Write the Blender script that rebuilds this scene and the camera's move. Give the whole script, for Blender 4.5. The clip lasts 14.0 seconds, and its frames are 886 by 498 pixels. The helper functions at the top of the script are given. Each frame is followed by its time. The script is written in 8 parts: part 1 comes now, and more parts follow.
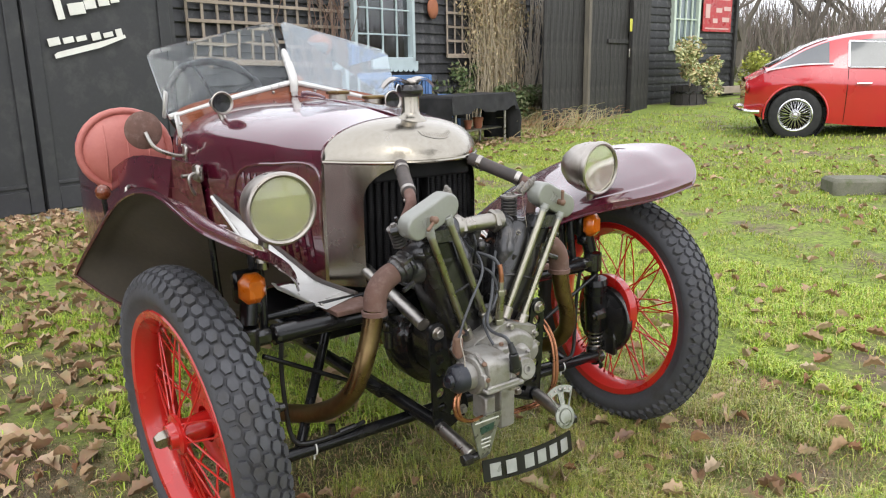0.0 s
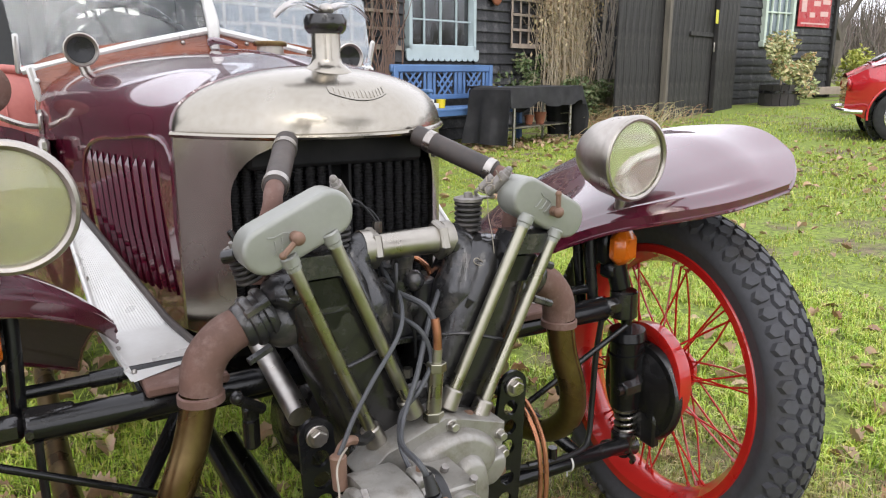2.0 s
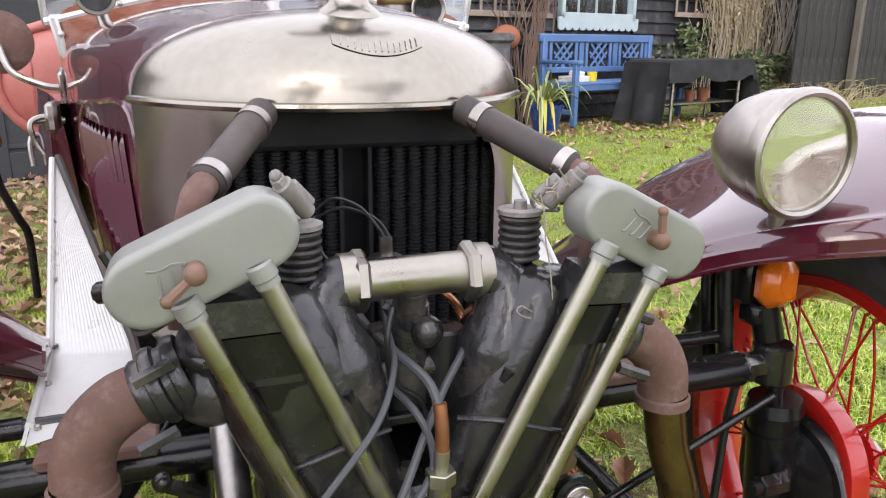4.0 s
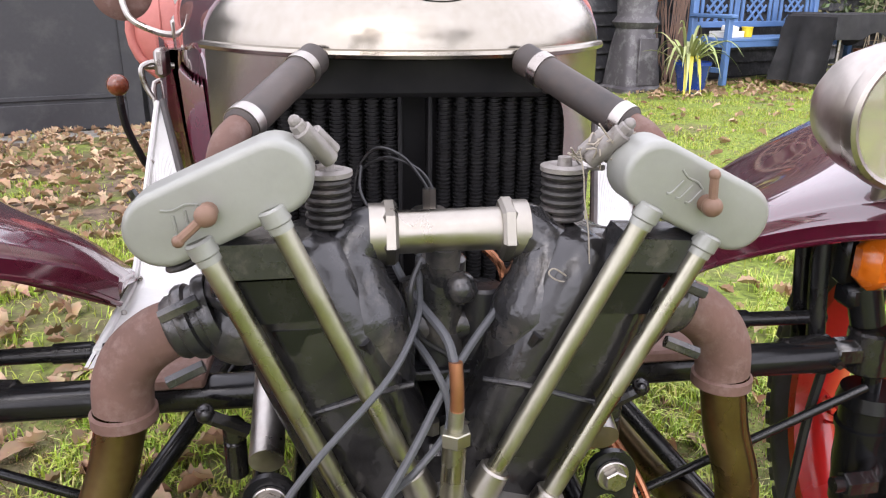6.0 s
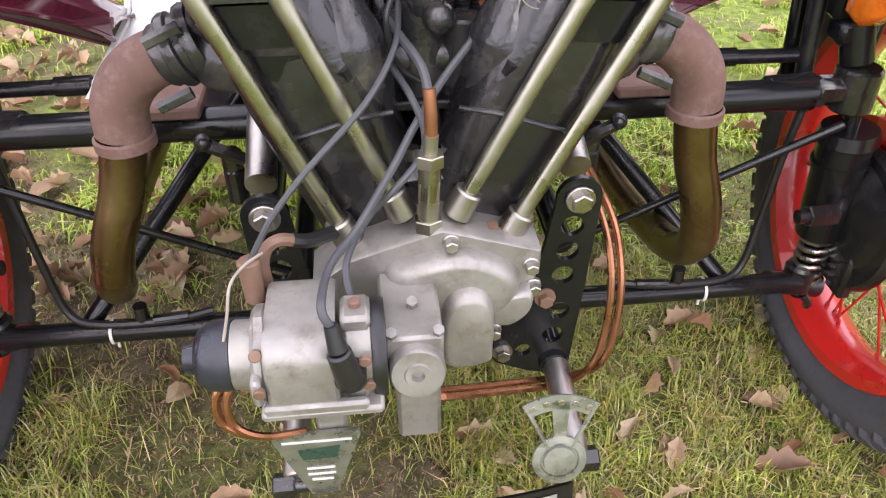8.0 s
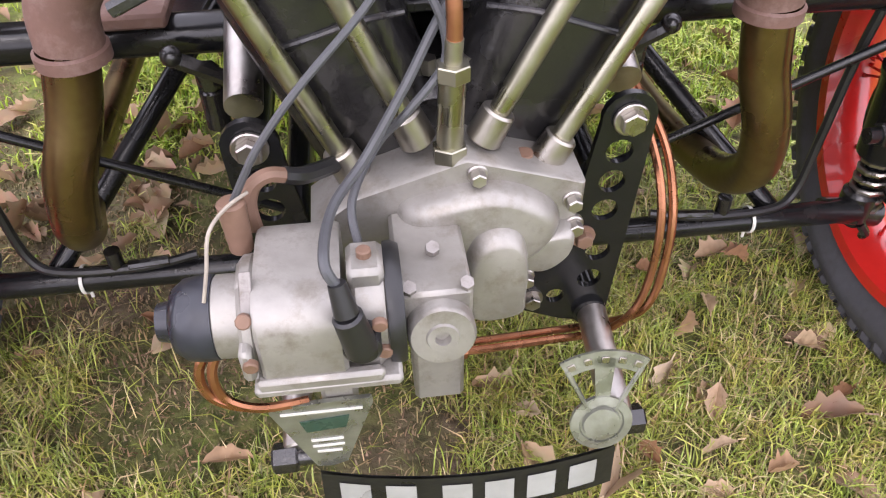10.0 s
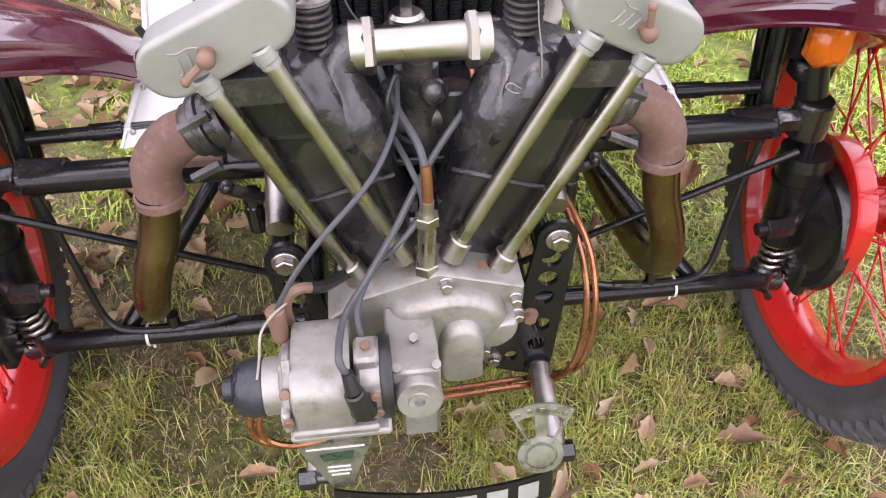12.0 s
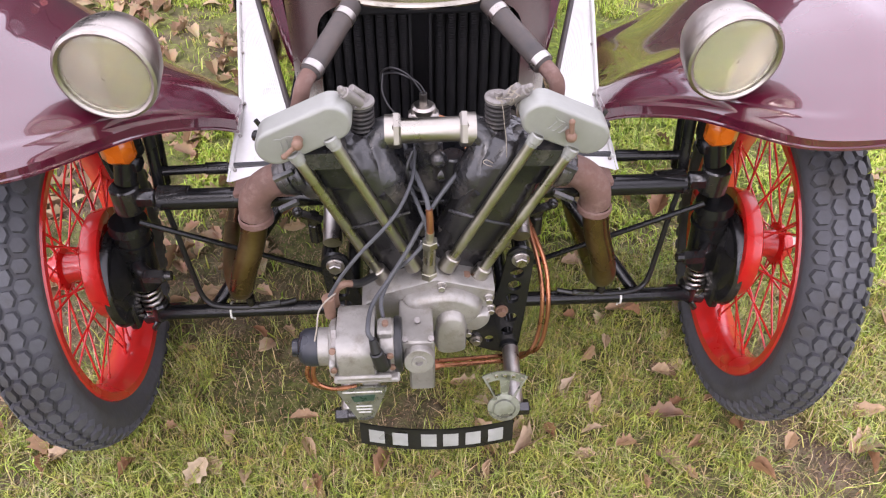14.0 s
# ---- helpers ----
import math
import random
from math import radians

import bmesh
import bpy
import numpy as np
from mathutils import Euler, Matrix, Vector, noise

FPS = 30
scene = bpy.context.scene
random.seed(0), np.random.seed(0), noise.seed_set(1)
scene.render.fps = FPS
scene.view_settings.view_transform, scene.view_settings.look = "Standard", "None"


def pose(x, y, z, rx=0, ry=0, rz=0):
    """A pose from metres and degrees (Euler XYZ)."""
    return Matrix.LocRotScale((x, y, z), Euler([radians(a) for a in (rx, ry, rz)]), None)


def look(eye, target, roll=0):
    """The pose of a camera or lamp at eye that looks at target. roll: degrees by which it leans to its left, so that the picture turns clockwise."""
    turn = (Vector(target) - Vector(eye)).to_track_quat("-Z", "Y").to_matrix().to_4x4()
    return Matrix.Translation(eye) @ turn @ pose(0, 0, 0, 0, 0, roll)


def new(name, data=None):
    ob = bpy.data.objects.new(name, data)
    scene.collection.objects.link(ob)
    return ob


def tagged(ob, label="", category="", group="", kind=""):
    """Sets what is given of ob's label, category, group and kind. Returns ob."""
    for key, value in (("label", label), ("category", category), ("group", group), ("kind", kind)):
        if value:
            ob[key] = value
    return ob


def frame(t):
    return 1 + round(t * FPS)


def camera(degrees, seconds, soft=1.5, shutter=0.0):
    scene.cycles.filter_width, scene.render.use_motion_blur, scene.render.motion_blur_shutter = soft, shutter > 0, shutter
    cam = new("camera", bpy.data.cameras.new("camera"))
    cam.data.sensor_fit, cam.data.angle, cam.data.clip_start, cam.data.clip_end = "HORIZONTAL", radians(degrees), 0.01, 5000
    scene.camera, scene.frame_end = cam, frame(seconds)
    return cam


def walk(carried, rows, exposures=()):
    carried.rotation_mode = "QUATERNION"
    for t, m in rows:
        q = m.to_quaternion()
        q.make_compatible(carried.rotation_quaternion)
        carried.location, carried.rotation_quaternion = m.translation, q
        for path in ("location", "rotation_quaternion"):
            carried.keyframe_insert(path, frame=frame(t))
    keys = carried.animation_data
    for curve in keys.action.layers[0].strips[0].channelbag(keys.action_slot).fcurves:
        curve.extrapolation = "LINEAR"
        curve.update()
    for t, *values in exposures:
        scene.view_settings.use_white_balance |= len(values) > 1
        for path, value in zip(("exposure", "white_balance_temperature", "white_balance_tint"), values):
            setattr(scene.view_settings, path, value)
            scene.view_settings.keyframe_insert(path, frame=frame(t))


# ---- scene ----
cam = camera(60.8, 14.0, 1.15)
PATH = [
    (0, (-1.073, -1.493, 1.083), (0.035, 0.105, 0.62), -0.9),
    (0.5, (-0.883, -1.41, 1.071), (0.214, 0.197, 0.607), -0.7),
    (1, (-0.709, -1.273, 1.044), (0.357, 0.355, 0.581), -0.5),
    (1.5, (-0.567, -1.122, 0.998), (0.46, 0.531, 0.535), -0.1),
    (2, (-0.447, -1.005, 0.959), (0.498, 0.696, 0.496), 0.0),
    (2.5, (-0.332, -0.926, 0.926), (0.521, 0.823, 0.461), 0.3),
    (3, (-0.262, -0.86, 0.928), (0.497, 0.927, 0.448), 0.5),
    (3.5, (-0.222, -0.762, 0.924), (0.453, 1.053, 0.422), 0.7),
    (3.7, (-0.198, -0.719, 0.929), (0.44, 1.105, 0.414), 0.6),
    (5.8, (-0.066, -0.704, 0.918), (0.166, 1.182, 0.295), 0.6),
    (6, (-0.068, -0.712, 0.921), (0.149, 1.169, 0.278), 0.5),
    (6.5, (-0.06, -0.731, 0.921), (0.125, 1.141, 0.243), 0.4),
    (7, (-0.042, -0.748, 0.926), (0.131, 1.084, 0.144), 0.2),
    (7.5, (-0.031, -0.759, 0.923), (0.118, 0.971, -0.069), -0.1),
    (8, (-0.033, -0.759, 0.912), (0.104, 0.835, -0.287), -0.0),
    (8.2, (-0.034, -0.755, 0.907), (0.095, 0.795, -0.351), -0.3),
    (10.3, (-0.051, -0.64, 0.84), (0.091, 0.826, -0.513), -0.6),
    (10.5, (-0.052, -0.636, 0.843), (0.091, 0.831, -0.508), -0.6),
    (11, (-0.049, -0.678, 0.905), (0.089, 0.784, -0.452), -0.6),
    (11.5, (-0.041, -0.732, 0.988), (0.092, 0.73, -0.37), -0.7),
    (12, (-0.029, -0.769, 1.083), (0.096, 0.693, -0.276), -0.7),
    (12.5, (-0.022, -0.816, 1.172), (0.098, 0.65, -0.183), -0.5),
    (13, (-0.004, -0.885, 1.246), (0.1, 0.576, -0.117), -0.3),
    (13.5, (-0.003, -0.967, 1.315), (0.073, 0.497, -0.046), -0.3),
    (14, (0.004, -1.055, 1.386), (0.042, 0.404, 0.019), -0.1),
]
walk(cam, [(t, look(eye, target, roll)) for t, eye, target, roll in PATH],
     exposures=[(0, 0.72, 6500, 10), (3.5, 0.82, 6400, 16), (6.0, 1.17, 6400, 19), (8.0, 1.38, 6400, 22), (10.5, 1.42, 6400, 24), (12.5, 1.36, 6400, 26), (14.0, 1.17, 6350, 26)])

# ---- light: an overcast winter day ----
world = bpy.data.worlds.new("overcast_sky")
scene.world = world
world.use_nodes = True
wn, wl = world.node_tree.nodes, world.node_tree.links
sky = wn.new("ShaderNodeTexSky")
sky.sky_type = "NISHITA"
sky.sun_disc = False
sky.sun_elevation, sky.sun_rotation = radians(42), radians(200)
sky.air_density, sky.dust_density, sky.ozone_density = 1.0, 6.0, 1.0
grey = wn.new("ShaderNodeHueSaturation")
grey.inputs["Saturation"].default_value = 0.18
wl.new(sky.outputs[0], grey.inputs["Color"])
veil = wn.new("ShaderNodeMixRGB")  # an even layer of cloud over the clear sky
veil.inputs["Fac"].default_value, veil.inputs["Color2"].default_value = 0.8, (8.9, 9.1, 9.8, 1)
wl.new(grey.outputs[0], veil.inputs["Color1"])
wl.new(veil.outputs[0], wn["Background"].inputs["Color"])
wn["Background"].inputs["Strength"].default_value = 0.15
sun = new("sun", bpy.data.lights.new("sun", "SUN"))
sun.data.energy, sun.data.angle, sun.data.color = 0.8, radians(30), (1.0, 0.97, 0.92)
sun.matrix_basis = look((-4, -11, 11), (0, 0, 0))



# ---- mesh tools ----
class G:
    """A growing list of vertices and faces."""

    def __init__(self):
        self.v, self.f = [], []

    def add(self, vs, fs):
        k = len(self.v)
        self.v += [tuple(p) for p in vs]
        self.f += [tuple(i + k for i in q) for q in fs]
        return self

    def moved(self, m):
        self.v = [tuple(m @ Vector(p)) for p in self.v]
        return self

    def join(self, other, m=None):
        return self.add([m @ Vector(p) for p in other.v] if m else other.v, other.f)

    def box(self, c, s, bev=0.0, m=None):
        """A box round c with chamfered edges."""
        h = [max(a / 2, 1e-5) for a in s]
        b = min(bev, min(h) * 0.9)
        c = Vector(c)
        if b <= 0:
            vs = [Vector((x * h[0], y * h[1], z * h[2])) for x in (-1, 1) for y in (-1, 1) for z in (-1, 1)]
            fs = [(0, 1, 3, 2), (4, 6, 7, 5), (0, 4, 5, 1), (2, 3, 7, 6), (0, 2, 6, 4), (1, 5, 7, 3)]
        else:
            vs, idx = [], {}
            for x in (-1, 1):
                for y in (-1, 1):
                    for z in (-1, 1):
                        for a in range(3):
                            q = [x * (h[0] - b), y * (h[1] - b), z * (h[2] - b)]
                            q[a] = (x, y, z)[a] * h[a]
                            idx[x, y, z, a] = len(vs)
                            vs.append(Vector(q))
            fs = []
            for a in range(3):
                o = [k for k in range(3) if k != a]
                for s1 in (-1, 1):
                    q = []
                    for p, r in ((-1, -1), (1, -1), (1, 1), (-1, 1)):
                        k = [0, 0, 0]
                        k[a], k[o[0]], k[o[1]] = s1, p, r
                        q.append(idx[(*k, a)])
                    fs.append(tuple(q))
                for p in (-1, 1):
                    for r in (-1, 1):
                        k = [0, 0, 0]
                        k[o[0]], k[o[1]] = p, r
                        lo, hi = list(k), list(k)
                        lo[a], hi[a] = -1, 1
                        fs.append((idx[(*lo, o[0])], idx[(*hi, o[0])], idx[(*hi, o[1])], idx[(*lo, o[1])]))
            for x in (-1, 1):
                for y in (-1, 1):
                    for z in (-1, 1):
                        fs.append(tuple(idx[x, y, z, a] for a in range(3)))
        if m:
            vs = [m @ p for p in vs]
        return self.add([p + c for p in vs], fs)

    def ring(self, c, ax, r, n, up=None):
        ax = Vector(ax).normalized()
        up = Vector(up) if up else (Vector((0, 0, 1)) if abs(ax.z) < 0.9 else Vector((0, 1, 0)))
        e1 = (up - ax * up.dot(ax)).normalized()
        e2 = ax.cross(e1)
        return [Vector(c) + (e1 * math.cos(k * math.tau / n) + e2 * math.sin(k * math.tau / n)) * r for k in range(n)]

    def rings(self, rs, cap=(True, True), loop=False):
        n = len(rs[0])
        vs = [p for r in rs for p in r]
        fs = []
        for i in range(len(rs) - (0 if loop else 1)):
            j = (i + 1) % len(rs)
            for k in range(n):
                fs.append((i * n + k, i * n + (k + 1) % n, j * n + (k + 1) % n, j * n + k))
        if not loop and cap[0]:
            fs.append(tuple(range(n))[::-1])
        if not loop and cap[1]:
            fs.append(tuple(range((len(rs) - 1) * n, len(rs) * n)))
        return self.add(vs, fs)

    def cyl(self, p0, p1, r0, r1=None, n=16, bev=0.0, up=None):
        p0, p1 = Vector(p0), Vector(p1)
        r1 = r0 if r1 is None else r1
        d = (p1 - p0).normalized()
        if bev:
            rs = [self.ring(p0, d, r0 - bev, n, up), self.ring(p0 + d * bev, d, r0, n, up), self.ring(p1 - d * bev, d, r1, n, up), self.ring(p1, d, r1 - bev, n, up)]
        else:
            rs = [self.ring(p0, d, r0, n, up), self.ring(p1, d, r1, n, up)]
        return self.rings(rs)

    def lathe(self, prof, o, ax, n=32, loop=False):
        """prof: (radius, distance along the axis)."""
        ax = Vector(ax).normalized()
        return self.rings([self.ring(Vector(o) + ax * h, ax, max(r, 1e-4), n) for r, h in prof], loop=loop)

    def ball(self, c, r, n=16, m=8, sc=(1, 1, 1), turn=None):
        rs = []
        for i in range(m + 1):
            a = -math.pi / 2 + math.pi * (0.02 + 0.96 * i / m)
            q = [Vector((math.cos(a) * math.cos(k * math.tau / n) * sc[0], math.cos(a) * math.sin(k * math.tau / n) * sc[1], math.sin(a) * sc[2])) * r for k in range(n)]
            rs.append([(turn @ p if turn else p) + Vector(c) for p in q])
        return self.rings(rs)

    def tube(self, pts, r, n=10, sub=6, loop=False, ends=True):
        """A round bar along a smooth line; r: a radius or one for each point."""
        pts = [Vector(p) for p in pts]
        rr = r if isinstance(r, (list, tuple)) else [r] * len(pts)
        if sub > 1:
            pts, rr = smooth_line(pts, rr, sub, loop)
        rs, up = [], None
        for i, p in enumerate(pts):
            a = pts[(i - 1) % len(pts)] if loop or i else p
            b = pts[(i + 1) % len(pts)] if loop or i < len(pts) - 1 else p
            d = (b - a).normalized()
            if up is None:
                up = Vector((0, 0, 1)) if abs(d.z) < 0.9 else Vector((0, 1, 0))
            up = (up - d * up.dot(d)).normalized()
            rs.append(self.ring(p, d, rr[i], n, up))
        return self.rings(rs, (ends, ends), loop)

    def prism(self, outline, o, ex, ey, ez, bev=0.0):
        """An outline in the plane o, ex, ey, drawn out along ez, its front edge chamfered."""
        o, ex, ey, ez = Vector(o), Vector(ex), Vector(ey), Vector(ez)
        n = len(outline)
        cx, cy = sum(p[0] for p in outline) / n, sum(p[1] for p in outline) / n
        size = max(max(abs(p[0] - cx), abs(p[1] - cy)) for p in outline)
        k = 1 - bev / size if bev else 1
        base = [o + ex * p[0] + ey * p[1] for p in outline]
        inner = [o + ex * (cx + (p[0] - cx) * k) + ey * (cy + (p[1] - cy) * k) for p in outline]
        d = ez.normalized() * bev
        rs = [inner, [p + d for p in base], [p + ez - d for p in base], [p + ez for p in inner]] if bev else [base, [p + ez for p in base]]
        return self.rings(rs)

    def grid(self, fn, nu, nv):
        vs = [fn(i / nu, j / nv) for i in range(nu + 1) for j in range(nv + 1)]
        w = nv + 1
        return self.add(vs, [(i * w + j, (i + 1) * w + j, (i + 1) * w + j + 1, i * w + j + 1) for i in range(nu) for j in range(nv)])


def smooth_line(pts, rr, sub, loop=False):
    out, ro, n = [], [], len(pts)
    for i in range(n if loop else n - 1):
        p = [pts[(i + k) % n] if loop else pts[min(max(i + k, 0), n - 1)] for k in (-1, 0, 1, 2)]
        for s in range(sub):
            t = s / sub
            q = 0.5 * (2 * p[1] + (p[2] - p[0]) * t + (2 * p[0] - 5 * p[1] + 4 * p[2] - p[3]) * t * t + (3 * p[1] - p[0] - 3 * p[2] + p[3]) * t ** 3)
            out.append(q)
            ro.append(rr[i] + (rr[(i + 1) % n] - rr[i]) * t)
    if not loop:
        out.append(pts[-1])
        ro.append(rr[-1])
    return out, ro


def cubic(c, t):
    """A smooth line through the numbers or vectors c, t from 0 to 1."""
    n = len(c) - 1
    x = min(max(t * n, 0), n - 1e-6)
    i = int(x)
    t = x - i
    p = [c[min(max(i + k, 0), n)] for k in (-1, 0, 1, 2)]
    return 0.5 * (2 * p[1] + (p[2] - p[0]) * t + (2 * p[0] - 5 * p[1] + 4 * p[2] - p[3]) * t * t + (3 * p[1] - p[0] - 3 * p[2] + p[3]) * t ** 3)


def mesh_of(g, name, sharp=38, fix=True):
    me = bpy.data.meshes.new(name)
    me.from_pydata(g.v, [], g.f)
    if fix:
        bm = bmesh.new()
        bm.from_mesh(me)
        bmesh.ops.recalc_face_normals(bm, faces=bm.faces)
        bm.to_mesh(me)
        bm.free()
    if sharp:
        me.shade_smooth()
        me.set_sharp_from_angle(angle=radians(sharp))
    return me


def part(name, g, material, parent=None, label="", sharp=38, fix=True, kind=""):
    """Links g as one mesh under a thing or a part."""
    me = g if isinstance(g, bpy.types.Mesh) else mesh_of(g, name, sharp, fix)
    if not me.materials:
        me.materials.append(material)
    ob = new(name, me)
    ob.parent = parent
    return tagged(ob, label=label, kind=kind)


def thing(name, m, label, category, group="", kind=""):
    ob = new(name)
    ob.empty_display_size = 0.1
    ob.matrix_basis = m
    return tagged(ob, label, category, group, kind)


# ---- materials ----
def nodes_of(name):
    m = bpy.data.materials.new(name)
    m.use_nodes = True
    return m, m.node_tree.nodes, m.node_tree.links, m.node_tree.nodes["Principled BSDF"]


def mk(name, a, b=None, rough=0.5, metal=0.0, scale=6.0, fine=90.0, bump=0.1, coat=0.0, rvar=0.15, stretch=(1, 1, 1), contrast=0.25, dirt=None, per_object=0.0, spec=0.5):
    """Two colours mixed by a coarse and a fine noise, with uneven gloss and relief."""
    m, n, l, bs = nodes_of(name)
    b = b or tuple(x * 0.75 for x in a)
    tc, mp = n.new("ShaderNodeTexCoord"), n.new("ShaderNodeMapping")
    mp.inputs["Scale"].default_value = stretch
    l.new(tc.outputs["Object"], mp.inputs["Vector"])
    n1, n2 = n.new("ShaderNodeTexNoise"), n.new("ShaderNodeTexNoise")
    for q, s, d in ((n1, scale, 5), (n2, fine, 3)):
        q.inputs["Scale"].default_value, q.inputs["Detail"].default_value = s, d
        l.new(mp.outputs[0], q.inputs["Vector"])
    mix = n.new("ShaderNodeMath")
    mix.operation = "MULTIPLY_ADD"
    mix.inputs[1].default_value = 0.35
    l.new(n2.outputs["Fac"], mix.inputs[0])
    l.new(n1.outputs["Fac"], mix.inputs[2])
    rp = n.new("ShaderNodeValToRGB")
    rp.color_ramp.elements[0].position, rp.color_ramp.elements[1].position = 0.67 - contrast, 0.67 + contrast
    rp.color_ramp.elements[0].color, rp.color_ramp.elements[1].color = (*b, 1), (*a, 1)
    l.new(mix.outputs[0], rp.inputs["Fac"])
    col = rp.outputs["Color"]
    if dirt:
        n3 = n.new("ShaderNodeTexNoise")
        n3.inputs["Scale"].default_value, n3.inputs["Detail"].default_value, n3.inputs["Roughness"].default_value = scale * 2.3, 8, 0.7
        l.new(tc.outputs["Object"], n3.inputs["Vector"])
        r3 = n.new("ShaderNodeValToRGB")
        r3.color_ramp.elements[0].position, r3.color_ramp.elements[1].position = 0.5, 0.72
        l.new(n3.outputs["Fac"], r3.inputs["Fac"])
        mx = n.new("ShaderNodeMixRGB")
        mx.inputs["Color2"].default_value = (*dirt, 1)
        l.new(r3.outputs["Color"], mx.inputs["Fac"])
        l.new(col, mx.inputs["Color1"])
        col = mx.outputs["Color"]
    if per_object:
        oi, hs, mr = n.new("ShaderNodeObjectInfo"), n.new("ShaderNodeHueSaturation"), n.new("ShaderNodeMapRange")
        mr.inputs["To Min"].default_value, mr.inputs["To Max"].default_value = 1 - per_object, 1 + per_object
        l.new(oi.outputs["Random"], mr.inputs["Value"])
        l.new(mr.outputs[0], hs.inputs["Value"])
        l.new(col, hs.inputs["Color"])
        col = hs.outputs["Color"]
    l.new(col, bs.inputs["Base Color"])
    mr = n.new("ShaderNodeMapRange")
    mr.inputs["From Min"].default_value, mr.inputs["From Max"].default_value = 0.3, 0.7
    mr.inputs["To Min"].default_value, mr.inputs["To Max"].default_value = max(rough - rvar, 0.02), min(rough + rvar, 1)
    l.new(n1.outputs["Fac"], mr.inputs["Value"])
    l.new(mr.outputs[0], bs.inputs["Roughness"])
    bs.inputs["Metallic"].default_value = metal
    bs.inputs["Specular IOR Level"].default_value = spec
    bs.inputs["Coat Weight"].default_value = coat
    bs.inputs["Coat IOR"].default_value = 1.5 if coat < 1 else 1.65
    bs.inputs["Coat Roughness"].default_value = 0.04
    if bump:
        bp = n.new("ShaderNodeBump")
        bp.inputs["Strength"].default_value, bp.inputs["Distance"].default_value = bump, 0.004
        l.new(n2.outputs["Fac"], bp.inputs["Height"])
        l.new(bp.outputs[0], bs.inputs["Normal"])
    return m


BURGUNDY = mk("burgundy_paint", (0.085, 0.006, 0.02), (0.07, 0.004, 0.015), rough=0.25, coat=1.0, bump=0.01, rvar=0.05)
BURGUNDY.node_tree.nodes["Principled BSDF"].inputs["Coat IOR"].default_value = 1.9
BLACK = mk("black_enamel", (0.006, 0.0065, 0.008), (0.009, 0.009, 0.0095), rough=0.22, rvar=0.12, bump=0.05, dirt=(0.02, 0.019, 0.018), spec=0.4)
GRIME = mk("oily_black_iron", (0.008, 0.008, 0.009), (0.013, 0.012, 0.0115), rough=0.22, rvar=0.16, bump=0.2, dirt=(0.036, 0.034, 0.034), spec=0.7)
DUSTY = mk("dusty_black_casting", (0.014, 0.0145, 0.017), (0.027, 0.026, 0.026), rough=0.24, rvar=0.2, scale=9, bump=0.26, dirt=(0.1, 0.088, 0.078), spec=0.7)
DRYSPRING = mk("dusty_spring_steel", (0.05, 0.047, 0.045), (0.03, 0.028, 0.026), rough=0.5, metal=0.3, scale=20, bump=0.1, dirt=(0.12, 0.1, 0.09))
DULLCAST = mk("dull_grey_casting", (0.3, 0.28, 0.26), (0.2, 0.185, 0.17), rough=0.55, metal=0.4, scale=30, bump=0.2, dirt=(0.14, 0.12, 0.1))
PEWTER = mk("pale_pewter", (0.36, 0.37, 0.32), (0.22, 0.225, 0.19), rough=0.32, metal=0.7, scale=40, bump=0.15)
RUBBER = mk("tyre_rubber", (0.085, 0.086, 0.094), (0.05, 0.05, 0.055), rough=0.6, bump=0.15, dirt=(0.05, 0.046, 0.042), spec=0.3)
HOSE = mk("hose_rubber", (0.035, 0.034, 0.034), (0.075, 0.055, 0.045), rough=0.6, scale=12, bump=0.1)
RED = mk("red_wheel_paint", (0.55, 0.018, 0.012), (0.45, 0.012, 0.01), rough=0.3, coat=0.6, bump=0.03)
NICKEL = mk("nickel_plate", (0.4, 0.375, 0.325), (0.32, 0.29, 0.235), rough=0.24, metal=1, scale=5, bump=0.02, rvar=0.1)
LAMPNICKEL = mk("worn_nickel", (0.5, 0.47, 0.43), (0.33, 0.295, 0.26), rough=0.36, metal=1, scale=14, bump=0.06)
ALU = mk("cast_aluminium", (0.36, 0.345, 0.315), (0.25, 0.238, 0.215), rough=0.44, metal=0.5, scale=16, bump=0.15, dirt=(0.2, 0.18, 0.15))
PALEALU = mk("painted_cast_alloy", (0.31, 0.315, 0.285), (0.25, 0.255, 0.23), rough=0.42, metal=0.3, scale=10, bump=0.06)
SHEET = mk("aluminium_sheet", (0.68, 0.68, 0.66), (0.56, 0.55, 0.52), rough=0.35, metal=0.25, scale=7, bump=0.05)
TUBE = mk("tarnished_nickel_tube", (0.42, 0.405, 0.33), (0.31, 0.295, 0.22), rough=0.34, metal=1, scale=20, bump=0.03)
PIPE = mk("dull_nickel_pipe", (0.43, 0.405, 0.36), (0.33, 0.305, 0.265), rough=0.4, metal=1, scale=16, bump=0.05)
STEEL = mk("bare_steel", (0.5, 0.48, 0.45), (0.3, 0.27, 0.24), rough=0.35, metal=1, scale=30, bump=0.08)
RUST = mk("rusted_iron", (0.17, 0.095, 0.075), (0.11, 0.06, 0.045), rough=0.85, scale=18, bump=0.25, dirt=(0.2, 0.13, 0.11))
BRONZE = mk("heat_browned_pipe", (0.22, 0.16, 0.07), (0.13, 0.075, 0.035), rough=0.3, metal=0.9, scale=9, bump=0.04)
COPPER = mk("copper_pipe", (0.45, 0.2, 0.11), (0.28, 0.12, 0.06), rough=0.3, metal=0.9, scale=22, bump=0.05)
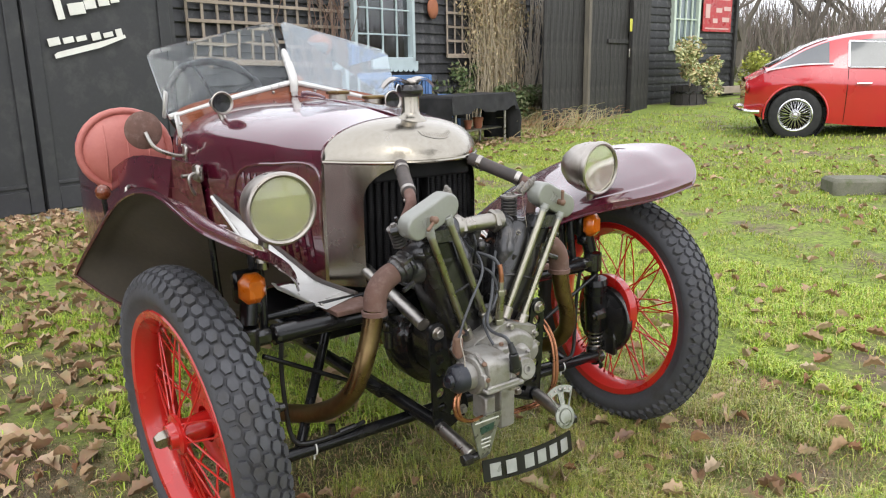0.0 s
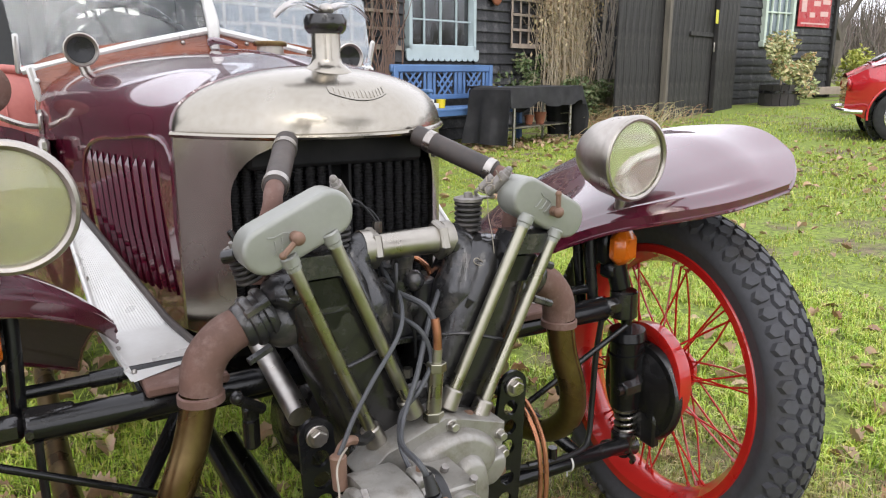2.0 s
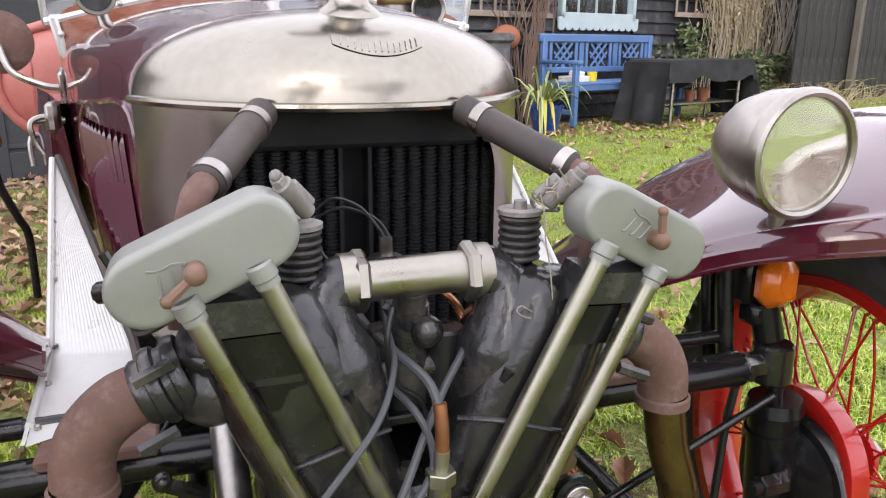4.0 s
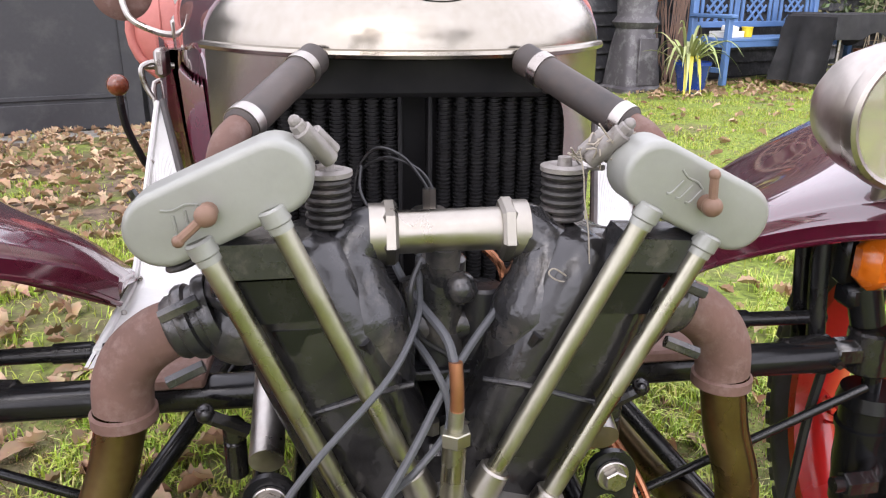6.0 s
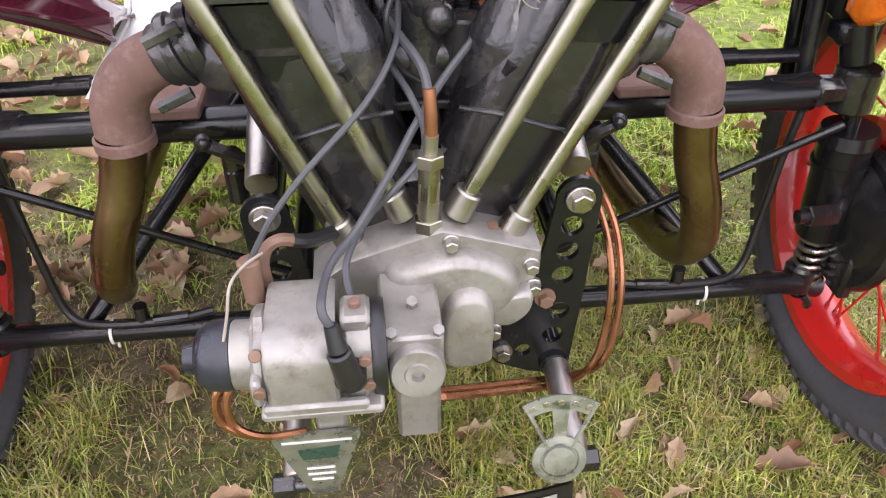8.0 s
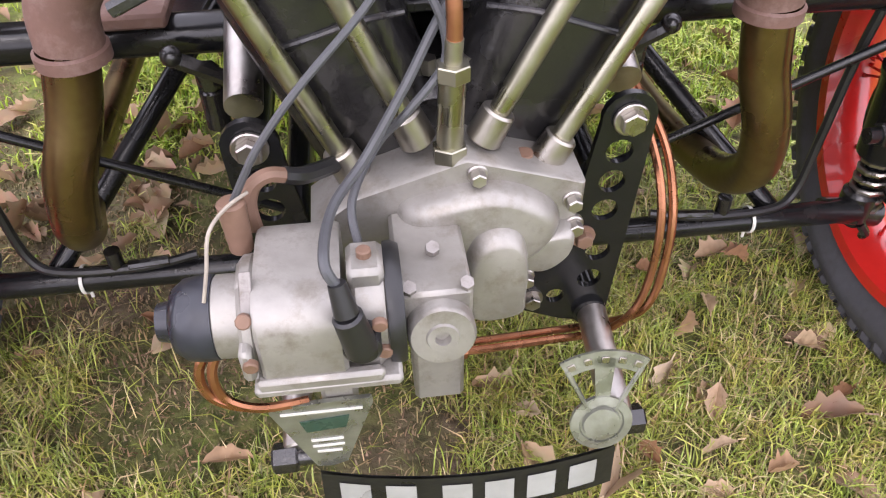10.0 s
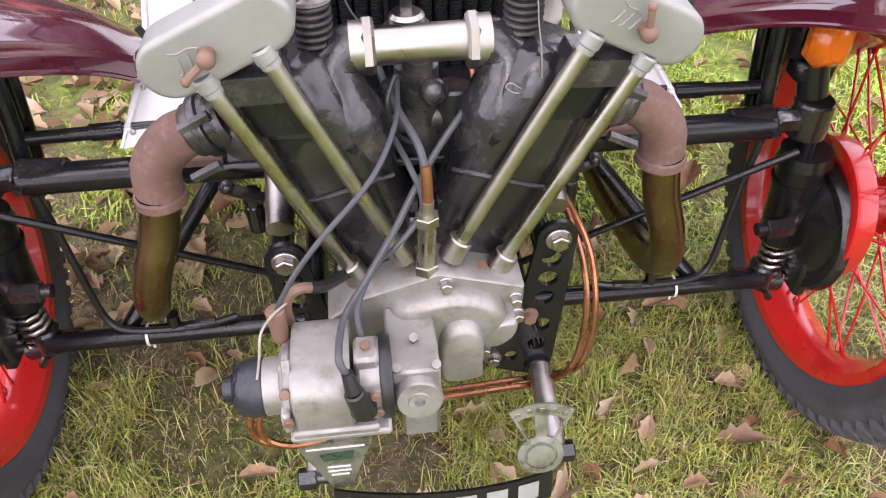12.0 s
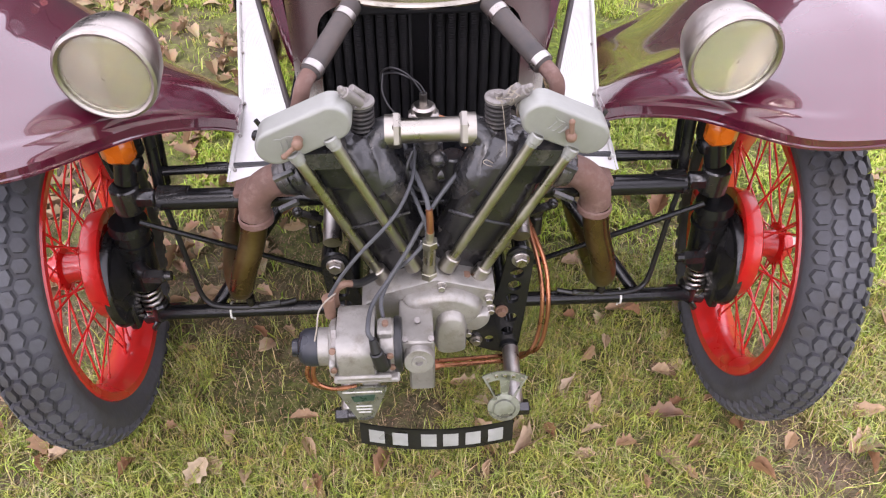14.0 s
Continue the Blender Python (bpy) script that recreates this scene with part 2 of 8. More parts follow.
BROWNKNOB = mk("rust_brown_bolt", (0.22, 0.13, 0.09), (0.14, 0.08, 0.05), rough=0.6, scale=40, bump=0.15)
CABLE = mk("grey_cable", (0.07, 0.075, 0.08), (0.05, 0.05, 0.055), rough=0.5, bump=0.03)
BLACKCABLE = mk("black_cable", (0.016, 0.016, 0.017), rough=0.45, bump=0.03)
BAKELITE = mk("black_bakelite", (0.022, 0.025, 0.034), (0.014, 0.015, 0.02), rough=0.35, scale=20, bump=0.05)
WHITE = mk("off_white_paint", (0.7, 0.7, 0.66), (0.6, 0.59, 0.55), rough=0.5, bump=0.05)
MAHOGANY = mk("varnished_mahogany", (0.26, 0.07, 0.022), (0.16, 0.04, 0.014), rough=0.28, coat=0.6, scale=5, fine=40, stretch=(3, 14, 14), bump=0.05)
LEATHER = mk("faded_red_leather", (0.5, 0.17, 0.14), (0.4, 0.12, 0.1), rough=0.45, scale=9, bump=0.15)
WOODKNOB = mk("red_brown_wooden_knob", (0.2, 0.05, 0.02), (0.12, 0.03, 0.012), rough=0.3, coat=0.5, scale=30, bump=0.02)


def glass(name, tint, rough=0.0, film_amount=0.0, film=(0.62, 0.68, 0.74), ior=1.45):
    m, n, l, bs = nodes_of(name)
    bs.inputs["Base Color"].default_value = (*tint, 1)
    bs.inputs["Roughness"].default_value = rough
    bs.inputs["Transmission Weight"].default_value = 1.0
    bs.inputs["IOR"].default_value = ior
    if film_amount:  # pale diffuse film: painted sky sheen on the screen, cloudiness on lamp glass
        df, mx, nz, mr = n.new("ShaderNodeBsdfDiffuse"), n.new("ShaderNodeMixShader"), n.new("ShaderNodeTexNoise"), n.new("ShaderNodeMapRange")
        df.inputs["Color"].default_value = (*film, 1)
        nz.inputs["Scale"].default_value, nz.inputs["Detail"].default_value = 9.0, 6
        mr.inputs["To Min"].default_value, mr.inputs["To Max"].default_value = film_amount * 0.6, film_amount * 1.4
        l.new(nz.outputs["Fac"], mr.inputs["Value"])
        l.new(mr.outputs[0], mx.inputs["Fac"])
        l.new(bs.outputs[0], mx.inputs[1])
        l.new(df.outputs[0], mx.inputs[2])
        l.new(mx.outputs[0], n["Material Output"].inputs["Surface"])
    return m


GLASS = glass("clear_glass", (0.93, 0.97, 0.97))
LENS = glass("lamp_glass", (0.95, 0.95, 0.88), 0.0, 0.07, (0.62, 0.6, 0.47))
SCREEN = glass("windscreen_glass", (0.93, 0.97, 0.97), 0.0, 0.02, ior=1.3)
HAZY = glass("hazy_windscreen_glass", (0.9, 0.96, 0.98), 0.03, 0.2)
AMBER = mk("amber_plastic", (0.68, 0.155, 0.006), (0.5, 0.1, 0.004), rough=0.25, coat=0.6, scale=20, bump=0.1)
UNDERSEAL = mk("dusty_brown_underside", (0.085, 0.07, 0.052), (0.05, 0.042, 0.034), rough=0.75, scale=7, bump=0.15)
# cream patches on dark olive paint in the bowl's reflections of sky and ground
REFLECTOR = mk("lamp_reflector", (0.42, 0.4, 0.31), (0.95, 0.88, 0.65), rough=0.12, rvar=0.1, metal=1.0, scale=12, fine=16, bump=0.02, contrast=0.16)


# ---- ground ----
def rise(x, y):
    """The lawn climbs gently away to the east."""
    k = max(0.0, x - 1.5)
    e = 0.03 * (k * k / (k + 1.0)) + 0.008
    far = max(0.0, x - 22)
    return e * (1 if far == 0 else 1) - 0.008 + 0.01 * math.sin(x * 1.3 + y * 0.7) * min(1, max(0, (abs(x) + abs(y) - 2.5) / 4))


def ground_material():
    m, n, l, bs = nodes_of("lawn_and_leaf_mould")
    tc = n.new("ShaderNodeTexCoord")

    def noise_at(scale, detail=6, rough=0.6):
        q = n.new("ShaderNodeTexNoise")
        q.inputs["Scale"].default_value, q.inputs["Detail"].default_value, q.inputs["Roughness"].default_value = scale, detail, rough
        l.new(tc.outputs["Object"], q.inputs["Vector"])
        return q

    def ramp(src, p0, c0, p1, c1):
        r = n.new("ShaderNodeValToRGB")
        r.color_ramp.elements[0].position, r.color_ramp.elements[1].position = p0, p1
        r.color_ramp.elements[0].color, r.color_ramp.elements[1].color = (*c0, 1), (*c1, 1)
        l.new(src, r.inputs["Fac"])
        return r

    def mixed(f, a, b):
        q = n.new("ShaderNodeMixRGB")
        l.new(f, q.inputs["Fac"]), l.new(a, q.inputs["Color1"]), l.new(b, q.inputs["Color2"])
        return q.outputs["Color"]

    grass = ramp(noise_at(38).outputs["Fac"], 0.35, (0.085, 0.12, 0.018), 0.68, (0.28, 0.37, 0.05))
    earth = ramp(noise_at(22).outputs["Fac"], 0.35, (0.07, 0.048, 0.034), 0.7, (0.23, 0.165, 0.11))
    patch = ramp(noise_at(1.7, 8, 0.65).outputs["Fac"], 0.50, (0, 0, 0), 0.64, (1, 1, 1))
    # bare, leaf-strewn earth to the west of the car and along the building
    sx = n.new("ShaderNodeSeparateXYZ")
    l.new(tc.outputs["Object"], sx.inputs[0])
    west = n.new("ShaderNodeMapRange")
    west.inputs["From Min"].default_value, west.inputs["From Max"].default_value = -0.35, -1.0
    l.new(sx.outputs["X"], west.inputs["Value"])
    wob = n.new("ShaderNodeMath")
    wob.operation = "MULTIPLY"
    l.new(west.outputs[0], wob.inputs[0])
    l.new(ramp(noise_at(2.4, 5).outputs["Fac"], 0.38, (0, 0, 0), 0.55, (1, 1, 1)).outputs["Color"], wob.inputs[1])
    top = n.new("ShaderNodeMath")
    top.operation = "MAXIMUM"
    l.new(wob.outputs[0], top.inputs[0]), l.new(patch.outputs["Color"], top.inputs[1])
    # round the car brown thatch, darkened to paint in the shade between blades
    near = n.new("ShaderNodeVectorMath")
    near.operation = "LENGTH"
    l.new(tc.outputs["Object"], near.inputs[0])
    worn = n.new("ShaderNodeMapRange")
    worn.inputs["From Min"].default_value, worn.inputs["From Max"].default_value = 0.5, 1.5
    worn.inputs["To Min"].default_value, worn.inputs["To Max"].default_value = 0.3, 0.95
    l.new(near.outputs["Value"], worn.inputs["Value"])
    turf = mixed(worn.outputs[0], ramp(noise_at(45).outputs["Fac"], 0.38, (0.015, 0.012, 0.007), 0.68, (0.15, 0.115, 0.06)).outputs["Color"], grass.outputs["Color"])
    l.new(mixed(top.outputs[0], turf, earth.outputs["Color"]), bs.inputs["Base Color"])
    bs.inputs["Roughness"].default_value = 0.9
    bp = n.new("ShaderNodeBump")
    bp.inputs["Strength"].default_value, bp.inputs["Distance"].default_value = 0.6, 0.02
    l.new(noise_at(60).outputs["Fac"], bp.inputs["Height"])
    l.new(bp.outputs[0], bs.inputs["Normal"])
    return m


LAWN = ground_material()


def make_ground():
    def axis(lo, hi):
        a = [lo * (1 - k / 40) ** 3 for k in range(40)]
        return a + [hi * (k / 60) ** 3 for k in range(61)]
    xs, ys = axis(-400, 600), axis(-400, 600)
    g, w = G(), len(ys)
    g.v = [(x, y, rise(min(x, 30), y)) for x in xs for y in ys]
    g.f = [(i * w + j, (i + 1) * w + j, (i + 1) * w + j + 1, i * w + j + 1) for i in range(len(xs) - 1) for j in range(w - 1)]
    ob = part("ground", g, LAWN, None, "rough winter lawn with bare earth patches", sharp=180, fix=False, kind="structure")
    return ob


ground = make_ground()

# ---- buildings: dark doors, weatherboarded shed with a window, tall doors, far wing ----
BOARD = mk("black_weatherboard", (0.03, 0.031, 0.035), (0.013, 0.013, 0.015), rough=0.55, scale=3, fine=30, stretch=(1, 6, 14), bump=0.35, dirt=(0.1, 0.1, 0.1), per_object=0.4)
DOORPAINT = mk("black_door_paint", (0.032, 0.033, 0.036), (0.022, 0.022, 0.025), rough=0.6, scale=2, fine=40, bump=0.1, dirt=(0.05, 0.05, 0.05))
OLDDOOR = mk("weathered_black_boards", (0.012, 0.0115, 0.0115), (0.024, 0.022, 0.02), rough=0.7, scale=2.5, fine=35, stretch=(9, 9, 1), bump=0.3, dirt=(0.05, 0.046, 0.04))
PALEBLUE = mk("pale_blue_white_paint", (0.42, 0.5, 0.52), (0.34, 0.41, 0.43), rough=0.5, scale=5, bump=0.1)
BENCHBLUE = mk("blue_bench_paint", (0.09, 0.18, 0.36), (0.07, 0.14, 0.29), rough=0.5, scale=5, bump=0.1)
ROOFING = mk("roofing_felt", (0.05, 0.05, 0.05), rough=0.9, scale=4, bump=0.3)
INSIDE = mk("dim_interior", (0.06, 0.055, 0.05), rough=0.9, scale=3)


def frame_of(a, b, z):
    """The pose of a wall from a to b (seen from the camera's side): x along it, y into it."""
    a, b = Vector((*a, z)), Vector((*b, z))
    ex = (b - a).normalized()
    return Matrix(((ex.x, -ex.y, 0, a.x), (ex.y, ex.x, 0, a.y), (0, 0, 1, z), (0, 0, 0, 1))), (b - a).length


# wall with the window and trellis
WALL_B = frame_of((0.2, 6.03), (10.6, 9.78), 0.0)
# wall with the pair of smooth doors
WALL_A = frame_of((-7.0, 2.75), (1.05, 5.7), 0.0)
# tall double doors between shed and wing
WALL_D = frame_of((8.27, 7.73), (11.0, 8.7), 0.1)
WALL_W = frame_of((11.08, 9.27), (15.07, 9.67), 0.2)


# ---- the three-wheeled car; its front axle stands over the origin, its nose points to -y ----
car = thing("three_wheeled_car", pose(0, 0, 0, 0, 0, 1.3), "burgundy vintage three-wheeled cyclecar with exposed V-twin engine", "car")


def mirror(g, s):
    if s < 0:
        g.v = [(-x, y, z) for x, y, z in g.v]
    return g


def tread(s):
    """A tyre with staggered hexagonal blocks, its axle along x."""
    g = G()
    R, W = 0.345, 0.052
    prof = []
    for k in range(25):
        a = math.pi * (-0.16 + 1.32 * k / 24)
        prof.append((0.296 + 0.046 * math.sin(a) * (0.95 if math.sin(a) > 0 else 0.7), 0.051 * math.cos(a)))
    prof += [(0.262, -0.04), (0.262, 0.04)]
    g.lathe(prof, (0, 0, 0), (1, 0, 0), 96, loop=True)
    blocks = G()
    rows = [(-0.0395, 0.0095, 0.0, 0.026), (-0.02, 0.0102, 0.5, 0.0285), (0.0, 0.0102, 0.0, 0.0285), (0.02, 0.0102, 0.5, 0.0285), (0.0395, 0.0095, 0.0, 0.026)]
    N = 66
    for x0, hw, ph, ln in rows:
        for k in range(N):
            a0 = (k + ph) * math.tau / N
            da = ln / 2 / 0.36
            hexa = [(-hw * 0.55, -1), (hw * 0.55, -1), (hw, 0), (hw * 0.55, 1), (-hw * 0.55, 1), (-hw, 0)]
            if abs(x0) > 0.04:
                hexa = [(-hw, -0.75), (hw, -0.75), (hw, 0.75), (-hw, 0.75)]
            lo, hi = [], []
            for dx, q in hexa:
                x = x0 + dx
                lim = max(-0.05, min(0.05, x))
                rad = 0.296 + 0.046 * math.sqrt(max(0.0, 1 - (lim / 0.054) ** 2)) * 0.95
                a = a0 + q * da
                for lst, r, kx in ((lo, rad - 0.004, 1), (hi, rad + 0.0075, 0.88)):
                    xx = x0 + dx * kx
                    aa = a0 + q * da * kx
                    lst.append((xx * (1 if kx == 1 else 1.03), r * math.cos(aa), r * math.sin(aa)))
            n = len(hexa)
            blocks.add(lo + hi, [tuple(range(n, 2 * n))] + [(i, (i + 1) % n, n + (i + 1) % n, n + i) for i in range(n)])
    return g, blocks


carcass, blocks = tread(1)
tyre_mesh, block_mesh = mesh_of(carcass, "tyre", 30), mesh_of(blocks, "tread", 30)


def make_wheel(s):
    c = Vector((s * 0.664, 0.036, 0.351))
    rim = G()
    rim.lathe([(0.247, -0.042), (0.262, -0.044), (0.266, -0.038), (0.258, -0.03), (0.247, -0.026), (0.236, -0.012), (0.234, 0.0), (0.236, 0.012),
               (0.247, 0.026), (0.258, 0.03), (0.266, 0.038), (0.262, 0.044), (0.247, 0.042), (0.238, 0.028), (0.228, 0.014), (0.226, 0.0), (0.228, -0.014), (0.238, -0.028)], (0, 0, 0), (1, 0, 0), 72, loop=True)
    wheel = part("wheel", rim, RED, car, "bright red wire-spoked wheel with black tyre")
    # a little camber and toe-out
    wheel.matrix_basis = Matrix.Translation(c) @ pose(0, 0, 0, 0, s * 3.2, s * -3.2) @ (pose(0, 0, 0) if s > 0 else pose(0, 0, 0, 0, 0, 180)) @ Matrix.Scale(1.015, 4)
    part("tyre", tyre_mesh, RUBBER, wheel, "black rubber tyre")
    part("tread", block_mesh, RUBBER, wheel, "staggered hexagonal tread blocks", kind="stuff")
    hub = G()
    hub.lathe([(0.001, -0.05), (0.05, -0.05), (0.05, -0.04), (0.03, -0.03), (0.027, 0.02), (0.03, 0.035), (0.043, 0.04), (0.043, 0.047), (0.03, 0.05), (0.026, 0.065), (0.001, 0.066)], (0, 0, 0), (1, 0, 0), 28)
    part("hub", hub, RED, wheel, "red painted hub")
    drum = G()
    drum.lathe([(0.04, -0.018), (0.075, -0.022), (0.098, -0.026), (0.106, -0.032), (0.108, -0.04), (0.108, -0.062), (0.098, -0.064), (0.045, -0.04)], (0, 0, 0), (1, 0, 0), 48, loop=True)
    part("brake_drum", drum, RED, wheel, "red brake drum")
    nut = G()
    nut.lathe([(0.001, 0.066), (0.019, 0.066), (0.019, 0.08), (0.016, 0.084), (0.012, 0.09), (0.001, 0.091)], (0, 0, 0), (1, 0, 0), 6)
    part("hub_nut", nut, NICKEL, wheel, "nickel hub nut")
    sp = G()
    sp.tube([(0.041, 0.0, 0.036), (0.02, 0.06, 0.13), (0.002, 0.118, 0.198)], 0.0021, 6, 2)
    sp.cyl((0.004, 0.112, 0.188), (0.0, 0.124, 0.206), 0.0035, n=6)
    out_mesh = mesh_of(sp, "spoke")
    sp2 = G()
    sp2.tube([(-0.04, 0.0, 0.045), (-0.018, -0.055, 0.13), (-0.002, -0.105, 0.206)], 0.0021, 6, 2)
    sp2.cyl((-0.004, -0.099, 0.195), (0.0, -0.11, 0.213), 0.0035, n=6)
    in_mesh = mesh_of(sp2, "spoke")
    for k in range(10):
        for me, off in ((out_mesh, 0), (in_mesh, 18)):
            for q in (1, -1):
                o = part("spoke", me, RED, wheel)
                o.matrix_basis = pose(0, 0, 0, k * 36 + off + (8 if q < 0 else 0)) @ Matrix.Diagonal((1, q, 1, 1))
    return wheel


for s in (1, -1):
    make_wheel(s)


def side_parts(s):
    """Sliding-pillar front suspension of one side."""
    X = lambda x: s * x
    g = G()
    g.cyl((X(0.53), 0.015, 0.215), (X(0.515), 0.015, 0.56), 0.011, n=14)
    pillar = part("sliding_pillar", g, BLACK, car, "black sliding pillar and stub axle")
    pillar.matrix_basis = pose(s * 0.036, 0.024, -0.03)
    g = G()
    g.cyl((X(0.527), 0.015, 0.325), (X(0.521), 0.015, 0.475), 0.03, 0.034, n=24, bev=0.004)
    g.cyl((X(0.522), 0.015, 0.44), (X(0.521), 0.015, 0.447), 0.036, n=24)
    g.cyl((X(0.521), 0.015, 0.475), (X(0.52), 0.015, 0.492), 0.039, 0.035, n=24)
    g.cyl((X(0.53), 0.015, 0.375), (X(0.60), 0.01, 0.362), 0.026, 0.022, n=16)
    part("stub_axle", g, BLACK, pillar)
    g = G()
    pts = [(X(0.53) + 0.02 * math.cos(k * 0.7), 0.015 + 0.02 * math.sin(k * 0.7), 0.24 + 0.085 * k / 54) for k in range(55)]
    g.tube(pts, 0.0042, 8, 1)
    part("rebound_spring", g, STEEL, pillar, "steel coil spring")
    g = G()
    g.cyl((X(0.552), 0.006, 0.358), (X(0.569), 0.006, 0.357), 0.1, 0.103, n=48, bev=0.004)
    g.cyl((X(0.538), 0.006, 0.358), (X(0.555), 0.006, 0.358), 0.05, 0.085, n=40)
    for a in range(5):
        t = a * 1.25 + 0.4
        g.cyl((X(0.548), 0.01 + 0.055 * math.cos(t), 0.36 + 0.055 * math.sin(t)), (X(0.57), 0.01 + 0.055 * math.cos(t), 0.36 + 0.055 * math.sin(t)), 0.008, n=6)
    g.box((X(0.553), -0.03, 0.3), (0.02, 0.04, 0.09), 0.005)
    part("brake_backplate", g, GRIME, pillar, "oily black brake backplate")
    g = G()
    g.cyl((X(0.46), 0.012, 0.527), (X(0.40), 0.012, 0.527), 0.024, 0.0215, n=20, bev=0.003)
    g.box((X(0.495), 0.013, 0.527), (0.075, 0.03, 0.036), 0.01)
    g.cyl((X(0.517), 0.015, 0.5), (X(0.516), 0.015, 0.555), 0.027, n=20, bev=0.003)
    g.cyl((X(0.455), -0.02, 0.527), (X(0.455), 0.04, 0.527), 0.006, n=6)
    lug = part("axle_lug", g, GRIME, pillar)
    lug.matrix_basis = pose(s * -0.012, -0.002, 0.02)
    g = G()
    g.cyl((X(0.53), 0.012, 0.2), (X(0.53), 0.012, 0.245), 0.022, n=18, bev=0.004)
    g.cyl((X(0.56), 0.012, 0.205), (X(0.48), 0.006, 0.222), 0.02, 0.0165, n=16)
    g.tube([(X(0.535), -0.005, 0.2), (X(0.545), -0.008, 0.187), (X(0.55), 0.0, 0.175)], 0.006, 8, 3)
    foot = part("lower_lug", g, GRIME, pillar)
    foot.matrix_basis = pose(s * -0.01, 0, 0.03)
    # steering arm, track rod joint
    g = G()
    g.tube([(X(0.525), 0.0, 0.40), (X(0.51), -0.025, 0.40), (X(0.495), -0.033, 0.395)], [0.016, 0.014, 0.012], 10, 4)
    g.cyl((X(0.505), -0.035, 0.395), (X(0.465), -0.036, 0.394), 0.015, n=6, bev=0.002)
    g.cyl((X(0.468), -0.036, 0.394), (X(0.452), -0.036, 0.394), 0.0095, n=10)
    part("steering_arm", g, GRIME, pillar)
    g = G()
    g.tube([(X(0.47), 0.02, 0.50), (X(0.47), 0.03, 0.43), (X(0.465), 0.03, 0.33), (X(0.455), 0.025, 0.26), (X(0.42), 0.015, 0.243), (X(0.33), 0.01, 0.246), (X(0.27), 0.02, 0.25)], 0.0055, 8, 5)
    part("brake_pipe", g, BLACKCABLE, car, "black brake hose")
    # indicator
    g = G()
    g.box((X(0.524), 0.03, 0.633), (0.057, 0.042, 0.066), 0.015)
    ind = part("indicator", g, AMBER, car, "amber plastic indicator lamp")
    g = G()
    g.box((X(0.524), 0.058, 0.633), (0.063, 0.024, 0.072), 0.006)
    g.box((X(0.518), 0.052, 0.585), (0.036, 0.035, 0.03), 0.006)
    g.cyl((X(0.535), 0.042, 0.55), (X(0.524), 0.05, 0.60), 0.02, n=16)
    part("indicator_bracket", g, BLACK, ind, "black bracket")
    g = G()
    for line, r in (([(X(0.49), 0.065, 0.50), (X(0.485), 0.075, 0.60), (X(0.485), 0.085, 0.70)], 0.011), ([(X(0.49), 0.1, 0.50), (X(0.485), 0.11, 0.60), (X(0.485), 0.12, 0.70)], 0.011), ([(X(0.565), 0.07, 0.54), (X(0.578), 0.08, 0.62), (X(0.582), 0.09, 0.74)], 0.007)):
        part("mudguard_stay", G().tube(line, r, 10, 4), BLACK, car, "black mudguard stay")


for s in (1, -1):
    side_parts(s)

g = G().cyl((-0.48, 0.028, 0.517), (0.48, 0.028, 0.517), 0.0195, n=20)
part("upper_axle_tube", g, BLACK, car, "glossy black front axle tube")
g = G().cyl((-0.55, 0.024, 0.222), (0.55, 0.024, 0.222), 0.0155, n=18)
lower_tube = part("lower_axle_tube", g, BLACK, car, "glossy black lower axle tube")
for s in (1, -1):
    g = G()
    g.lathe([(0.0165, -0.002), (0.0178, -0.002), (0.0178, 0.002), (0.0165, 0.002)], (s * 0.405, 0.024, 0.222), (1, 0, 0), 18, loop=True)
    g.box((s * 0.405, 0.024, 0.199), (0.004, 0.003, 0.014), 0.0008)
    part("cable_tie", g, WHITE, lower_tube, "white cable tie")
    g = G().cyl((s * 0.36, 0.015, 0.245), (s * 0.36, 0.015, 0.27), 0.009, n=10).cyl((s * 0.345, 0.01, 0.25), (s * 0.3, 0.012, 0.252), 0.006, n=8)
    part("pipe_union", g, GRIME, lower_tube)
    g = G().cyl((s * 0.44, 0.03, 0.225), (s * 0.13, 0.36, 0.55), 0.0125, n=14)
    part("chassis_brace", g, BLACK, car)
    g = G().cyl((s * 0.52, 0.005, 0.485), (s * 0.14, 0.05, 0.27), 0.0055, n=10)
    part("track_rod", g, BLACK, car)
    g = G().cyl((s * 0.50, 0.075, 0.546), (s * 0.2, 0.085, 0.546), 0.009, n=12).cyl((s * 0.36, 0.08, 0.546), (s * 0.40, 0.079, 0.546), 0.0115, n=12)
    part("rear_axle_stay", g, BLACK, car)


# ---- bodywork ----
def width_at(y):
    return cubic([0.236, 0.29, 0.335, 0.372, 0.392], (y - 0.235) / 0.7)


def shoulder(y):
    return 0.862 + 0.004 * (y - 0.235)


def crown(y):
    return cubic([0.962, 0.982, 0.994, 1.0, 1.004], (y - 0.235) / 0.7)


def arch_point(y, a):
    """A point of the bonnet's rounded top; a from 0 (right shoulder) to pi."""
    s = math.sin(a)
    return Vector((width_at(y) * math.cos(a) * (1 + 0.03 * s), y, shoulder(y) + (crown(y) - shoulder(y)) * s ** 0.85))


def bonnet_mesh(y0, y1, a0, a1, nu=28, nv=40):
    return G().grid(lambda u, v: arch_point(y0 + (y1 - y0) * u, a0 + (a1 - a0) * v), nu, nv)


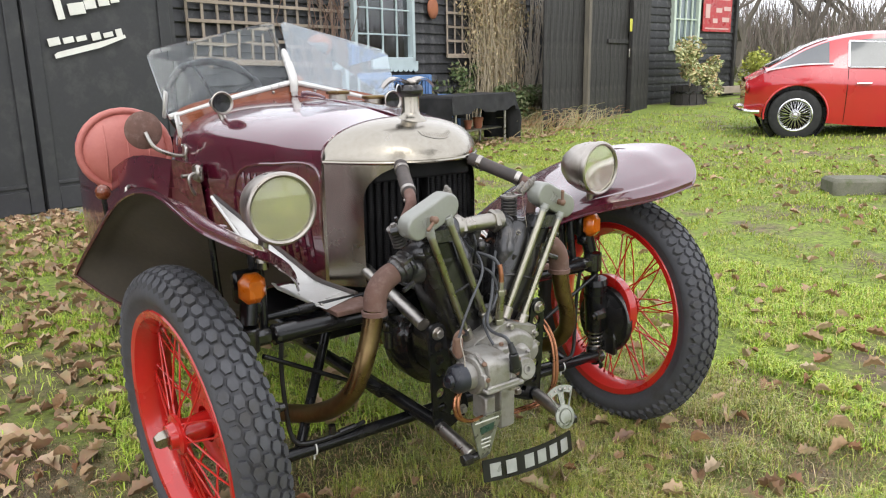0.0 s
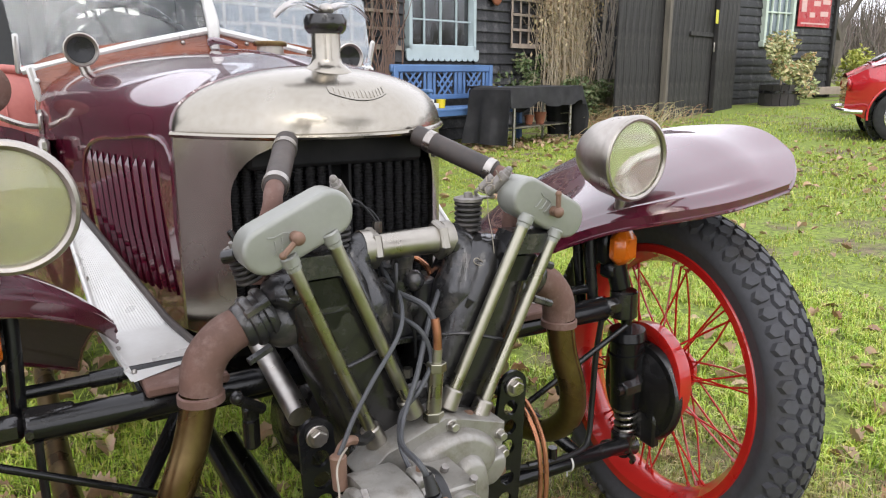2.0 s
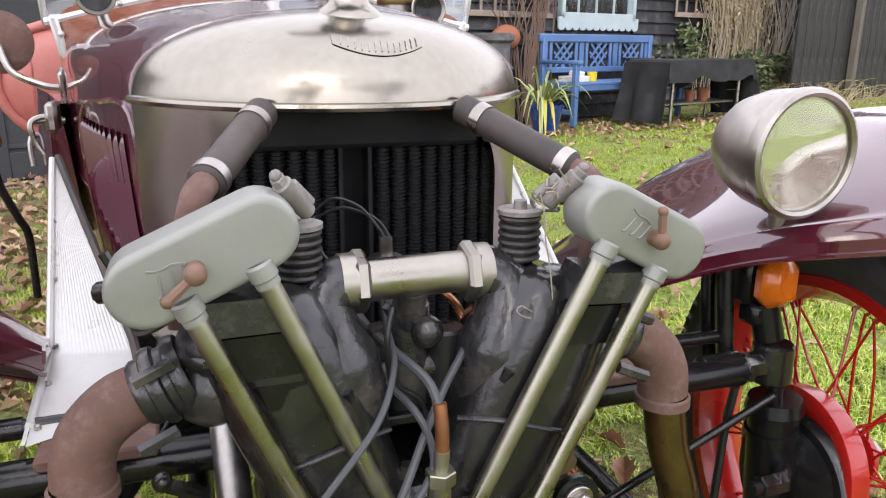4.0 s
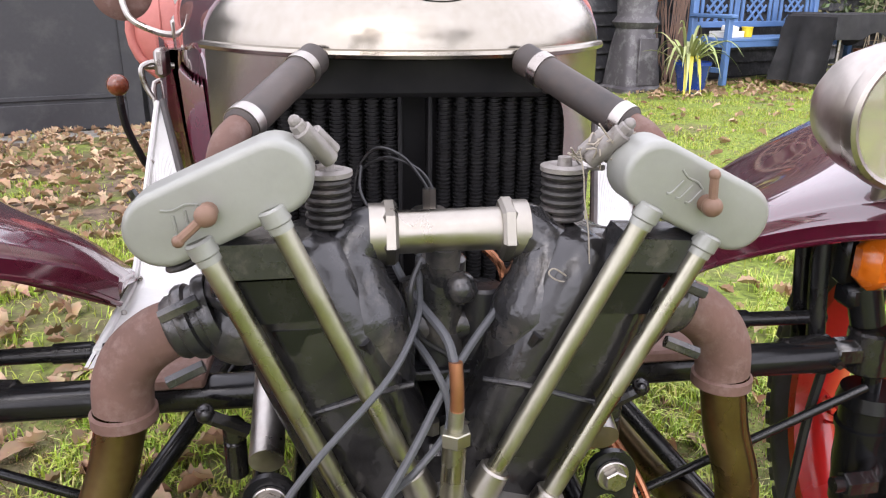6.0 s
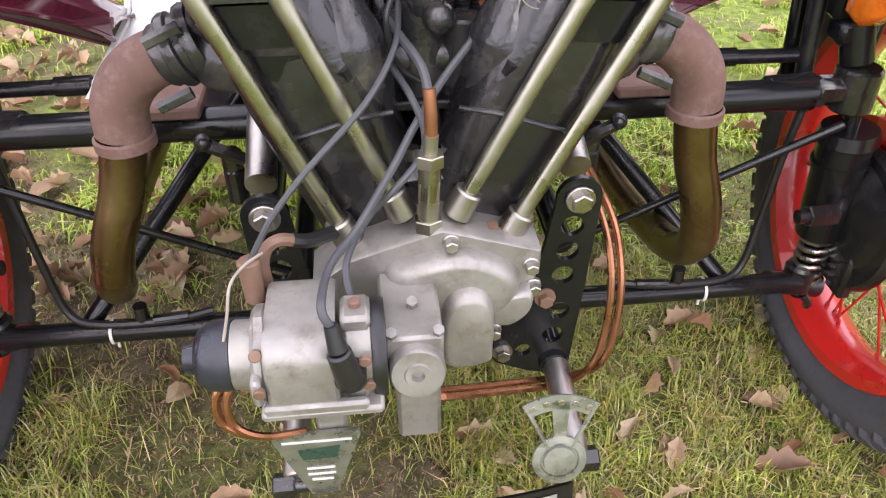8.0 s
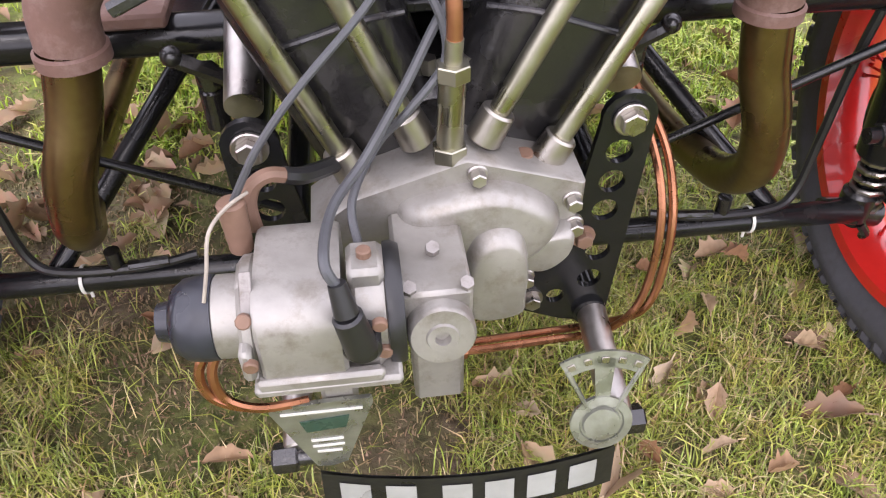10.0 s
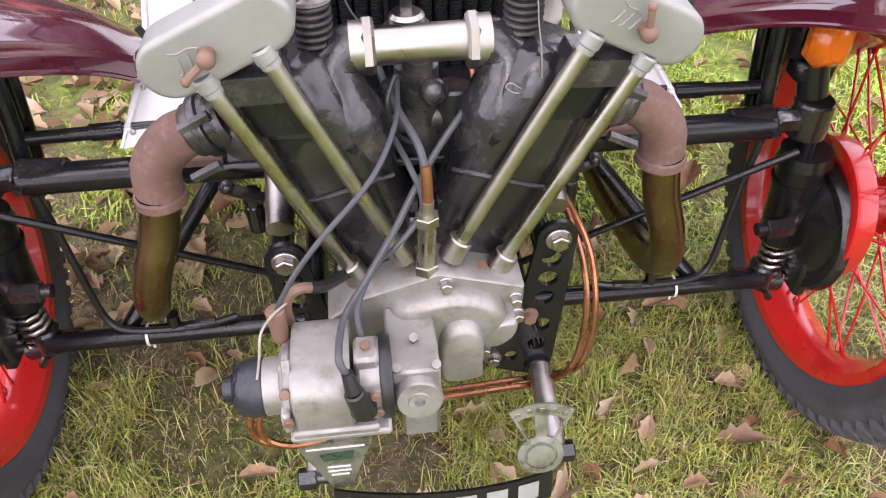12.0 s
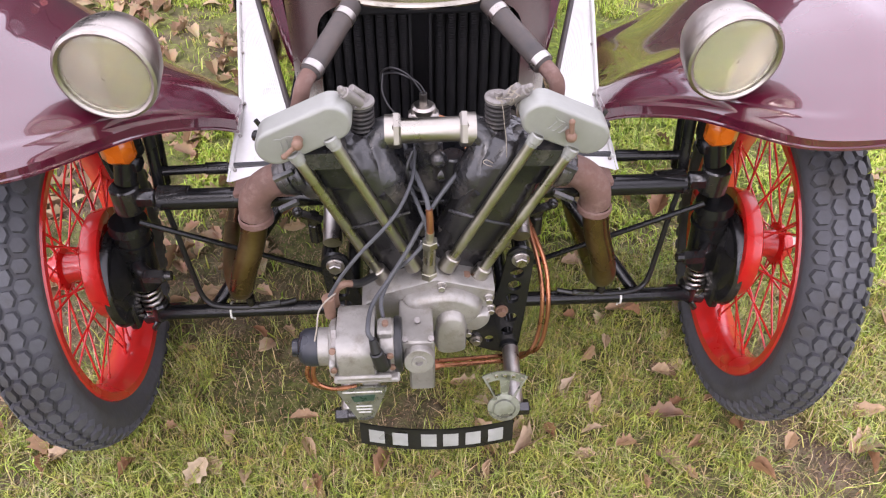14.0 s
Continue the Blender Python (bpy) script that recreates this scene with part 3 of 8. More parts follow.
bonnet = part("bonnet", bonnet_mesh(0.24, 0.93, 0, math.pi), BURGUNDY, car, "glossy burgundy bonnet and scuttle")
g = G()
for y in (0.238, 0.9):
    part("bonnet_bead", G().tube([arch_point(y, math.pi * k / 30) for k in range(31)], 0.0035, 6, 1), BURGUNDY, bonnet)
g = G().tube([arch_point(y, math.pi / 2) + Vector((0, 0, 0.001)) for y in (0.24, 0.4, 0.6, 0.88)], 0.003, 6, 4)
part("bonnet_hinge", g, BURGUNDY, bonnet)
for s in (1, -1):
    def side_point(u, v):
        y = 0.24 + 0.69 * u
        z = 0.52 + (shoulder(y) - 0.52) * v
        return Vector((s * (width_at(y) - 0.03 * (1 - v) ** 2), y, z))
    side = part("bonnet_side", G().grid(side_point, 24, 12), BURGUNDY, car, "burgundy bonnet side with vertical louvres")
    for k in range(10):
        u = 0.10 + 0.038 * k
        g = G()
        p = [side_point(u, v) for v in (0.18, 0.22, 0.5, 0.82, 0.86)]
        h = [0.0, 0.007, 0.008, 0.007, 0.0]
        vs = []
        for q, e in zip(p, h):
            vs += [q + Vector((s * 0.0005, -0.007, 0)), q + Vector((s * e, -0.002, 0)), q + Vector((s * 0.0005, 0.008, 0))]
        g.add(vs, [(3 * i + j, 3 * i + j + 1, 3 * i + j + 4, 3 * i + j + 3) for i in range(4) for j in range(2)])
        part("louvre", g, BURGUNDY, side)
    line = [side_point(u, v) + Vector((s * 0.001, 0, 0)) for u, v in ((0.03, 0.06), (0.03, 0.5), (0.03, 0.94), (0.25, 0.95), (0.42, 0.9), (0.5, 0.75), (0.52, 0.45), (0.52, 0.2))]
    part("panel_bead", G().tube(line, 0.004, 6, 6), BURGUNDY, side)
    line = [side_point(u, 0.55 - 0.05 * u) + Vector((s * 0.002, 0, 0)) for u in (0.52, 0.7, 0.85, 1.0)]
    part("side_moulding", G().tube(line, 0.003, 6, 3), BURGUNDY, side)

# nickel radiator shell
RIMZ = 0.862
CAPS = ((0.09, 0.74, 1.006), (0.21, 0.72, 0.988))


def rim_y(x):
    return 0.055 + 0.165 * (abs(x) / 0.235) ** 2.3


def dome_point(u, v):
    a = math.pi * u
    x = 0.237 * math.cos(a)
    top = arch_point(0.24, a).z + 0.002
    f = v * math.pi / 2
    y0 = rim_y(x)
    return Vector((x, y0 + (0.243 - y0) * (1 - math.cos(f)), RIMZ + (top - RIMZ) * math.sin(f)))


shell = part("radiator_shell", G().grid(dome_point, 48, 20), NICKEL, car, "polished nickel radiator shell with domed top")
g = G()
for dz, r in ((0.0, 0.0052),):
    g.tube([(0.239 * math.cos(math.pi * k / 40), rim_y(0.239 * math.cos(math.pi * k / 40)) - 0.001, RIMZ + dz) for k in range(41)], r, 8, 1)
part("shell_rim", g, NICKEL, shell)


def opening(z):
    r, z0, w = 0.088, 0.766, 0.176
    return w if z <= z0 else w - r + math.sqrt(max(0.0, r * r - (z - z0) ** 2))


for s in (1, -1):
    g = G()
    def front_point(u, v):
        z = 0.545 + (RIMZ - 0.545) * v
        x0 = opening(z)
        x = x0 + (0.237 - x0) * u
        return Vector((s * x, rim_y(x) + 0.004, z))
    g.grid(front_point, 10, 24)
    g.grid(lambda u, v: front_point(0, v) + Vector((0, 0.03 * u, 0)), 2, 24)
    g.grid(lambda u, v: front_point(1, v) + Vector((0, 0.02 * u, 0)), 2, 24)
    part("shell_front", g, NICKEL, shell)
g = G().lathe([(0.001, -0.012), (0.048, -0.012), (0.046, -0.004), (0.034, 0.006), (0.026, 0.012), (0.0235, 0.02), (0.0235, 0.062), (0.001, 0.062)], (0.009, 0.2, 0.957), (0, 0, 1), 36)
cap = part("filler_neck", g, NICKEL, shell)
g = G().lathe([(0.001, 0.058), (0.028, 0.058), (0.034, 0.066), (0.035, 0.078), (0.030, 0.088), (0.001, 0.09)], (0.009, 0.2, 0.957), (0, 0, 1), 24)
part("radiator_cap", g, GRIME, shell, "dark radiator cap")
# spread-winged mascot as a plain pair of swept blades
g = G()
for s in (1, -1):
    g.grid(lambda u, v: Vector((0.005 + s * (0.005 + 0.075 * u), 0.2 - 0.016 * (1 - u * 0.6) + 0.034 * (1 - u * 0.6) * v, 1.05 + 0.022 * math.sin(u * 2.2) - 0.028 * u * u + 0.004 * v)), 8, 3)
    g.grid(lambda u, v: Vector((0.005 + s * (0.005 + 0.075 * u), 0.2 - 0.016 * (1 - u * 0.6) + 0.034 * (1 - u * 0.6) * v, 1.044 + 0.022 * math.sin(u * 2.2) - 0.026 * u * u + 0.004 * v)), 8, 3)
g.ball((0.009, 0.195, 1.052), 0.013, 12, 6, (0.8, 1.6, 0.8))
part("cap_ornament", g, LAMPNICKEL, shell, "nickel spread-wing cap ornament")
# winged badge, without lettering
g = G()


def on_dome(x, d):
    a = math.acos(max(-1, min(1, x / 0.237)))
    return dome_point(a / math.pi, d)


def badge_sheet(off):
    def fn(u, v):
        x = 0.02 + (u - 0.5) * 0.1
        k = abs(u - 0.5) * 2
        lo, hi = 0.33 + 0.09 * k ** 2, 0.475 - 0.03 * math.sin(k * 5)
        p = on_dome(x, lo + (hi - lo) * v)
        q = on_dome(x, 0.45)
        return p + Vector((0, -0.7, 0.7)) * off
    return fn


g.grid(badge_sheet(0.001), 20, 6)
wb = part("winged_badge", g, NICKEL, shell, "embossed winged metal badge")
for k in range(13):
    u = 0.08 + 0.07 * k
    part("badge_feather", G().tube([badge_sheet(0.0012)(u, 0.2), badge_sheet(0.0016)(u + 0.015, 0.5), badge_sheet(0.0012)(u + 0.02, 0.8)], 0.0009, 6, 2), NICKEL, wb)

# radiator core: finned upright tubes in two banks
fin = G()
prof = []
for k in range(56):
    z = 0.56 + 0.25 * k / 55
    prof += [(0.0088, z), (0.0088, z + 0.0018), (0.0064, z + 0.0022), (0.0064, z + 0.0043)]
fin.lathe(prof, (0, 0, 0), (0, 0, 1), 9)
fin_mesh = mesh_of(fin, "radiator_tube", 60)
COREBLACK = mk("radiator_black", (0.01, 0.01, 0.012), (0.018, 0.017, 0.017), rough=0.6, scale=14, bump=0.05, spec=0.25)
g = G().box((0, 0.205, 0.70), (0.39, 0.02, 0.31), 0.003)
core = part("radiator_core", g, COREBLACK, car, "black finned radiator core")
part("top_tank", G().box((0, 0.165, 0.835), (0.3, 0.07, 0.05), 0.006), COREBLACK, core)
part("bottom_tank", G().box((0, 0.165, 0.556), (0.33, 0.06, 0.025), 0.004), COREBLACK, core)
for x in (-0.017, 0.017):
    part("core_divider", G().box((x, 0.15, 0.69), (0.005, 0.03, 0.26), 0.001), COREBLACK, core)
for bank in (-1, 1):
    for k in range(8):
        o = part("radiator_tube", fin_mesh, COREBLACK, core)
        o.matrix_basis = pose(bank * (0.031 + 0.0196 * k) + 0.003, 0.146 + 0.02 * (k / 7) ** 2, 0)
g = G()
g.box((0.0, 0.02, 0.578), (0.3, 0.2, 0.01), 0.002).box((0, 0.24, 0.54), (0.42, 0.03, 0.12), 0.004)
part("front_bulkhead", g, BLACK, car)

# water hoses with clips
for s in (1, -1):
    a, b = Vector((s * 0.106, 0.078, 0.858)), Vector((0.185, -0.038, 0.805)) if s > 0 else Vector((-0.169, -0.052, 0.81))
    d = (b - a).normalized()
    g = G().cyl(a, b, 0.0165, n=24, bev=0.003)
    hose = part("water_hose", g, HOSE, car, "worn black rubber water hose with steel clips")
    for k in (0.2, 0.93):
        c = a + (b - a) * k
        g = G().cyl(c - d * 0.006, c + d * 0.006, 0.0178, n=28)
        g.box(c + Vector((s * 0.008, 0, -0.02)), (0.012, 0.008, 0.008), 0.002)
        part("hose_clip", g, STEEL, hose, "bright steel hose clip")
    g = G().tube([b - d * 0.01, b + d * 0.018, b + d * 0.034 + Vector((0, 0.004, -0.014)), Vector((s * 0.198, -0.06, 0.73)), Vector((s * 0.196, -0.06, 0.69))], 0.0125, 14, 6)
    part("water_pipe", g, RUST, car, "rust-brown water pipe")

# ribbed aluminium side panels
for s in (1, -1):
    CR = 0.4

    def side_sheet(u, v):
        """A flat tread board, creased, then a ribbed sheet rising beside the bonnet."""
        f0, f1 = Vector((s * 0.350, 0.03, 0.55)), Vector((s * 0.243, 0.08, 0.552))
        c0, c1 = Vector((s * 0.364, 0.28, 0.548)), Vector((s * 0.262, 0.25, 0.553))
        t0, t1 = Vector((s * 0.388, 0.63, 0.739)), Vector((s * 0.38, 0.635, 0.739))
        if u < CR:
            return f0.lerp(c0, u / CR).lerp(f1.lerp(c1, u / CR), v)
        k = (u - CR) / (1 - CR)
        return c0.lerp(t0, k).lerp(c1.lerp(t1, k), v)
    g = G()
    def ribbed(u, v):
        p = side_sheet(u, v)
        if u > CR + 0.01:
            p.z += 0.0005 * math.sin(v * 132)
        return p
    g.grid(ribbed, 25, 126)
    sheet = part("side_panel", g, SHEET, car, "bright ribbed aluminium side panel")
    g = G()
    g.grid(lambda u, v: side_sheet(u, 0) + Vector((s * 0.004 * (1 - v), 0, 0.002)), 24, 2)
    g.tube([side_sheet(k / 16, 0) + Vector((0, 0, 0.002)) for k in range(1, 17)], 0.005, 8, 1)
    part("panel_edge", g, SHEET, sheet, "rolled aluminium edge")
    for k in range(6):
        part("panel_rivet", G().ball(side_sheet(0.05 + 0.18 * k, 0.07) + Vector((0, 0, 0.002)), 0.004, 8, 4), STEEL, sheet)
    line = [side_sheet(k / 12, 1) + Vector((0, 0, 0.004)) for k in range(13)]
    part("sill_strip", G().tube(line, 0.006, 8, 1), HOSE, sheet, "dark grey sill strip")
    g = G().box((s * 0.285, 0.05, 0.542), (0.11, 0.1, 0.014), 0.003)
    part("footboard_edge", g, RUST, sheet)

# mudguards: long blades over the wheels, dropping behind them
ROWS_OF_WING = [
    [(0.352, 0.17, 0.59), (0.39, 0.11, 0.635), (0.468, 0.005, 0.69), (0.57, -0.16, 0.742), (0.70, -0.22, 0.785)],
    [(0.355, 0.21, 0.585), (0.395, 0.16, 0.642), (0.475, 0.075, 0.708), (0.61, -0.06, 0.782), (0.762, -0.13, 0.822)],
    [(0.36, 0.26, 0.57), (0.405, 0.23, 0.63), (0.49, 0.17, 0.70), (0.64, 0.09, 0.80), (0.80, 0.02, 0.852)],
    [(0.37, 0.33, 0.545), (0.425, 0.31, 0.60), (0.51, 0.30, 0.655), (0.65, 0.29, 0.765), (0.775, 0.29, 0.81)],
    [(0.385, 0.47, 0.47), (0.44, 0.50, 0.52), (0.54, 0.54, 0.57), (0.64, 0.57, 0.64), (0.72, 0.55, 0.67)],
    [(0.39, 0.70, 0.43), (0.46, 0.76, 0.44), (0.56, 0.81, 0.45), (0.61, 0.80, 0.47), (0.655, 0.76, 0.50)],
]
# the other one is narrower over the wheel and flares at its short rear drop
ROWS_OF_NARROW_WING = [
    [(0.352, 0.17, 0.59), (0.39, 0.11, 0.635), (0.468, 0.005, 0.69), (0.57, -0.195, 0.757), (0.655, -0.285, 0.803)],
    [(0.355, 0.21, 0.585), (0.395, 0.16, 0.642), (0.475, 0.075, 0.708), (0.60, -0.08, 0.785), (0.697, -0.19, 0.83)],
    [(0.36, 0.26, 0.57), (0.405, 0.23, 0.63), (0.49, 0.17, 0.70), (0.62, 0.09, 0.80), (0.702, 0.06, 0.863)],
    [(0.37, 0.33, 0.545), (0.425, 0.31, 0.60), (0.51, 0.30, 0.655), (0.64, 0.29, 0.765), (0.712, 0.29, 0.82)],
    [(0.385, 0.40, 0.49), (0.44, 0.42, 0.52), (0.54, 0.44, 0.57), (0.66, 0.46, 0.66), (0.75, 0.45, 0.70)],
    [(0.39, 0.47, 0.43), (0.46, 0.48, 0.45), (0.56, 0.49, 0.48), (0.68, 0.505, 0.52), (0.778, 0.54, 0.61)],
]


def wing_point(u, v, s):
    rows = [cubic([Vector(p) for p in r], u) for r in (ROWS_OF_WING if s > 0 else ROWS_OF_NARROW_WING)]
    return cubic(rows, v)


def make_wing(s):
    g = G()
    nu, nv = 40, 64

    def top(u, v):
        p = wing_point(u * (1 - 0.09 * max(0.0, 1 - v / 0.3) ** 2 * u ** 4), v, s)
        e = min(v * 1.0, (1 - u) * 0.45, (1 - v) * 1.0)
        p = p + Vector((0, 0, 0.0065 * math.exp(-((e - 0.07) / 0.018) ** 2)))
        return Vector((s * p.x, p.y, p.z))

    g.grid(top, nu, nv)
    wing = part("mudguard", g, BURGUNDY, car, "burgundy front mudguard with pressed bead and glossy reflections")
    # turned-down lips along the front, outer, rear and inner edges
    lips = ((lambda q: (q, 0.0)), (lambda q: (1.0, q)), (lambda q: (q, 1.0)), (lambda q: (0.0, q)))
    depth = ((lambda q: 0.026 - 0.014 * q), (lambda q: 0.011), (lambda q: 0.012), (lambda q: 0.01))
    for at, dp in zip(lips, depth):
        g = G().grid(lambda u, v: top(*at(u)) - Vector((0, 0, dp(u) * v)), 40, 2)
        g.tube([top(*at(k / 40)) - Vector((0, 0, dp(k / 40))) for k in range(41)], 0.0035, 6, 1)
        part("mudguard_lip", g, BURGUNDY, wing)
    part("mudguard_underside", G().grid(lambda u, v: top(u, v) - Vector((0, 0, 0.007)), nu, nv), UNDERSEAL, wing, "dusty brown painted underside")
    g = G().ball(top(0.66, 0.33) + Vector((0, 0, 0.001)), 0.013, 14, 6, (1, 1, 0.35))
    part("mudguard_bolt", g, BURGUNDY, wing)
    return top


for s in (1, -1):
    top = make_wing(s)
    # headlamp
    c = Vector((0.478 if s > 0 else -0.472, -0.030, 0.808))
    ax = Vector((s * 0.04, -1, -0.03)).normalized()
    shrink = Matrix.Translation(c) @ Matrix.Scale(0.94 if s > 0 else 0.965, 4) @ Matrix.Translation(-c)
    g = G().lathe([(0.004, -0.128), (0.022, -0.124), (0.044, -0.108), (0.062, -0.082), (0.073, -0.05), (0.0765, -0.022), (0.0755, -0.01), (0.0795, -0.006), (0.0805, 0.003), (0.0785, 0.01), (0.074, 0.0125), (0.0695, 0.010), (0.0685, 0.002), (0.067, -0.03), (0.05, -0.075), (0.02, -0.1), (0.004, -0.105)], c, ax, 48).moved(shrink)
    lamp = part("headlamp", g, LAMPNICKEL, car, "worn nickel headlamp with clear glass")
    g = G().lathe([(0.0675, 0.001), (0.064, -0.014), (0.0575, -0.032), (0.048, -0.05), (0.035, -0.066), (0.02, -0.077), (0.008, -0.081)], c, ax, 48).moved(shrink)
    part("reflector", g, REFLECTOR, lamp, "silvered reflector")
    g = G().ball(c + ax * -0.048, 0.009, 12, 8).cyl(c + ax * -0.082, c + ax * -0.055, 0.0085, n=14)
    part("bulb", g, DULLCAST, lamp)
    g = G().lathe([(0.0695, 0.005), (0.06, 0.0085), (0.04, 0.0125), (0.02, 0.015), (0.003, 0.0158), (0.003, 0.0138), (0.02, 0.013), (0.04, 0.0105), (0.06, 0.0065), (0.0695, 0.003)], c, ax, 40).moved(shrink)
    glass_ob = part("lamp_glass", g, LENS, lamp, "clear lamp glass")
    glass_ob.visible_shadow = False
    g = G().cyl((s * 0.50, 0.02, 0.675), (s * 0.497, 0.012, 0.75), 0.012, 0.011, n=20).cyl((s * 0.50, 0.02, 0.69), (s * 0.50, 0.02, 0.705), 0.016, 0.014, n=24)
    part("lamp_stem", g, LAMPNICKEL, lamp)
    # scuttle ventilator trumpets
    c = Vector((0.256, 0.685, 0.985)) if s > 0 else Vector((-0.306, 0.725, 0.997))
    g = G().lathe([(0.016, 0.05), (0.014, 0.03), (0.015, 0.012), (0.022, -0.004), (0.031, -0.012), (0.0335, -0.016), (0.031, -0.018), (0.026, -0.012), (0.016, 0.0), (0.011, 0.03), (0.004, 0.035)], c, (0, 1, 0), 32)
    g.tube([c + Vector((0, 0.02, -0.012)), c + Vector((s * -0.01, 0.01, -0.05)), c + Vector((s * -0.02, -0.005, -0.075))], [0.009, 0.011, 0.017], 12, 4)
    g.cyl(c + Vector((s * -0.012, 0, -0.058)), c + Vector((s * -0.016, 0, -0.064)), 0.018, n=16)
    horn = part("trumpet_vent", g, LAMPNICKEL, car, "small nickel trumpet on the scuttle")
    part("trumpet_bore", G().lathe([(0.001, -0.006), (0.025, -0.009), (0.027, -0.011), (0.025, -0.0125), (0.001, -0.008)], c, (0, 1, 0), 24), BLACK, horn, "dark trumpet bore")

# two filler caps on the scuttle, and a small bonnet catch
for x, y, z in CAPS:
    g = G().lathe([(0.001, -0.02), (0.03, -0.02), (0.03, 0.004), (0.001, 0.005)], (x, y, z), (0, 0, 1), 28)
    neck = part("filler_cap", g, LAMPNICKEL, car, "round knurled brass filler cap")
    part("cap_lid", G().lathe([(0.001, 0.004), (0.037, 0.004), (0.0385, 0.007), (0.0385, 0.012), (0.036, 0.015), (0.001, 0.0165)], (x, y, z), (0, 0, 1), 36), BRONZE, neck, "dull brass lid")
g = G().tube([(-0.055, 0.70, 1.012), (-0.05, 0.68, 1.018), (-0.03, 0.64, 1.012), (-0.02, 0.62, 1.004)], [0.006, 0.008, 0.005, 0.004], 10, 4).ball((-0.052, 0.69, 1.018), 0.011, 12, 6, (1, 1.3, 0.7))
part("bonnet_catch", g, BURGUNDY, car, "burgundy painted bonnet catch")

# windscreen: two raked panes in a V, with a wooden panel under them
CEN_B, CEN_T = Vector((-0.005, 0.875, 1.048)), Vector((-0.015, 0.945, 1.245))
for s in (1, -1):
    ob_, ot_ = Vector((s * 0.41, 0.885, 0.955)), Vector((s * 0.432, 0.985, 1.155))
    cb, ct = CEN_B + Vector((s * 0.008, 0, 0)), CEN_T + Vector((s * 0.012, 0, 0))
    g = G()
    nrm = (ob_ - cb).cross(ct - cb).normalized() * 0.004
    pts = [cb, ob_, ot_ - (ot_ - ob_) * 0.1, ot_ - (ot_ - ct) * 0.05 - (ot_ - ob_) * 0.02, ct - (ct - ot_) * 0.03, ct - (ct - cb) * 0.05]
    g.rings([[p for p in pts], [p + nrm for p in pts]])
    pane = part("windscreen_pane", g, HAZY if s > 0 else SCREEN, car, "clear raked windscreen pane", sharp=20)
    pane.visible_shadow = False
    g = G().tube([cb + Vector((0, -0.004, 0)), cb.lerp(ob_, 0.5) + Vector((0, -0.004, 0.004)), ob_ + Vector((0, -0.004, 0))], 0.0085, 8, 4)
    g.box(ob_.lerp(ot_, 0.18) + Vector((0, -0.004, 0)), (0.012, 0.012, 0.09), 0.004, pose(0, 0, 0, 24, 0, 0))
    scr = part("windscreen_frame", g, SHEET, car, "bright aluminium windscreen frame")
    g = G().box(Vector((s * 0.384, 0.872, 0.905)), (0.016, 0.012, 0.13), 0.005, pose(0, 0, 0, 8, s * 10, 0))
    for k in (-0.035, 0.03):
        g.ball((s * 0.383, 0.862, 0.905 + k), 0.006, 10, 5)
    part("screen_post", g, SHEET, scr)
    g = G()
    def wood(u, v):
        a = math.pi / 2 * (1 - u)
        lo = arch_point(0.872, a)
        hi = CEN_B.lerp(Vector((0.392, 0.885, 0.962)), u)
        lo.x = lo.x if u < 1 else 0.39
        q = lo.lerp(Vector((lo.x, 0.88, max(hi.z, lo.z))), v)
        return Vector((s * q.x, q.y - 0.004, q.z))
    g.grid(wood, 20, 5)
    g.grid(lambda u, v: wood(u, v) + Vector((0, 0.014, 0)), 20, 5)
    part("scuttle_board", g, MAHOGANY, car, "varnished mahogany board under the windscreen")
    for u, v in ((0.12, 0.5), (0.5, 0.6), (0.93, 0.4)):
        part("board_screw", G().ball(wood(u, v) + Vector((0, -0.002, 0)), 0.0055, 10, 5), STEEL, scr)
g = G().tube([CEN_B + Vector((0, -0.012, -0.03)), CEN_B + Vector((0, -0.008, 0.02)), CEN_T.lerp(CEN_B, 0.55), CEN_T.lerp(CEN_B, 0.45)], [0.013, 0.015, 0.012, 0.004], 10, 4)
g.box(CEN_B + Vector((0, -0.014, -0.02)), (0.022, 0.01, 0.05), 0.004)
part("screen_bracket", g, SHEET, car, "bright aluminium centre bracket")

# cockpit, tail and side fittings
g = G()


def tub(u, v):
    y = 0.74 + 1.61 * u
    w = cubic([0.384, 0.475, 0.505, 0.515, 0.46, 0.26], u)
    z0, z1 = 0.42, cubic([0.82, 0.83, 0.74, 0.72, 0.84, 0.78], u)
    a = v * 2 - 1
    if abs(a) > 0.55:
        k = (abs(a) - 0.55) / 0.45
        return Vector((math.copysign(w, a) * (1 - 0.1 * k), y, z1 + (z0 - z1) * k))
    if abs(a) > 0.5:
        return Vector((math.copysign(w, a), y, z1))
    return Vector((w * a / 0.5, y, z1 - 0.3 * min(1.0, max(0.0, (y - 0.9) / 0.05))))


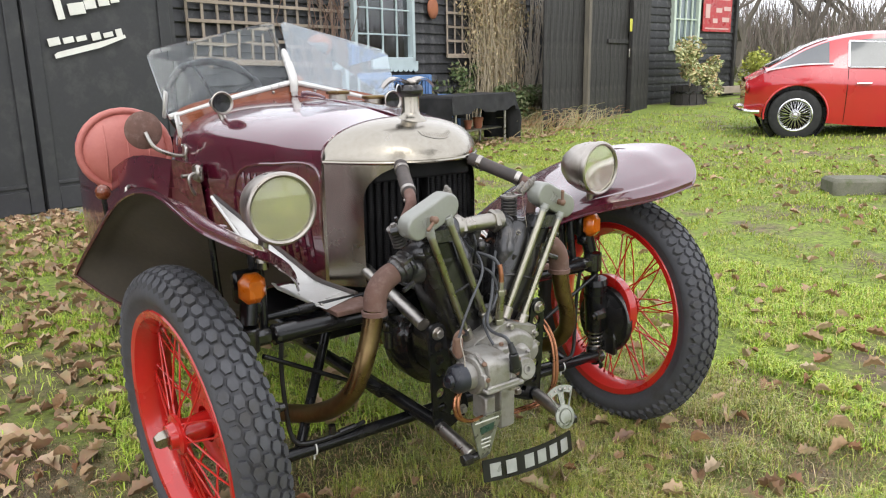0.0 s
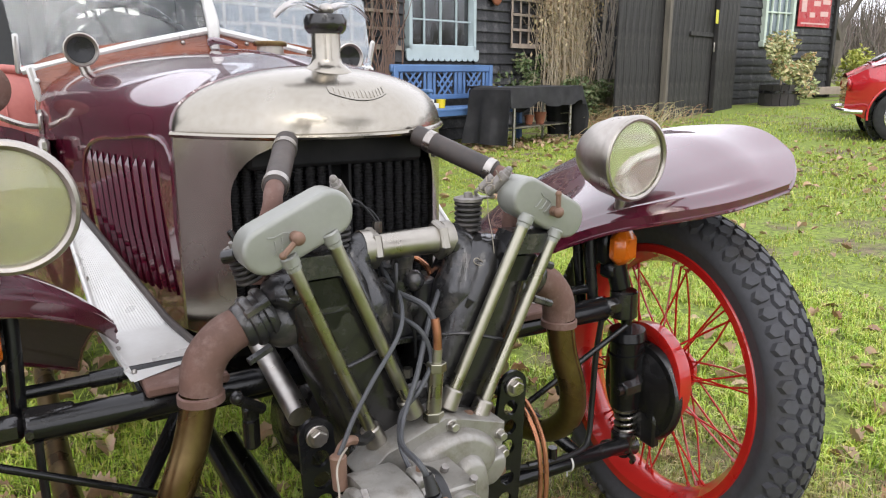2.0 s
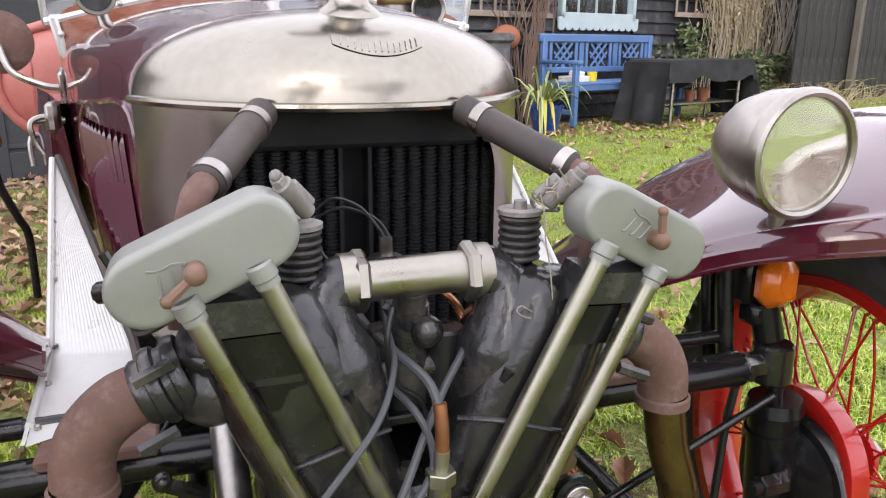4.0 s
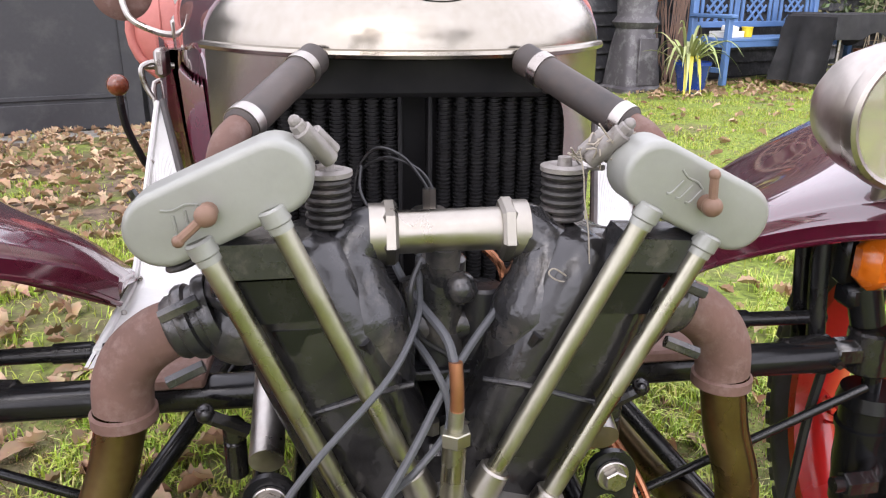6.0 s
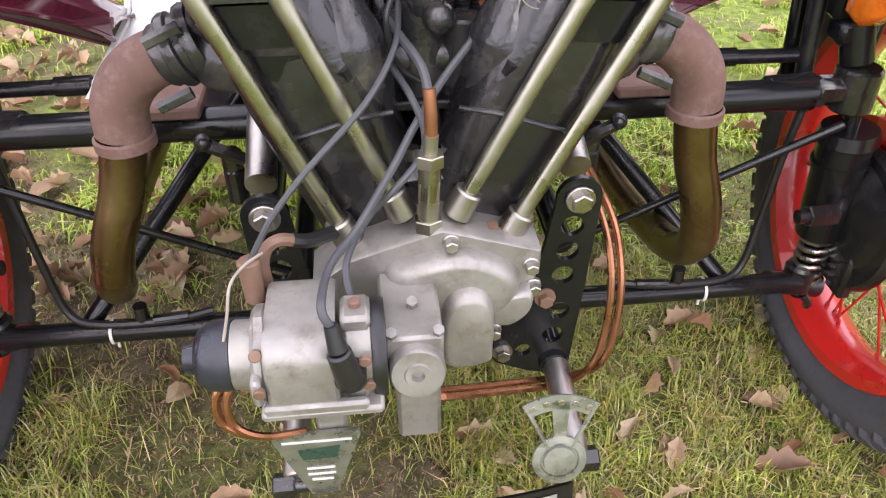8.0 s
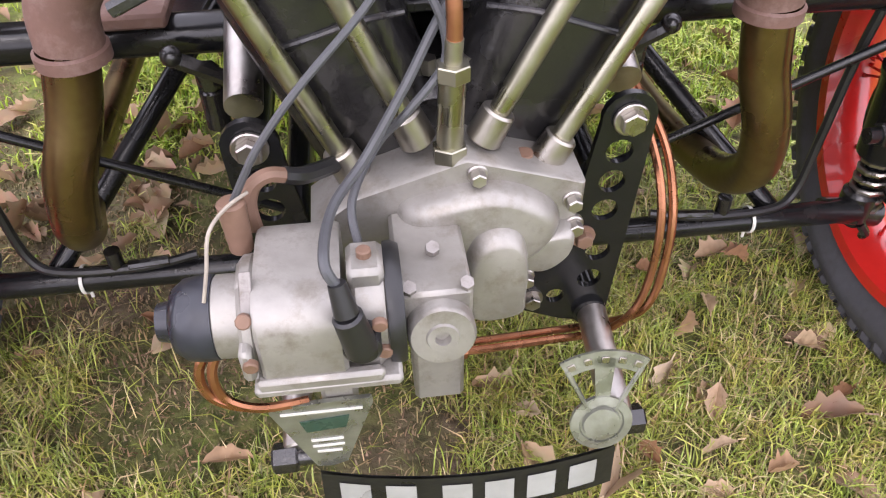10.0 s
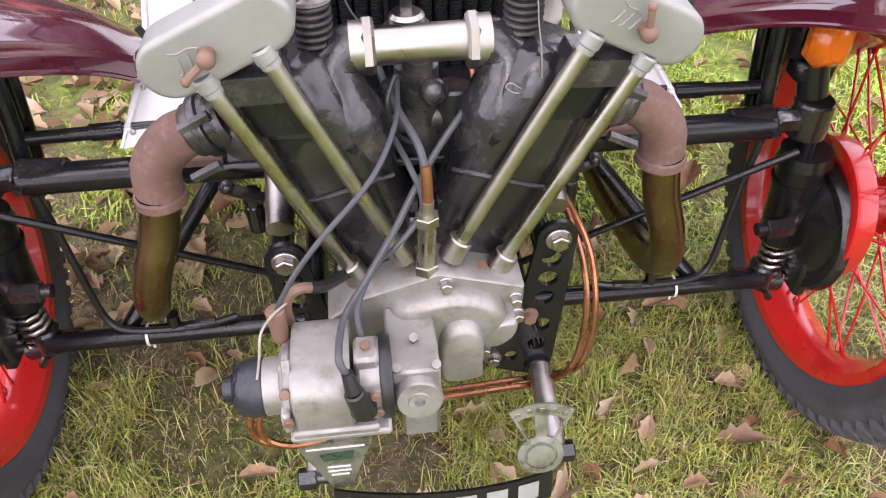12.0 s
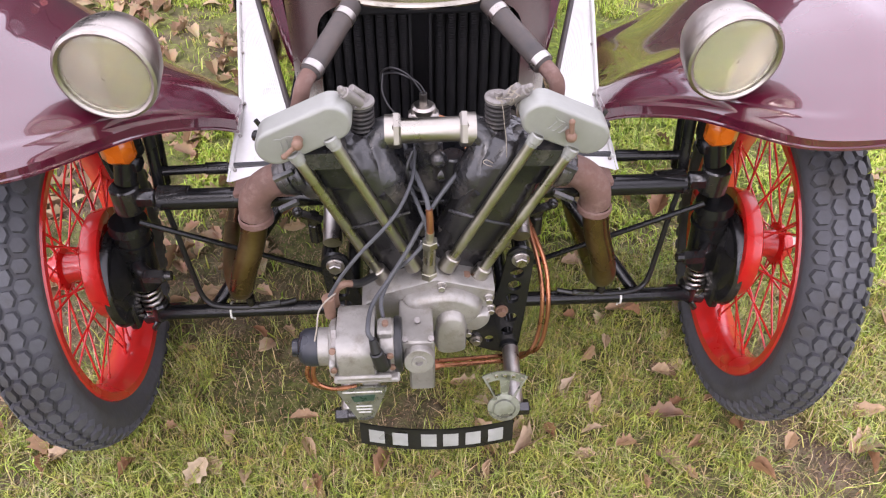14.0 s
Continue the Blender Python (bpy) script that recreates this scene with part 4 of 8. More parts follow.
g.grid(tub, 24, 40)
g.add([tub(1, k / 40) for k in range(41)], [tuple(range(41))])
part("body_tub", g, BURGUNDY, car, "burgundy tail and cockpit sides")
for s in (1, -1):
    g = G().ball((s * 0.44, 1.34, 0.825), 1.0, 32, 16, (0.15, 0.06, 0.135))
    pad = part("seat_back", g, LEATHER, car, "faded red leather seat back")
    g = G().tube([(s * (0.44 + 0.15 * math.cos(k * math.tau / 28)), 1.335 - 0.012, 0.825 + 0.135 * math.sin(k * math.tau / 28)) for k in range(28)], 0.013, 10, 1, loop=True)
    part("seat_piping", g, LEATHER, pad)
    for k in (-0.07, 0.0, 0.07):
        g = G().tube([(s * 0.44 + k, 1.34 - 0.061 * math.sqrt(max(0.05, 1 - (k / 0.15) ** 2 - (z / 0.135) ** 2)), 0.825 + z) for z in (-0.09, -0.04, 0.0, 0.04, 0.09)], 0.003, 6, 3)
        part("seat_seam", g, LEATHER, pad)
g = G().tube([(-0.17 + 0.17 * math.cos(k * math.tau / 32), 1.12 + 0.06 * math.sin(k * math.tau / 32), 0.98 + 0.15 * math.sin(k * math.tau / 32)) for k in range(32)], 0.013, 10, 1, loop=True)
g.cyl((-0.17, 1.12, 0.98), (-0.17, 0.95, 0.9), 0.014, n=12)
for k in range(4):
    a = k * math.tau / 4 + 0.4
    g.cyl((-0.17, 1.12, 0.98), (-0.17 + 0.17 * math.cos(a), 1.12 + 0.06 * math.sin(a), 0.98 + 0.15 * math.sin(a)), 0.006, n=8)
part("steering_wheel", g, BLACK, car, "black steering wheel")
g = G().lathe([(0.001, 0.012), (0.03, 0.01), (0.05, 0.004), (0.056, 0.0), (0.056, -0.004), (0.001, -0.005)], (-0.488, 0.882, 0.92), (0.1, -1, 0), 36)
mir = part("door_mirror", g, RUST, car, "round wing mirror with a brown metal back")
g = G().tube([(-0.488, 0.868, 0.915), (-0.47, 0.85, 0.87), (-0.42, 0.84, 0.845), (-0.385, 0.85, 0.84)], 0.006, 8, 5)
g.box((-0.386, 0.84, 0.84), (0.012, 0.03, 0.07), 0.004, pose(0, 0, 0, 20))
part("mirror_arm", g, STEEL, mir)
g = G().tube([(-0.576, 1.1, 0.71), (-0.57, 1.1, 0.63), (-0.545, 1.11, 0.55), (-0.53, 1.12, 0.5), (-0.53, 1.12, 0.36)], 0.0085, 10, 5)
lever = part("outside_lever", g, BLACK, car, "black outside lever with a wooden knob")
g = G().ball((-0.576, 1.1, 0.718), 0.0245, 18, 10)
part("lever_knob", g, WOODKNOB, lever, "red-brown wooden knob")
g = G().tube([(-0.385, 0.72, 0.80), (-0.41, 0.71, 0.80), (-0.425, 0.70, 0.79), (-0.42, 0.70, 0.76), (-0.41, 0.70, 0.74)], 0.005, 8, 4).box((-0.392, 0.72, 0.80), (0.02, 0.05, 0.05), 0.006)
g.cyl((-0.38, 0.76, 0.79), (-0.43, 0.75, 0.79), 0.006, n=10)
part("throttle_bracket", g, STEEL, car, "bright steel lever bracket")
g = G().ball((-0.50, 1.35, 0.80), 0.045, 16, 8, (0.7, 1.1, 0.7)).cyl((-0.5, 1.3, 0.8), (-0.43, 1.3, 0.78), 0.01, n=10)
part("horn_bulb", g, BLACK, car, "black rubber horn bulb")
g = G().tube([(-0.46, 1.15, 0.72), (-0.5, 1.12, 0.72), (-0.5, 1.11, 0.66)], 0.006, 8, 4)
part("side_hook", g, STEEL, car)
# rear wheel and floor, mostly hidden
g = G().lathe([(0.24, -0.05), (0.34, -0.055), (0.355, 0.0), (0.34, 0.055), (0.24, 0.05), (0.2, 0.0)], (0, 2.15, 0.355), (1, 0, 0), 48, loop=True)
part("rear_wheel", g, RUBBER, car, "black rear tyre")
g = G().box((0, 1.15, 0.40), (0.62, 1.8, 0.03), 0.005)
for x in (-0.2, 0.2):
    g.cyl((x, 0.05, 0.3), (x, 2.1, 0.32), 0.018, n=12)
part("chassis_floor", g, BLACK, car)

from mathutils.geometry import tessellate_polygon


# ---- the V-twin engine ----
def axis_frame(p0, p1):
    """Up along the cylinder, x across it."""
    ez = (Vector(p1) - Vector(p0)).normalized()
    ey = Vector((0, 1, 0))
    ex = ey.cross(ez).normalized()
    ey = ez.cross(ex)
    return Matrix(((ex.x, ey.x, ez.x, p0[0]), (ex.y, ey.y, ez.y, p0[1]), (ex.z, ey.z, ez.z, p0[2]), (0, 0, 0, 1)))


PUSHRODS = {-1: (((-0.085, -0.147, 0.49), (-0.187, -0.158, 0.735)), ((-0.032, -0.152, 0.522), (-0.133, -0.154, 0.757))),
            1: (((0.092, -0.151, 0.489), (0.212, -0.148, 0.722)), ((0.039, -0.153, 0.519), (0.157, -0.152, 0.75)))}
for s in (-1, 1):
    base, head = Vector((s * 0.045, -0.075, 0.46)), Vector((s * 0.155 + 0.008, -0.075, 0.735))
    m = axis_frame(base, head)
    L = (head - base).length
    # water-jacketed barrel
    g = G()
    prof = []
    for k, (h, w, d) in enumerate(((0.0, 0.05, 0.055), (0.02, 0.058, 0.06), (0.05, 0.06, 0.062), (0.11, 0.062, 0.064), (0.17, 0.063, 0.066), (0.23, 0.06, 0.062), (0.262, 0.052, 0.054), (0.275, 0.036, 0.04))):
        ring = []
        for j in range(28):
            a = j * math.tau / 28
            ca, sa = math.cos(a), math.sin(a)
            e = 0.62
            ring.append(m @ Vector((math.copysign(abs(ca) ** e, ca) * w, math.copysign(abs(sa) ** e, sa) * d, h)))
        prof.append(ring)
    g.rings(prof)
    barrel = part("cylinder", g, GRIME, car, "oily black water-cooled cylinder")
    # flat jacket plate between the push rods, with a seam
    (b1, t1), (b2, t2) = PUSHRODS[s]
    g = G()
    a0, a1 = Vector(b1).lerp(Vector(t1), 0.16), Vector(b1).lerp(Vector(t1), 0.9)
    c0, c1 = Vector(b2).lerp(Vector(t2), 0.05), Vector(b2).lerp(Vector(t2), 0.80)
    back = Vector((0, 0.022, 0))
    quad = [a0, a1, c1, c0]
    cen = sum(quad, Vector()) / 4
    def slab(f0, f1, inset, proud):
        """One cast panel of the jacket, from f0 to f1 of its height."""
        qd = [a0.lerp(a1, f0), a0.lerp(a1, f1), c0.lerp(c1, f1), c0.lerp(c1, f0)]
        mid = sum(qd, Vector()) / 4
        sc = lambda k: [mid + Vector(((p - mid).x * k, (p - mid).y, (p - mid).z * (k if k > 0.9 else 0.94))) for p in qd]
        return G().rings([[p + back * (proud + 0.0) for p in sc(inset - 0.1)], [p + back * (proud + 0.12) for p in sc(inset - 0.03)], [p + back * (proud + 0.4) for p in sc(inset)], [p + back * 2.4 for p in sc(inset + 0.02)]])
    part("jacket_plate", slab(0.0, 0.74, 0.84, 0.7), BLACK, barrel, "black jacket plate")
    part("jacket_plate", slab(0.76, 0.98, 0.9, 0.5), BLACK, barrel, "black jacket plate")
    # head and ports
    turn = m.to_3x3()
    J = lambda x, y, z: m @ Vector((s * x, y, z))
    T4 = lambda a: (turn @ pose(0, 0, 0, 0, s * a, 0).to_3x3()).to_4x4()
    g = G().ball(J(0.02, -0.01, 0.255), 0.05, 18, 9, (1.1, 1, 0.6), turn)
    head_ob = part("cylinder_head", g, DUSTY, car, "grimy black cast cylinder head")
    inlet_end = Vector((s * 0.05 + 0.008, -0.074, 0.72))
    part("inlet_port", G().tube([inlet_end, Vector((s * 0.07 + 0.008, -0.075, 0.719)), Vector((s * 0.087 + 0.008, -0.08, 0.705)), Vector((s * 0.086 + 0.008, -0.09, 0.68)), Vector((s * 0.077 + 0.008, -0.094, 0.65)), Vector((s * 0.067 + 0.008, -0.092, 0.61)), Vector((s * 0.056 + 0.008, -0.085, 0.56))], [0.0245, 0.025, 0.0275, 0.032, 0.0385, 0.036, 0.026], 24, 6), DUSTY, head_ob)
    part("exhaust_port", G().ball(J(0.06, -0.005, 0.215), 0.036, 16, 8), DUSTY, head_ob)
    part("head_facet", slab(1.0, 1.17, 0.96, 0.0), DUSTY, head_ob)
    part("water_boss", G().box(J(0.045, -0.03, 0.25), (0.04, 0.045, 0.03), 0.012, T4(-25)), DUSTY, head_ob)
    part("casting_seam", G().tube([J(-0.062, -0.045, 0.12), J(-0.03, -0.064, 0.135), J(0.0, -0.066, 0.138), J(0.04, -0.063, 0.14)], 0.0028, 8, 4), DUSTY, head_ob)
    for k, (x, y, h) in enumerate(((0.045, -0.05, 0.26), (-0.04, -0.055, 0.17))):
        part("head_nut", G().cyl(m @ Vector((s * x, y, h)), m @ Vector((s * x, y - 0.004, h + 0.012)), 0.006, n=6), GRIME, head_ob)
    # exhaust
    g = G().lathe([(0.022, -0.004), (0.034, -0.004), (0.036, 0.002), (0.035, 0.007), (0.0305, 0.009), (0.0305, 0.015), (0.034, 0.017), (0.035, 0.023), (0.0335, 0.027), (0.0295, 0.029), (0.0295, 0.036), (0.027, 0.04)], (s * 0.197, -0.08, 0.655), Vector((s * 1, -0.04, -0.4)), 28)
    for k in (-1, 1):
        g.cyl((s * 0.205, -0.115, 0.65 + 0.03 * k), (s * 0.235, -0.12, 0.638 + 0.03 * k), 0.006, n=6)
    part("exhaust_flange", g, DUSTY, car)
    g = G().tube([(s * 0.222, -0.08, 0.645), (s * 0.249, -0.079, 0.634), (s * 0.271, -0.078, 0.615), (s * 0.283, -0.078, 0.592), (s * 0.286, -0.078, 0.565)], [0.025, 0.0265, 0.0265, 0.0265, 0.0265], 20, 8)
    g.lathe([(0.0265, 0.0), (0.0295, -0.002), (0.0295, 0.008), (0.0265, 0.01)], (s * 0.2865, -0.078, 0.554), (0, 0, 1), 28, loop=True)
    part("exhaust_elbow", g, RUST, car, "rusted brown exhaust elbow")
    g = G().tube([(s * 0.2865, -0.078, 0.566), (s * (0.298 if s > 0 else 0.303), -0.08, 0.50), (s * (0.316 if s > 0 else 0.326), -0.083, 0.44), (s * (0.331 if s > 0 else 0.345), -0.064, 0.378), (s * (0.34 if s > 0 else 0.368), -0.005, 0.322), (s * (0.348 if s > 0 else 0.4), 0.09, 0.282), (s * (0.35 if s > 0 else 0.43), 0.25, 0.25), (s * (0.355 if s > 0 else 0.44), 0.5, 0.236), (s * (0.36 if s > 0 else 0.44), 1.0, 0.236), (s * (0.36 if s > 0 else 0.44), 1.9, 0.25)], 0.0225, 20, 8)
    part("exhaust_pipe", g, BRONZE, car, "heat-browned exhaust pipe")
    # push rod tubes
    for (b, t) in PUSHRODS[s]:
        b, t = Vector(b), Vector(t)
        d = (t - b).normalized()
        g = G().cyl(b - d * 0.005, t + d * 0.012, 0.0088, n=18)
        rod = part("pushrod_tube", g, TUBE, car, "tarnished nickel push-rod tube")
        g = G().cyl(b - d * 0.024, b + d * 0.006, 0.0155, 0.0142, n=20, bev=0.002)
        part("tube_nut", g, PIPE, rod, "bright collar nut")
        g = G().cyl(t - d * 0.003, t + d * 0.012, 0.0112, n=20, bev=0.002).cyl(t - d * 0.008, t - d * 0.002, 0.0098, n=20)
        part("tube_gland", g, PALEALU, rod)
    # rocker box
    ends = (Vector((-0.2165, -0.144, 0.7534)), Vector((-0.1335, -0.141, 0.79))) if s < 0 else (Vector((0.1655, -0.137, 0.7835)), Vector((0.2425, -0.131, 0.7445)))
    ex = (ends[1] - ends[0]).normalized()
    up = Vector((0, 1, 0)).cross(ex) * -1
    if up.z < 0:
        up = -up
    hl, r = (ends[1] - ends[0]).length / 2, 0.0292
    cen = (ends[0] + ends[1]) / 2
    outline = [(hl + r * math.cos(a), r * math.sin(a)) for a in [math.radians(q) for q in range(-90, 91, 12)]] + [(-hl + r * math.cos(a), r * math.sin(a)) for a in [math.radians(q) for q in range(90, 271, 12)]]
    g = G()
    shape = [(0.026, 0.0), (-0.0095, 0.0), (-0.0128, 0.0008), (-0.0148, 0.0024), (-0.0158, 0.0046), (-0.016, 0.0068)]
    g.rings([[cen + Vector((0, y, 0)) + ex * (math.copysign(hl, px) + (px - math.copysign(hl, px)) * (1 - cut / r)) + up * (pz * (1 - cut / r)) for px, pz in outline] for y, cut in shape])
    box = part("rocker_box", g, PALEALU, car, "pale grey alloy rocker box with raised maker's mark")
    # raised maker's mark as plain flowing strokes
    f = cen + Vector((0, -0.0162, 0))
    mk0 = f - ex * (0.036 if s < 0 else 0.026) + up * 0.001
    g = G()
    for k in range(3):
        o = mk0 + ex * 0.0095 * k
        g.tube([o - ex * 0.004 - up * 0.009, o - up * 0.007, o + ex * 0.004 + up * 0.006], 0.0011, 6, 4)
    g.tube([mk0 - ex * 0.002 + up * 0.013, mk0 + ex * 0.006 + up * 0.0095, mk0 + ex * 0.016 + up * 0.0095, mk0 + ex * 0.024 + up * 0.006], 0.001, 6, 4)
    part("makers_mark", g, PALEALU, box)
    # centre bolt with tommy bar
    c = f + (ex * -0.008 if s < 0 else ex * 0.006) + up * (-0.001)
    bar = (ex * -0.8 - up * 0.25).normalized() if s < 0 else Vector((-0.08, 0, 1)).normalized()
    g = G().cyl(c + Vector((0, 0.01, 0)), c + Vector((0, -0.008, 0)), 0.0075, n=12).ball(c + Vector((0, -0.012, 0)) + (ex * 0.0 if s < 0 else up * 0), 0.0085, 12, 8)
    g.tube([c + Vector((0, -0.012, 0)), c + Vector((0, -0.014, 0)) + bar * 0.026], 0.0038, 8, 1)
    g.ball(c + Vector((0, -0.014, 0)) + bar * 0.027, 0.0048, 10, 6)
    part("tommy_bar_bolt", g, BROWNKNOB, box, "rust-brown tommy-bar bolt")
    # rocker arm at the inner top of the box
    q = ends[1] if s < 0 else ends[0]
    inn = 1 if s < 0 else -1
    g = G().cyl(q + Vector((inn * 0.019, 0.018, 0.031)), q + Vector((inn * 0.042, 0.032, 0.003)), 0.0088, 0.0074, n=14, bev=0.0015)
    g.cyl(q + Vector((inn * 0.016, 0.016, 0.036)), q + Vector((inn * 0.021, 0.019, 0.028)), 0.0066, n=6, bev=0.001).ball(q + Vector((inn * 0.0155, 0.0155, 0.0375)), 0.0052, 10, 6)
    g.cyl(q + Vector((inn * 0.028, 0.036, 0.026)), q + Vector((inn * 0.045, 0.044, 0.008)), 0.0072, 0.0062, n=12, bev=0.001)
    g.tube([q + Vector((inn * 0.034, 0.03, 0.014)), q + Vector((inn * 0.015, 0.026, 0.012)), q + Vector((-inn * 0.008, 0.014, 0.004))], 0.0095, 10, 3)
    arm = part("rocker_arm", g, DULLCAST, car, "dull grey cast rocker arm")
    g = G().tube([q + Vector((inn * 0.026, 0.03, 0.004)), q + Vector((inn * 0.036, 0.05, 0.009)), q + Vector((inn * 0.043, 0.06, 0.001)), q + Vector((inn * 0.036, 0.055, -0.006)), q + Vector((inn * 0.028, 0.035, -0.003))], 0.0026, 8, 5)
    part("adjuster_loop", g, STEEL, arm, "bent steel adjuster loop")
    q2 = ends[0] if s < 0 else ends[1]
    g = G()
    g.tube([q2 + Vector((-inn * 0.024, 0.03, -0.01)), q2 + Vector((-inn * 0.036, 0.04, -0.014))], 0.009, 10, 1)
    g.cyl(q2 + Vector((-inn * 0.02, 0.03, 0.0)), q2 + Vector((-inn * 0.03, 0.03, 0.02)), 0.004, n=6)
    part("rocker_arm", g, GRIME, car, "oily outer rocker end")
    # valve springs
    for (x, y, z, rr, h, lean) in ((-0.096 if s < 0 else 0.112, -0.074, 0.728, 0.0205, 0.045, 0.0), (s * 0.225 + 0.008, -0.085, 0.70, 0.017, 0.045, s * 0.35)):
        up2 = Vector((lean, 0, 1)).normalized()
        o = Vector((x, y, z))
        g = G()
        prof = [(0.001, 0.0)]
        for k in range(6):
            prof += [(rr - 0.005, h * k / 6), (rr - 0.001, h * k / 6 + 0.0015), (rr, h * k / 6 + h / 14), (rr - 0.001, h * k / 6 + h / 8), (rr - 0.005, h * k / 6 + h / 6.6)]
        g.lathe(prof + [(0.001, h)], o, up2, 28)
        spring = part("valve_spring", g, DRYSPRING, car, "black coiled valve spring")
        g = G().lathe([(0.001, h), (rr + 0.001, h), (rr + 0.001, h + 0.004), (rr - 0.006, h + 0.006), (0.007, h + 0.003), (0.006, h + 0.012), (0.001, h + 0.013)], o, up2, 24)
        part("spring_cup", g, DULLCAST, spring)

STRING = mk("frayed_string", (0.36, 0.32, 0.26), (0.24, 0.21, 0.17), rough=0.9, scale=60, bump=0.2)
rs = random.Random(5)
g = G().tube([(0.11, -0.12, 0.799), (0.114, -0.122, 0.78), (0.117, -0.12, 0.757), (0.121, -0.125, 0.727), (0.12, -0.13, 0.693), (0.099, -0.13, 0.689), (0.087, -0.13, 0.696), (0.091, -0.13, 0.701), (0.102, -0.13, 0.694)], 0.0007, 5, 6)
string = part("string", g, STRING, car, "frayed string tied round the rocker")
for k in range(13):
    o = Vector((0.128 + rs.uniform(-0.014, 0.012), -0.115 + rs.uniform(-0.008, 0.008), 0.799 + rs.uniform(-0.012, 0.01)))
    part("wisp", G().tube([o, o + Vector((rs.gauss(0, 0.006), rs.gauss(0, 0.006), rs.gauss(0.002, 0.005))), o + Vector((rs.gauss(0, 0.011), rs.gauss(0, 0.008), rs.gauss(0.0, 0.008)))], 0.0009, 5, 3), STRING, string)

# inlet manifold and carburettor
g = G().cyl((-0.046, -0.074, 0.72), (0.06, -0.074, 0.721), 0.0195, n=28)
inlet = part("inlet_pipe", g, PIPE, car, "nickel-plated inlet pipe with hexagon nuts")
for x, sd in ((-0.044, -1), (0.061, 1)):
    g = G().cyl((x - 0.007, -0.074, 0.72), (x + 0.007, -0.074, 0.72), 0.029, n=6, bev=0.003, up=(0, 0.3, 1)).cyl((x + sd * 0.004, -0.074, 0.72), (x + sd * 0.018, -0.074, 0.72), 0.0265, n=24)
    part("inlet_nut", g, PIPE, inlet)
g = G().cyl((0.005, -0.075, 0.71), (0.005, -0.05, 0.65), 0.016, n=18).cyl((0.005, -0.05, 0.69), (0.005, -0.048, 0.58), 0.024, n=20, bev=0.004).cyl((-0.03, -0.05, 0.62), (0.04, -0.05, 0.62), 0.019, n=18, bev=0.003)
g.cyl((0.045, -0.055, 0.66), (0.045, -0.055, 0.57), 0.02, n=18, bev=0.003).cyl((-0.025, -0.06, 0.67), (-0.02, -0.06, 0.64), 0.01, n=8).ball((0.02, -0.075, 0.665), 0.016, 12, 8)
part("carburettor", g, DUSTY, car, "grimy carburettor behind the inlet pipe")
g = G().cyl((0.0, 0.0, 0.675), (0.0, 0.0, 0.72), 0.02, n=20, bev=0.004).cyl((0, 0, 0.72), (0, 0, 0.74), 0.007, n=6).box((0.0, -0.005, 0.70), (0.05, 0.025, 0.02), 0.004)
part("carburettor_top", g, LAMPNICKEL, car)
g = G().tube([(0.01, 0.0, 0.70), (0.04, -0.005, 0.69), (0.066, -0.03, 0.67), (0.07, -0.05, 0.64)], 0.0045, 8, 5)
part("fuel_pipe", g, COPPER, car, "copper fuel pipe")
for dx in (0, 0.005):
    part("control_cable", G().tube([(0.001 + dx, 0.0, 0.72), (-0.001 + dx, 0.0, 0.738), (-0.012 + dx, 0.005, 0.756), (-0.026, 0.01, 0.771 - dx), (-0.049 + dx, 0.02, 0.777 - 2 * dx), (-0.066, 0.05, 0.752 - dx), (-0.07, 0.075, 0.72)], 0.0017, 6, 6), BLACKCABLE, car)
part("control_cable", G().tube([(-0.03, -0.02, 0.70), (-0.054, 0.0, 0.715), (-0.066, 0.02, 0.735), (-0.064, 0.04, 0.755)], 0.0016, 6, 5), BLACKCABLE, car)

# crankcase and timing cover
g = G()
g.cyl((0.005, -0.125, 0.415), (0.005, 0.05, 0.415), 0.115, n=40, bev=0.008)
g.box((0.0, -0.06, 0.47), (0.2, 0.12, 0.08), 0.02)
case = part("crankcase", g, GRIME, car, "dark cast crankcase")
part("bell_housing", G().lathe([(0.001, 0.0), (0.12, 0.0), (0.135, 0.02), (0.135, 0.09), (0.12, 0.11), (0.09, 0.2), (0.07, 0.27), (0.001, 0.272)], (0.0, 0.05, 0.40), (0, 1, 0), 36), GRIME, car, "dark clutch housing behind the engine")
deck = [(-0.115, 0.442), (-0.078, 0.470), (0.012, 0.499), (0.110, 0.468), (0.110, 0.445), (0.098, 0.41), (0.05, 0.37), (-0.02, 0.36), (-0.09, 0.40)]
g = G().prism(deck, (0, -0.12, 0), (1, 0, 0), (0, 0, 1), (0, -0.062, 0), 0.003)
cover = part("timing_cover", g, ALU, car, "cast aluminium timing cover")
def swell(outline, y0, depth, steps=6):
    """A rounded swelling of the casting over an outline."""
    n = len(outline)
    line, _ = smooth_line([Vector((x, 0, z)) for x, z in outline], [0] * n, 5, True)
    c = sum(line, Vector()) / len(line)
    rs = []
    for k in range(steps + 1):
        a = math.pi / 2 * k / steps
        f = 0.72 + 0.28 * math.cos(a)
        rs.append([Vector((c.x + (p.x - c.x) * f, y0 - depth * math.sin(a), c.z + (p.z - c.z) * f)) for p in line])
    return G().rings(rs)


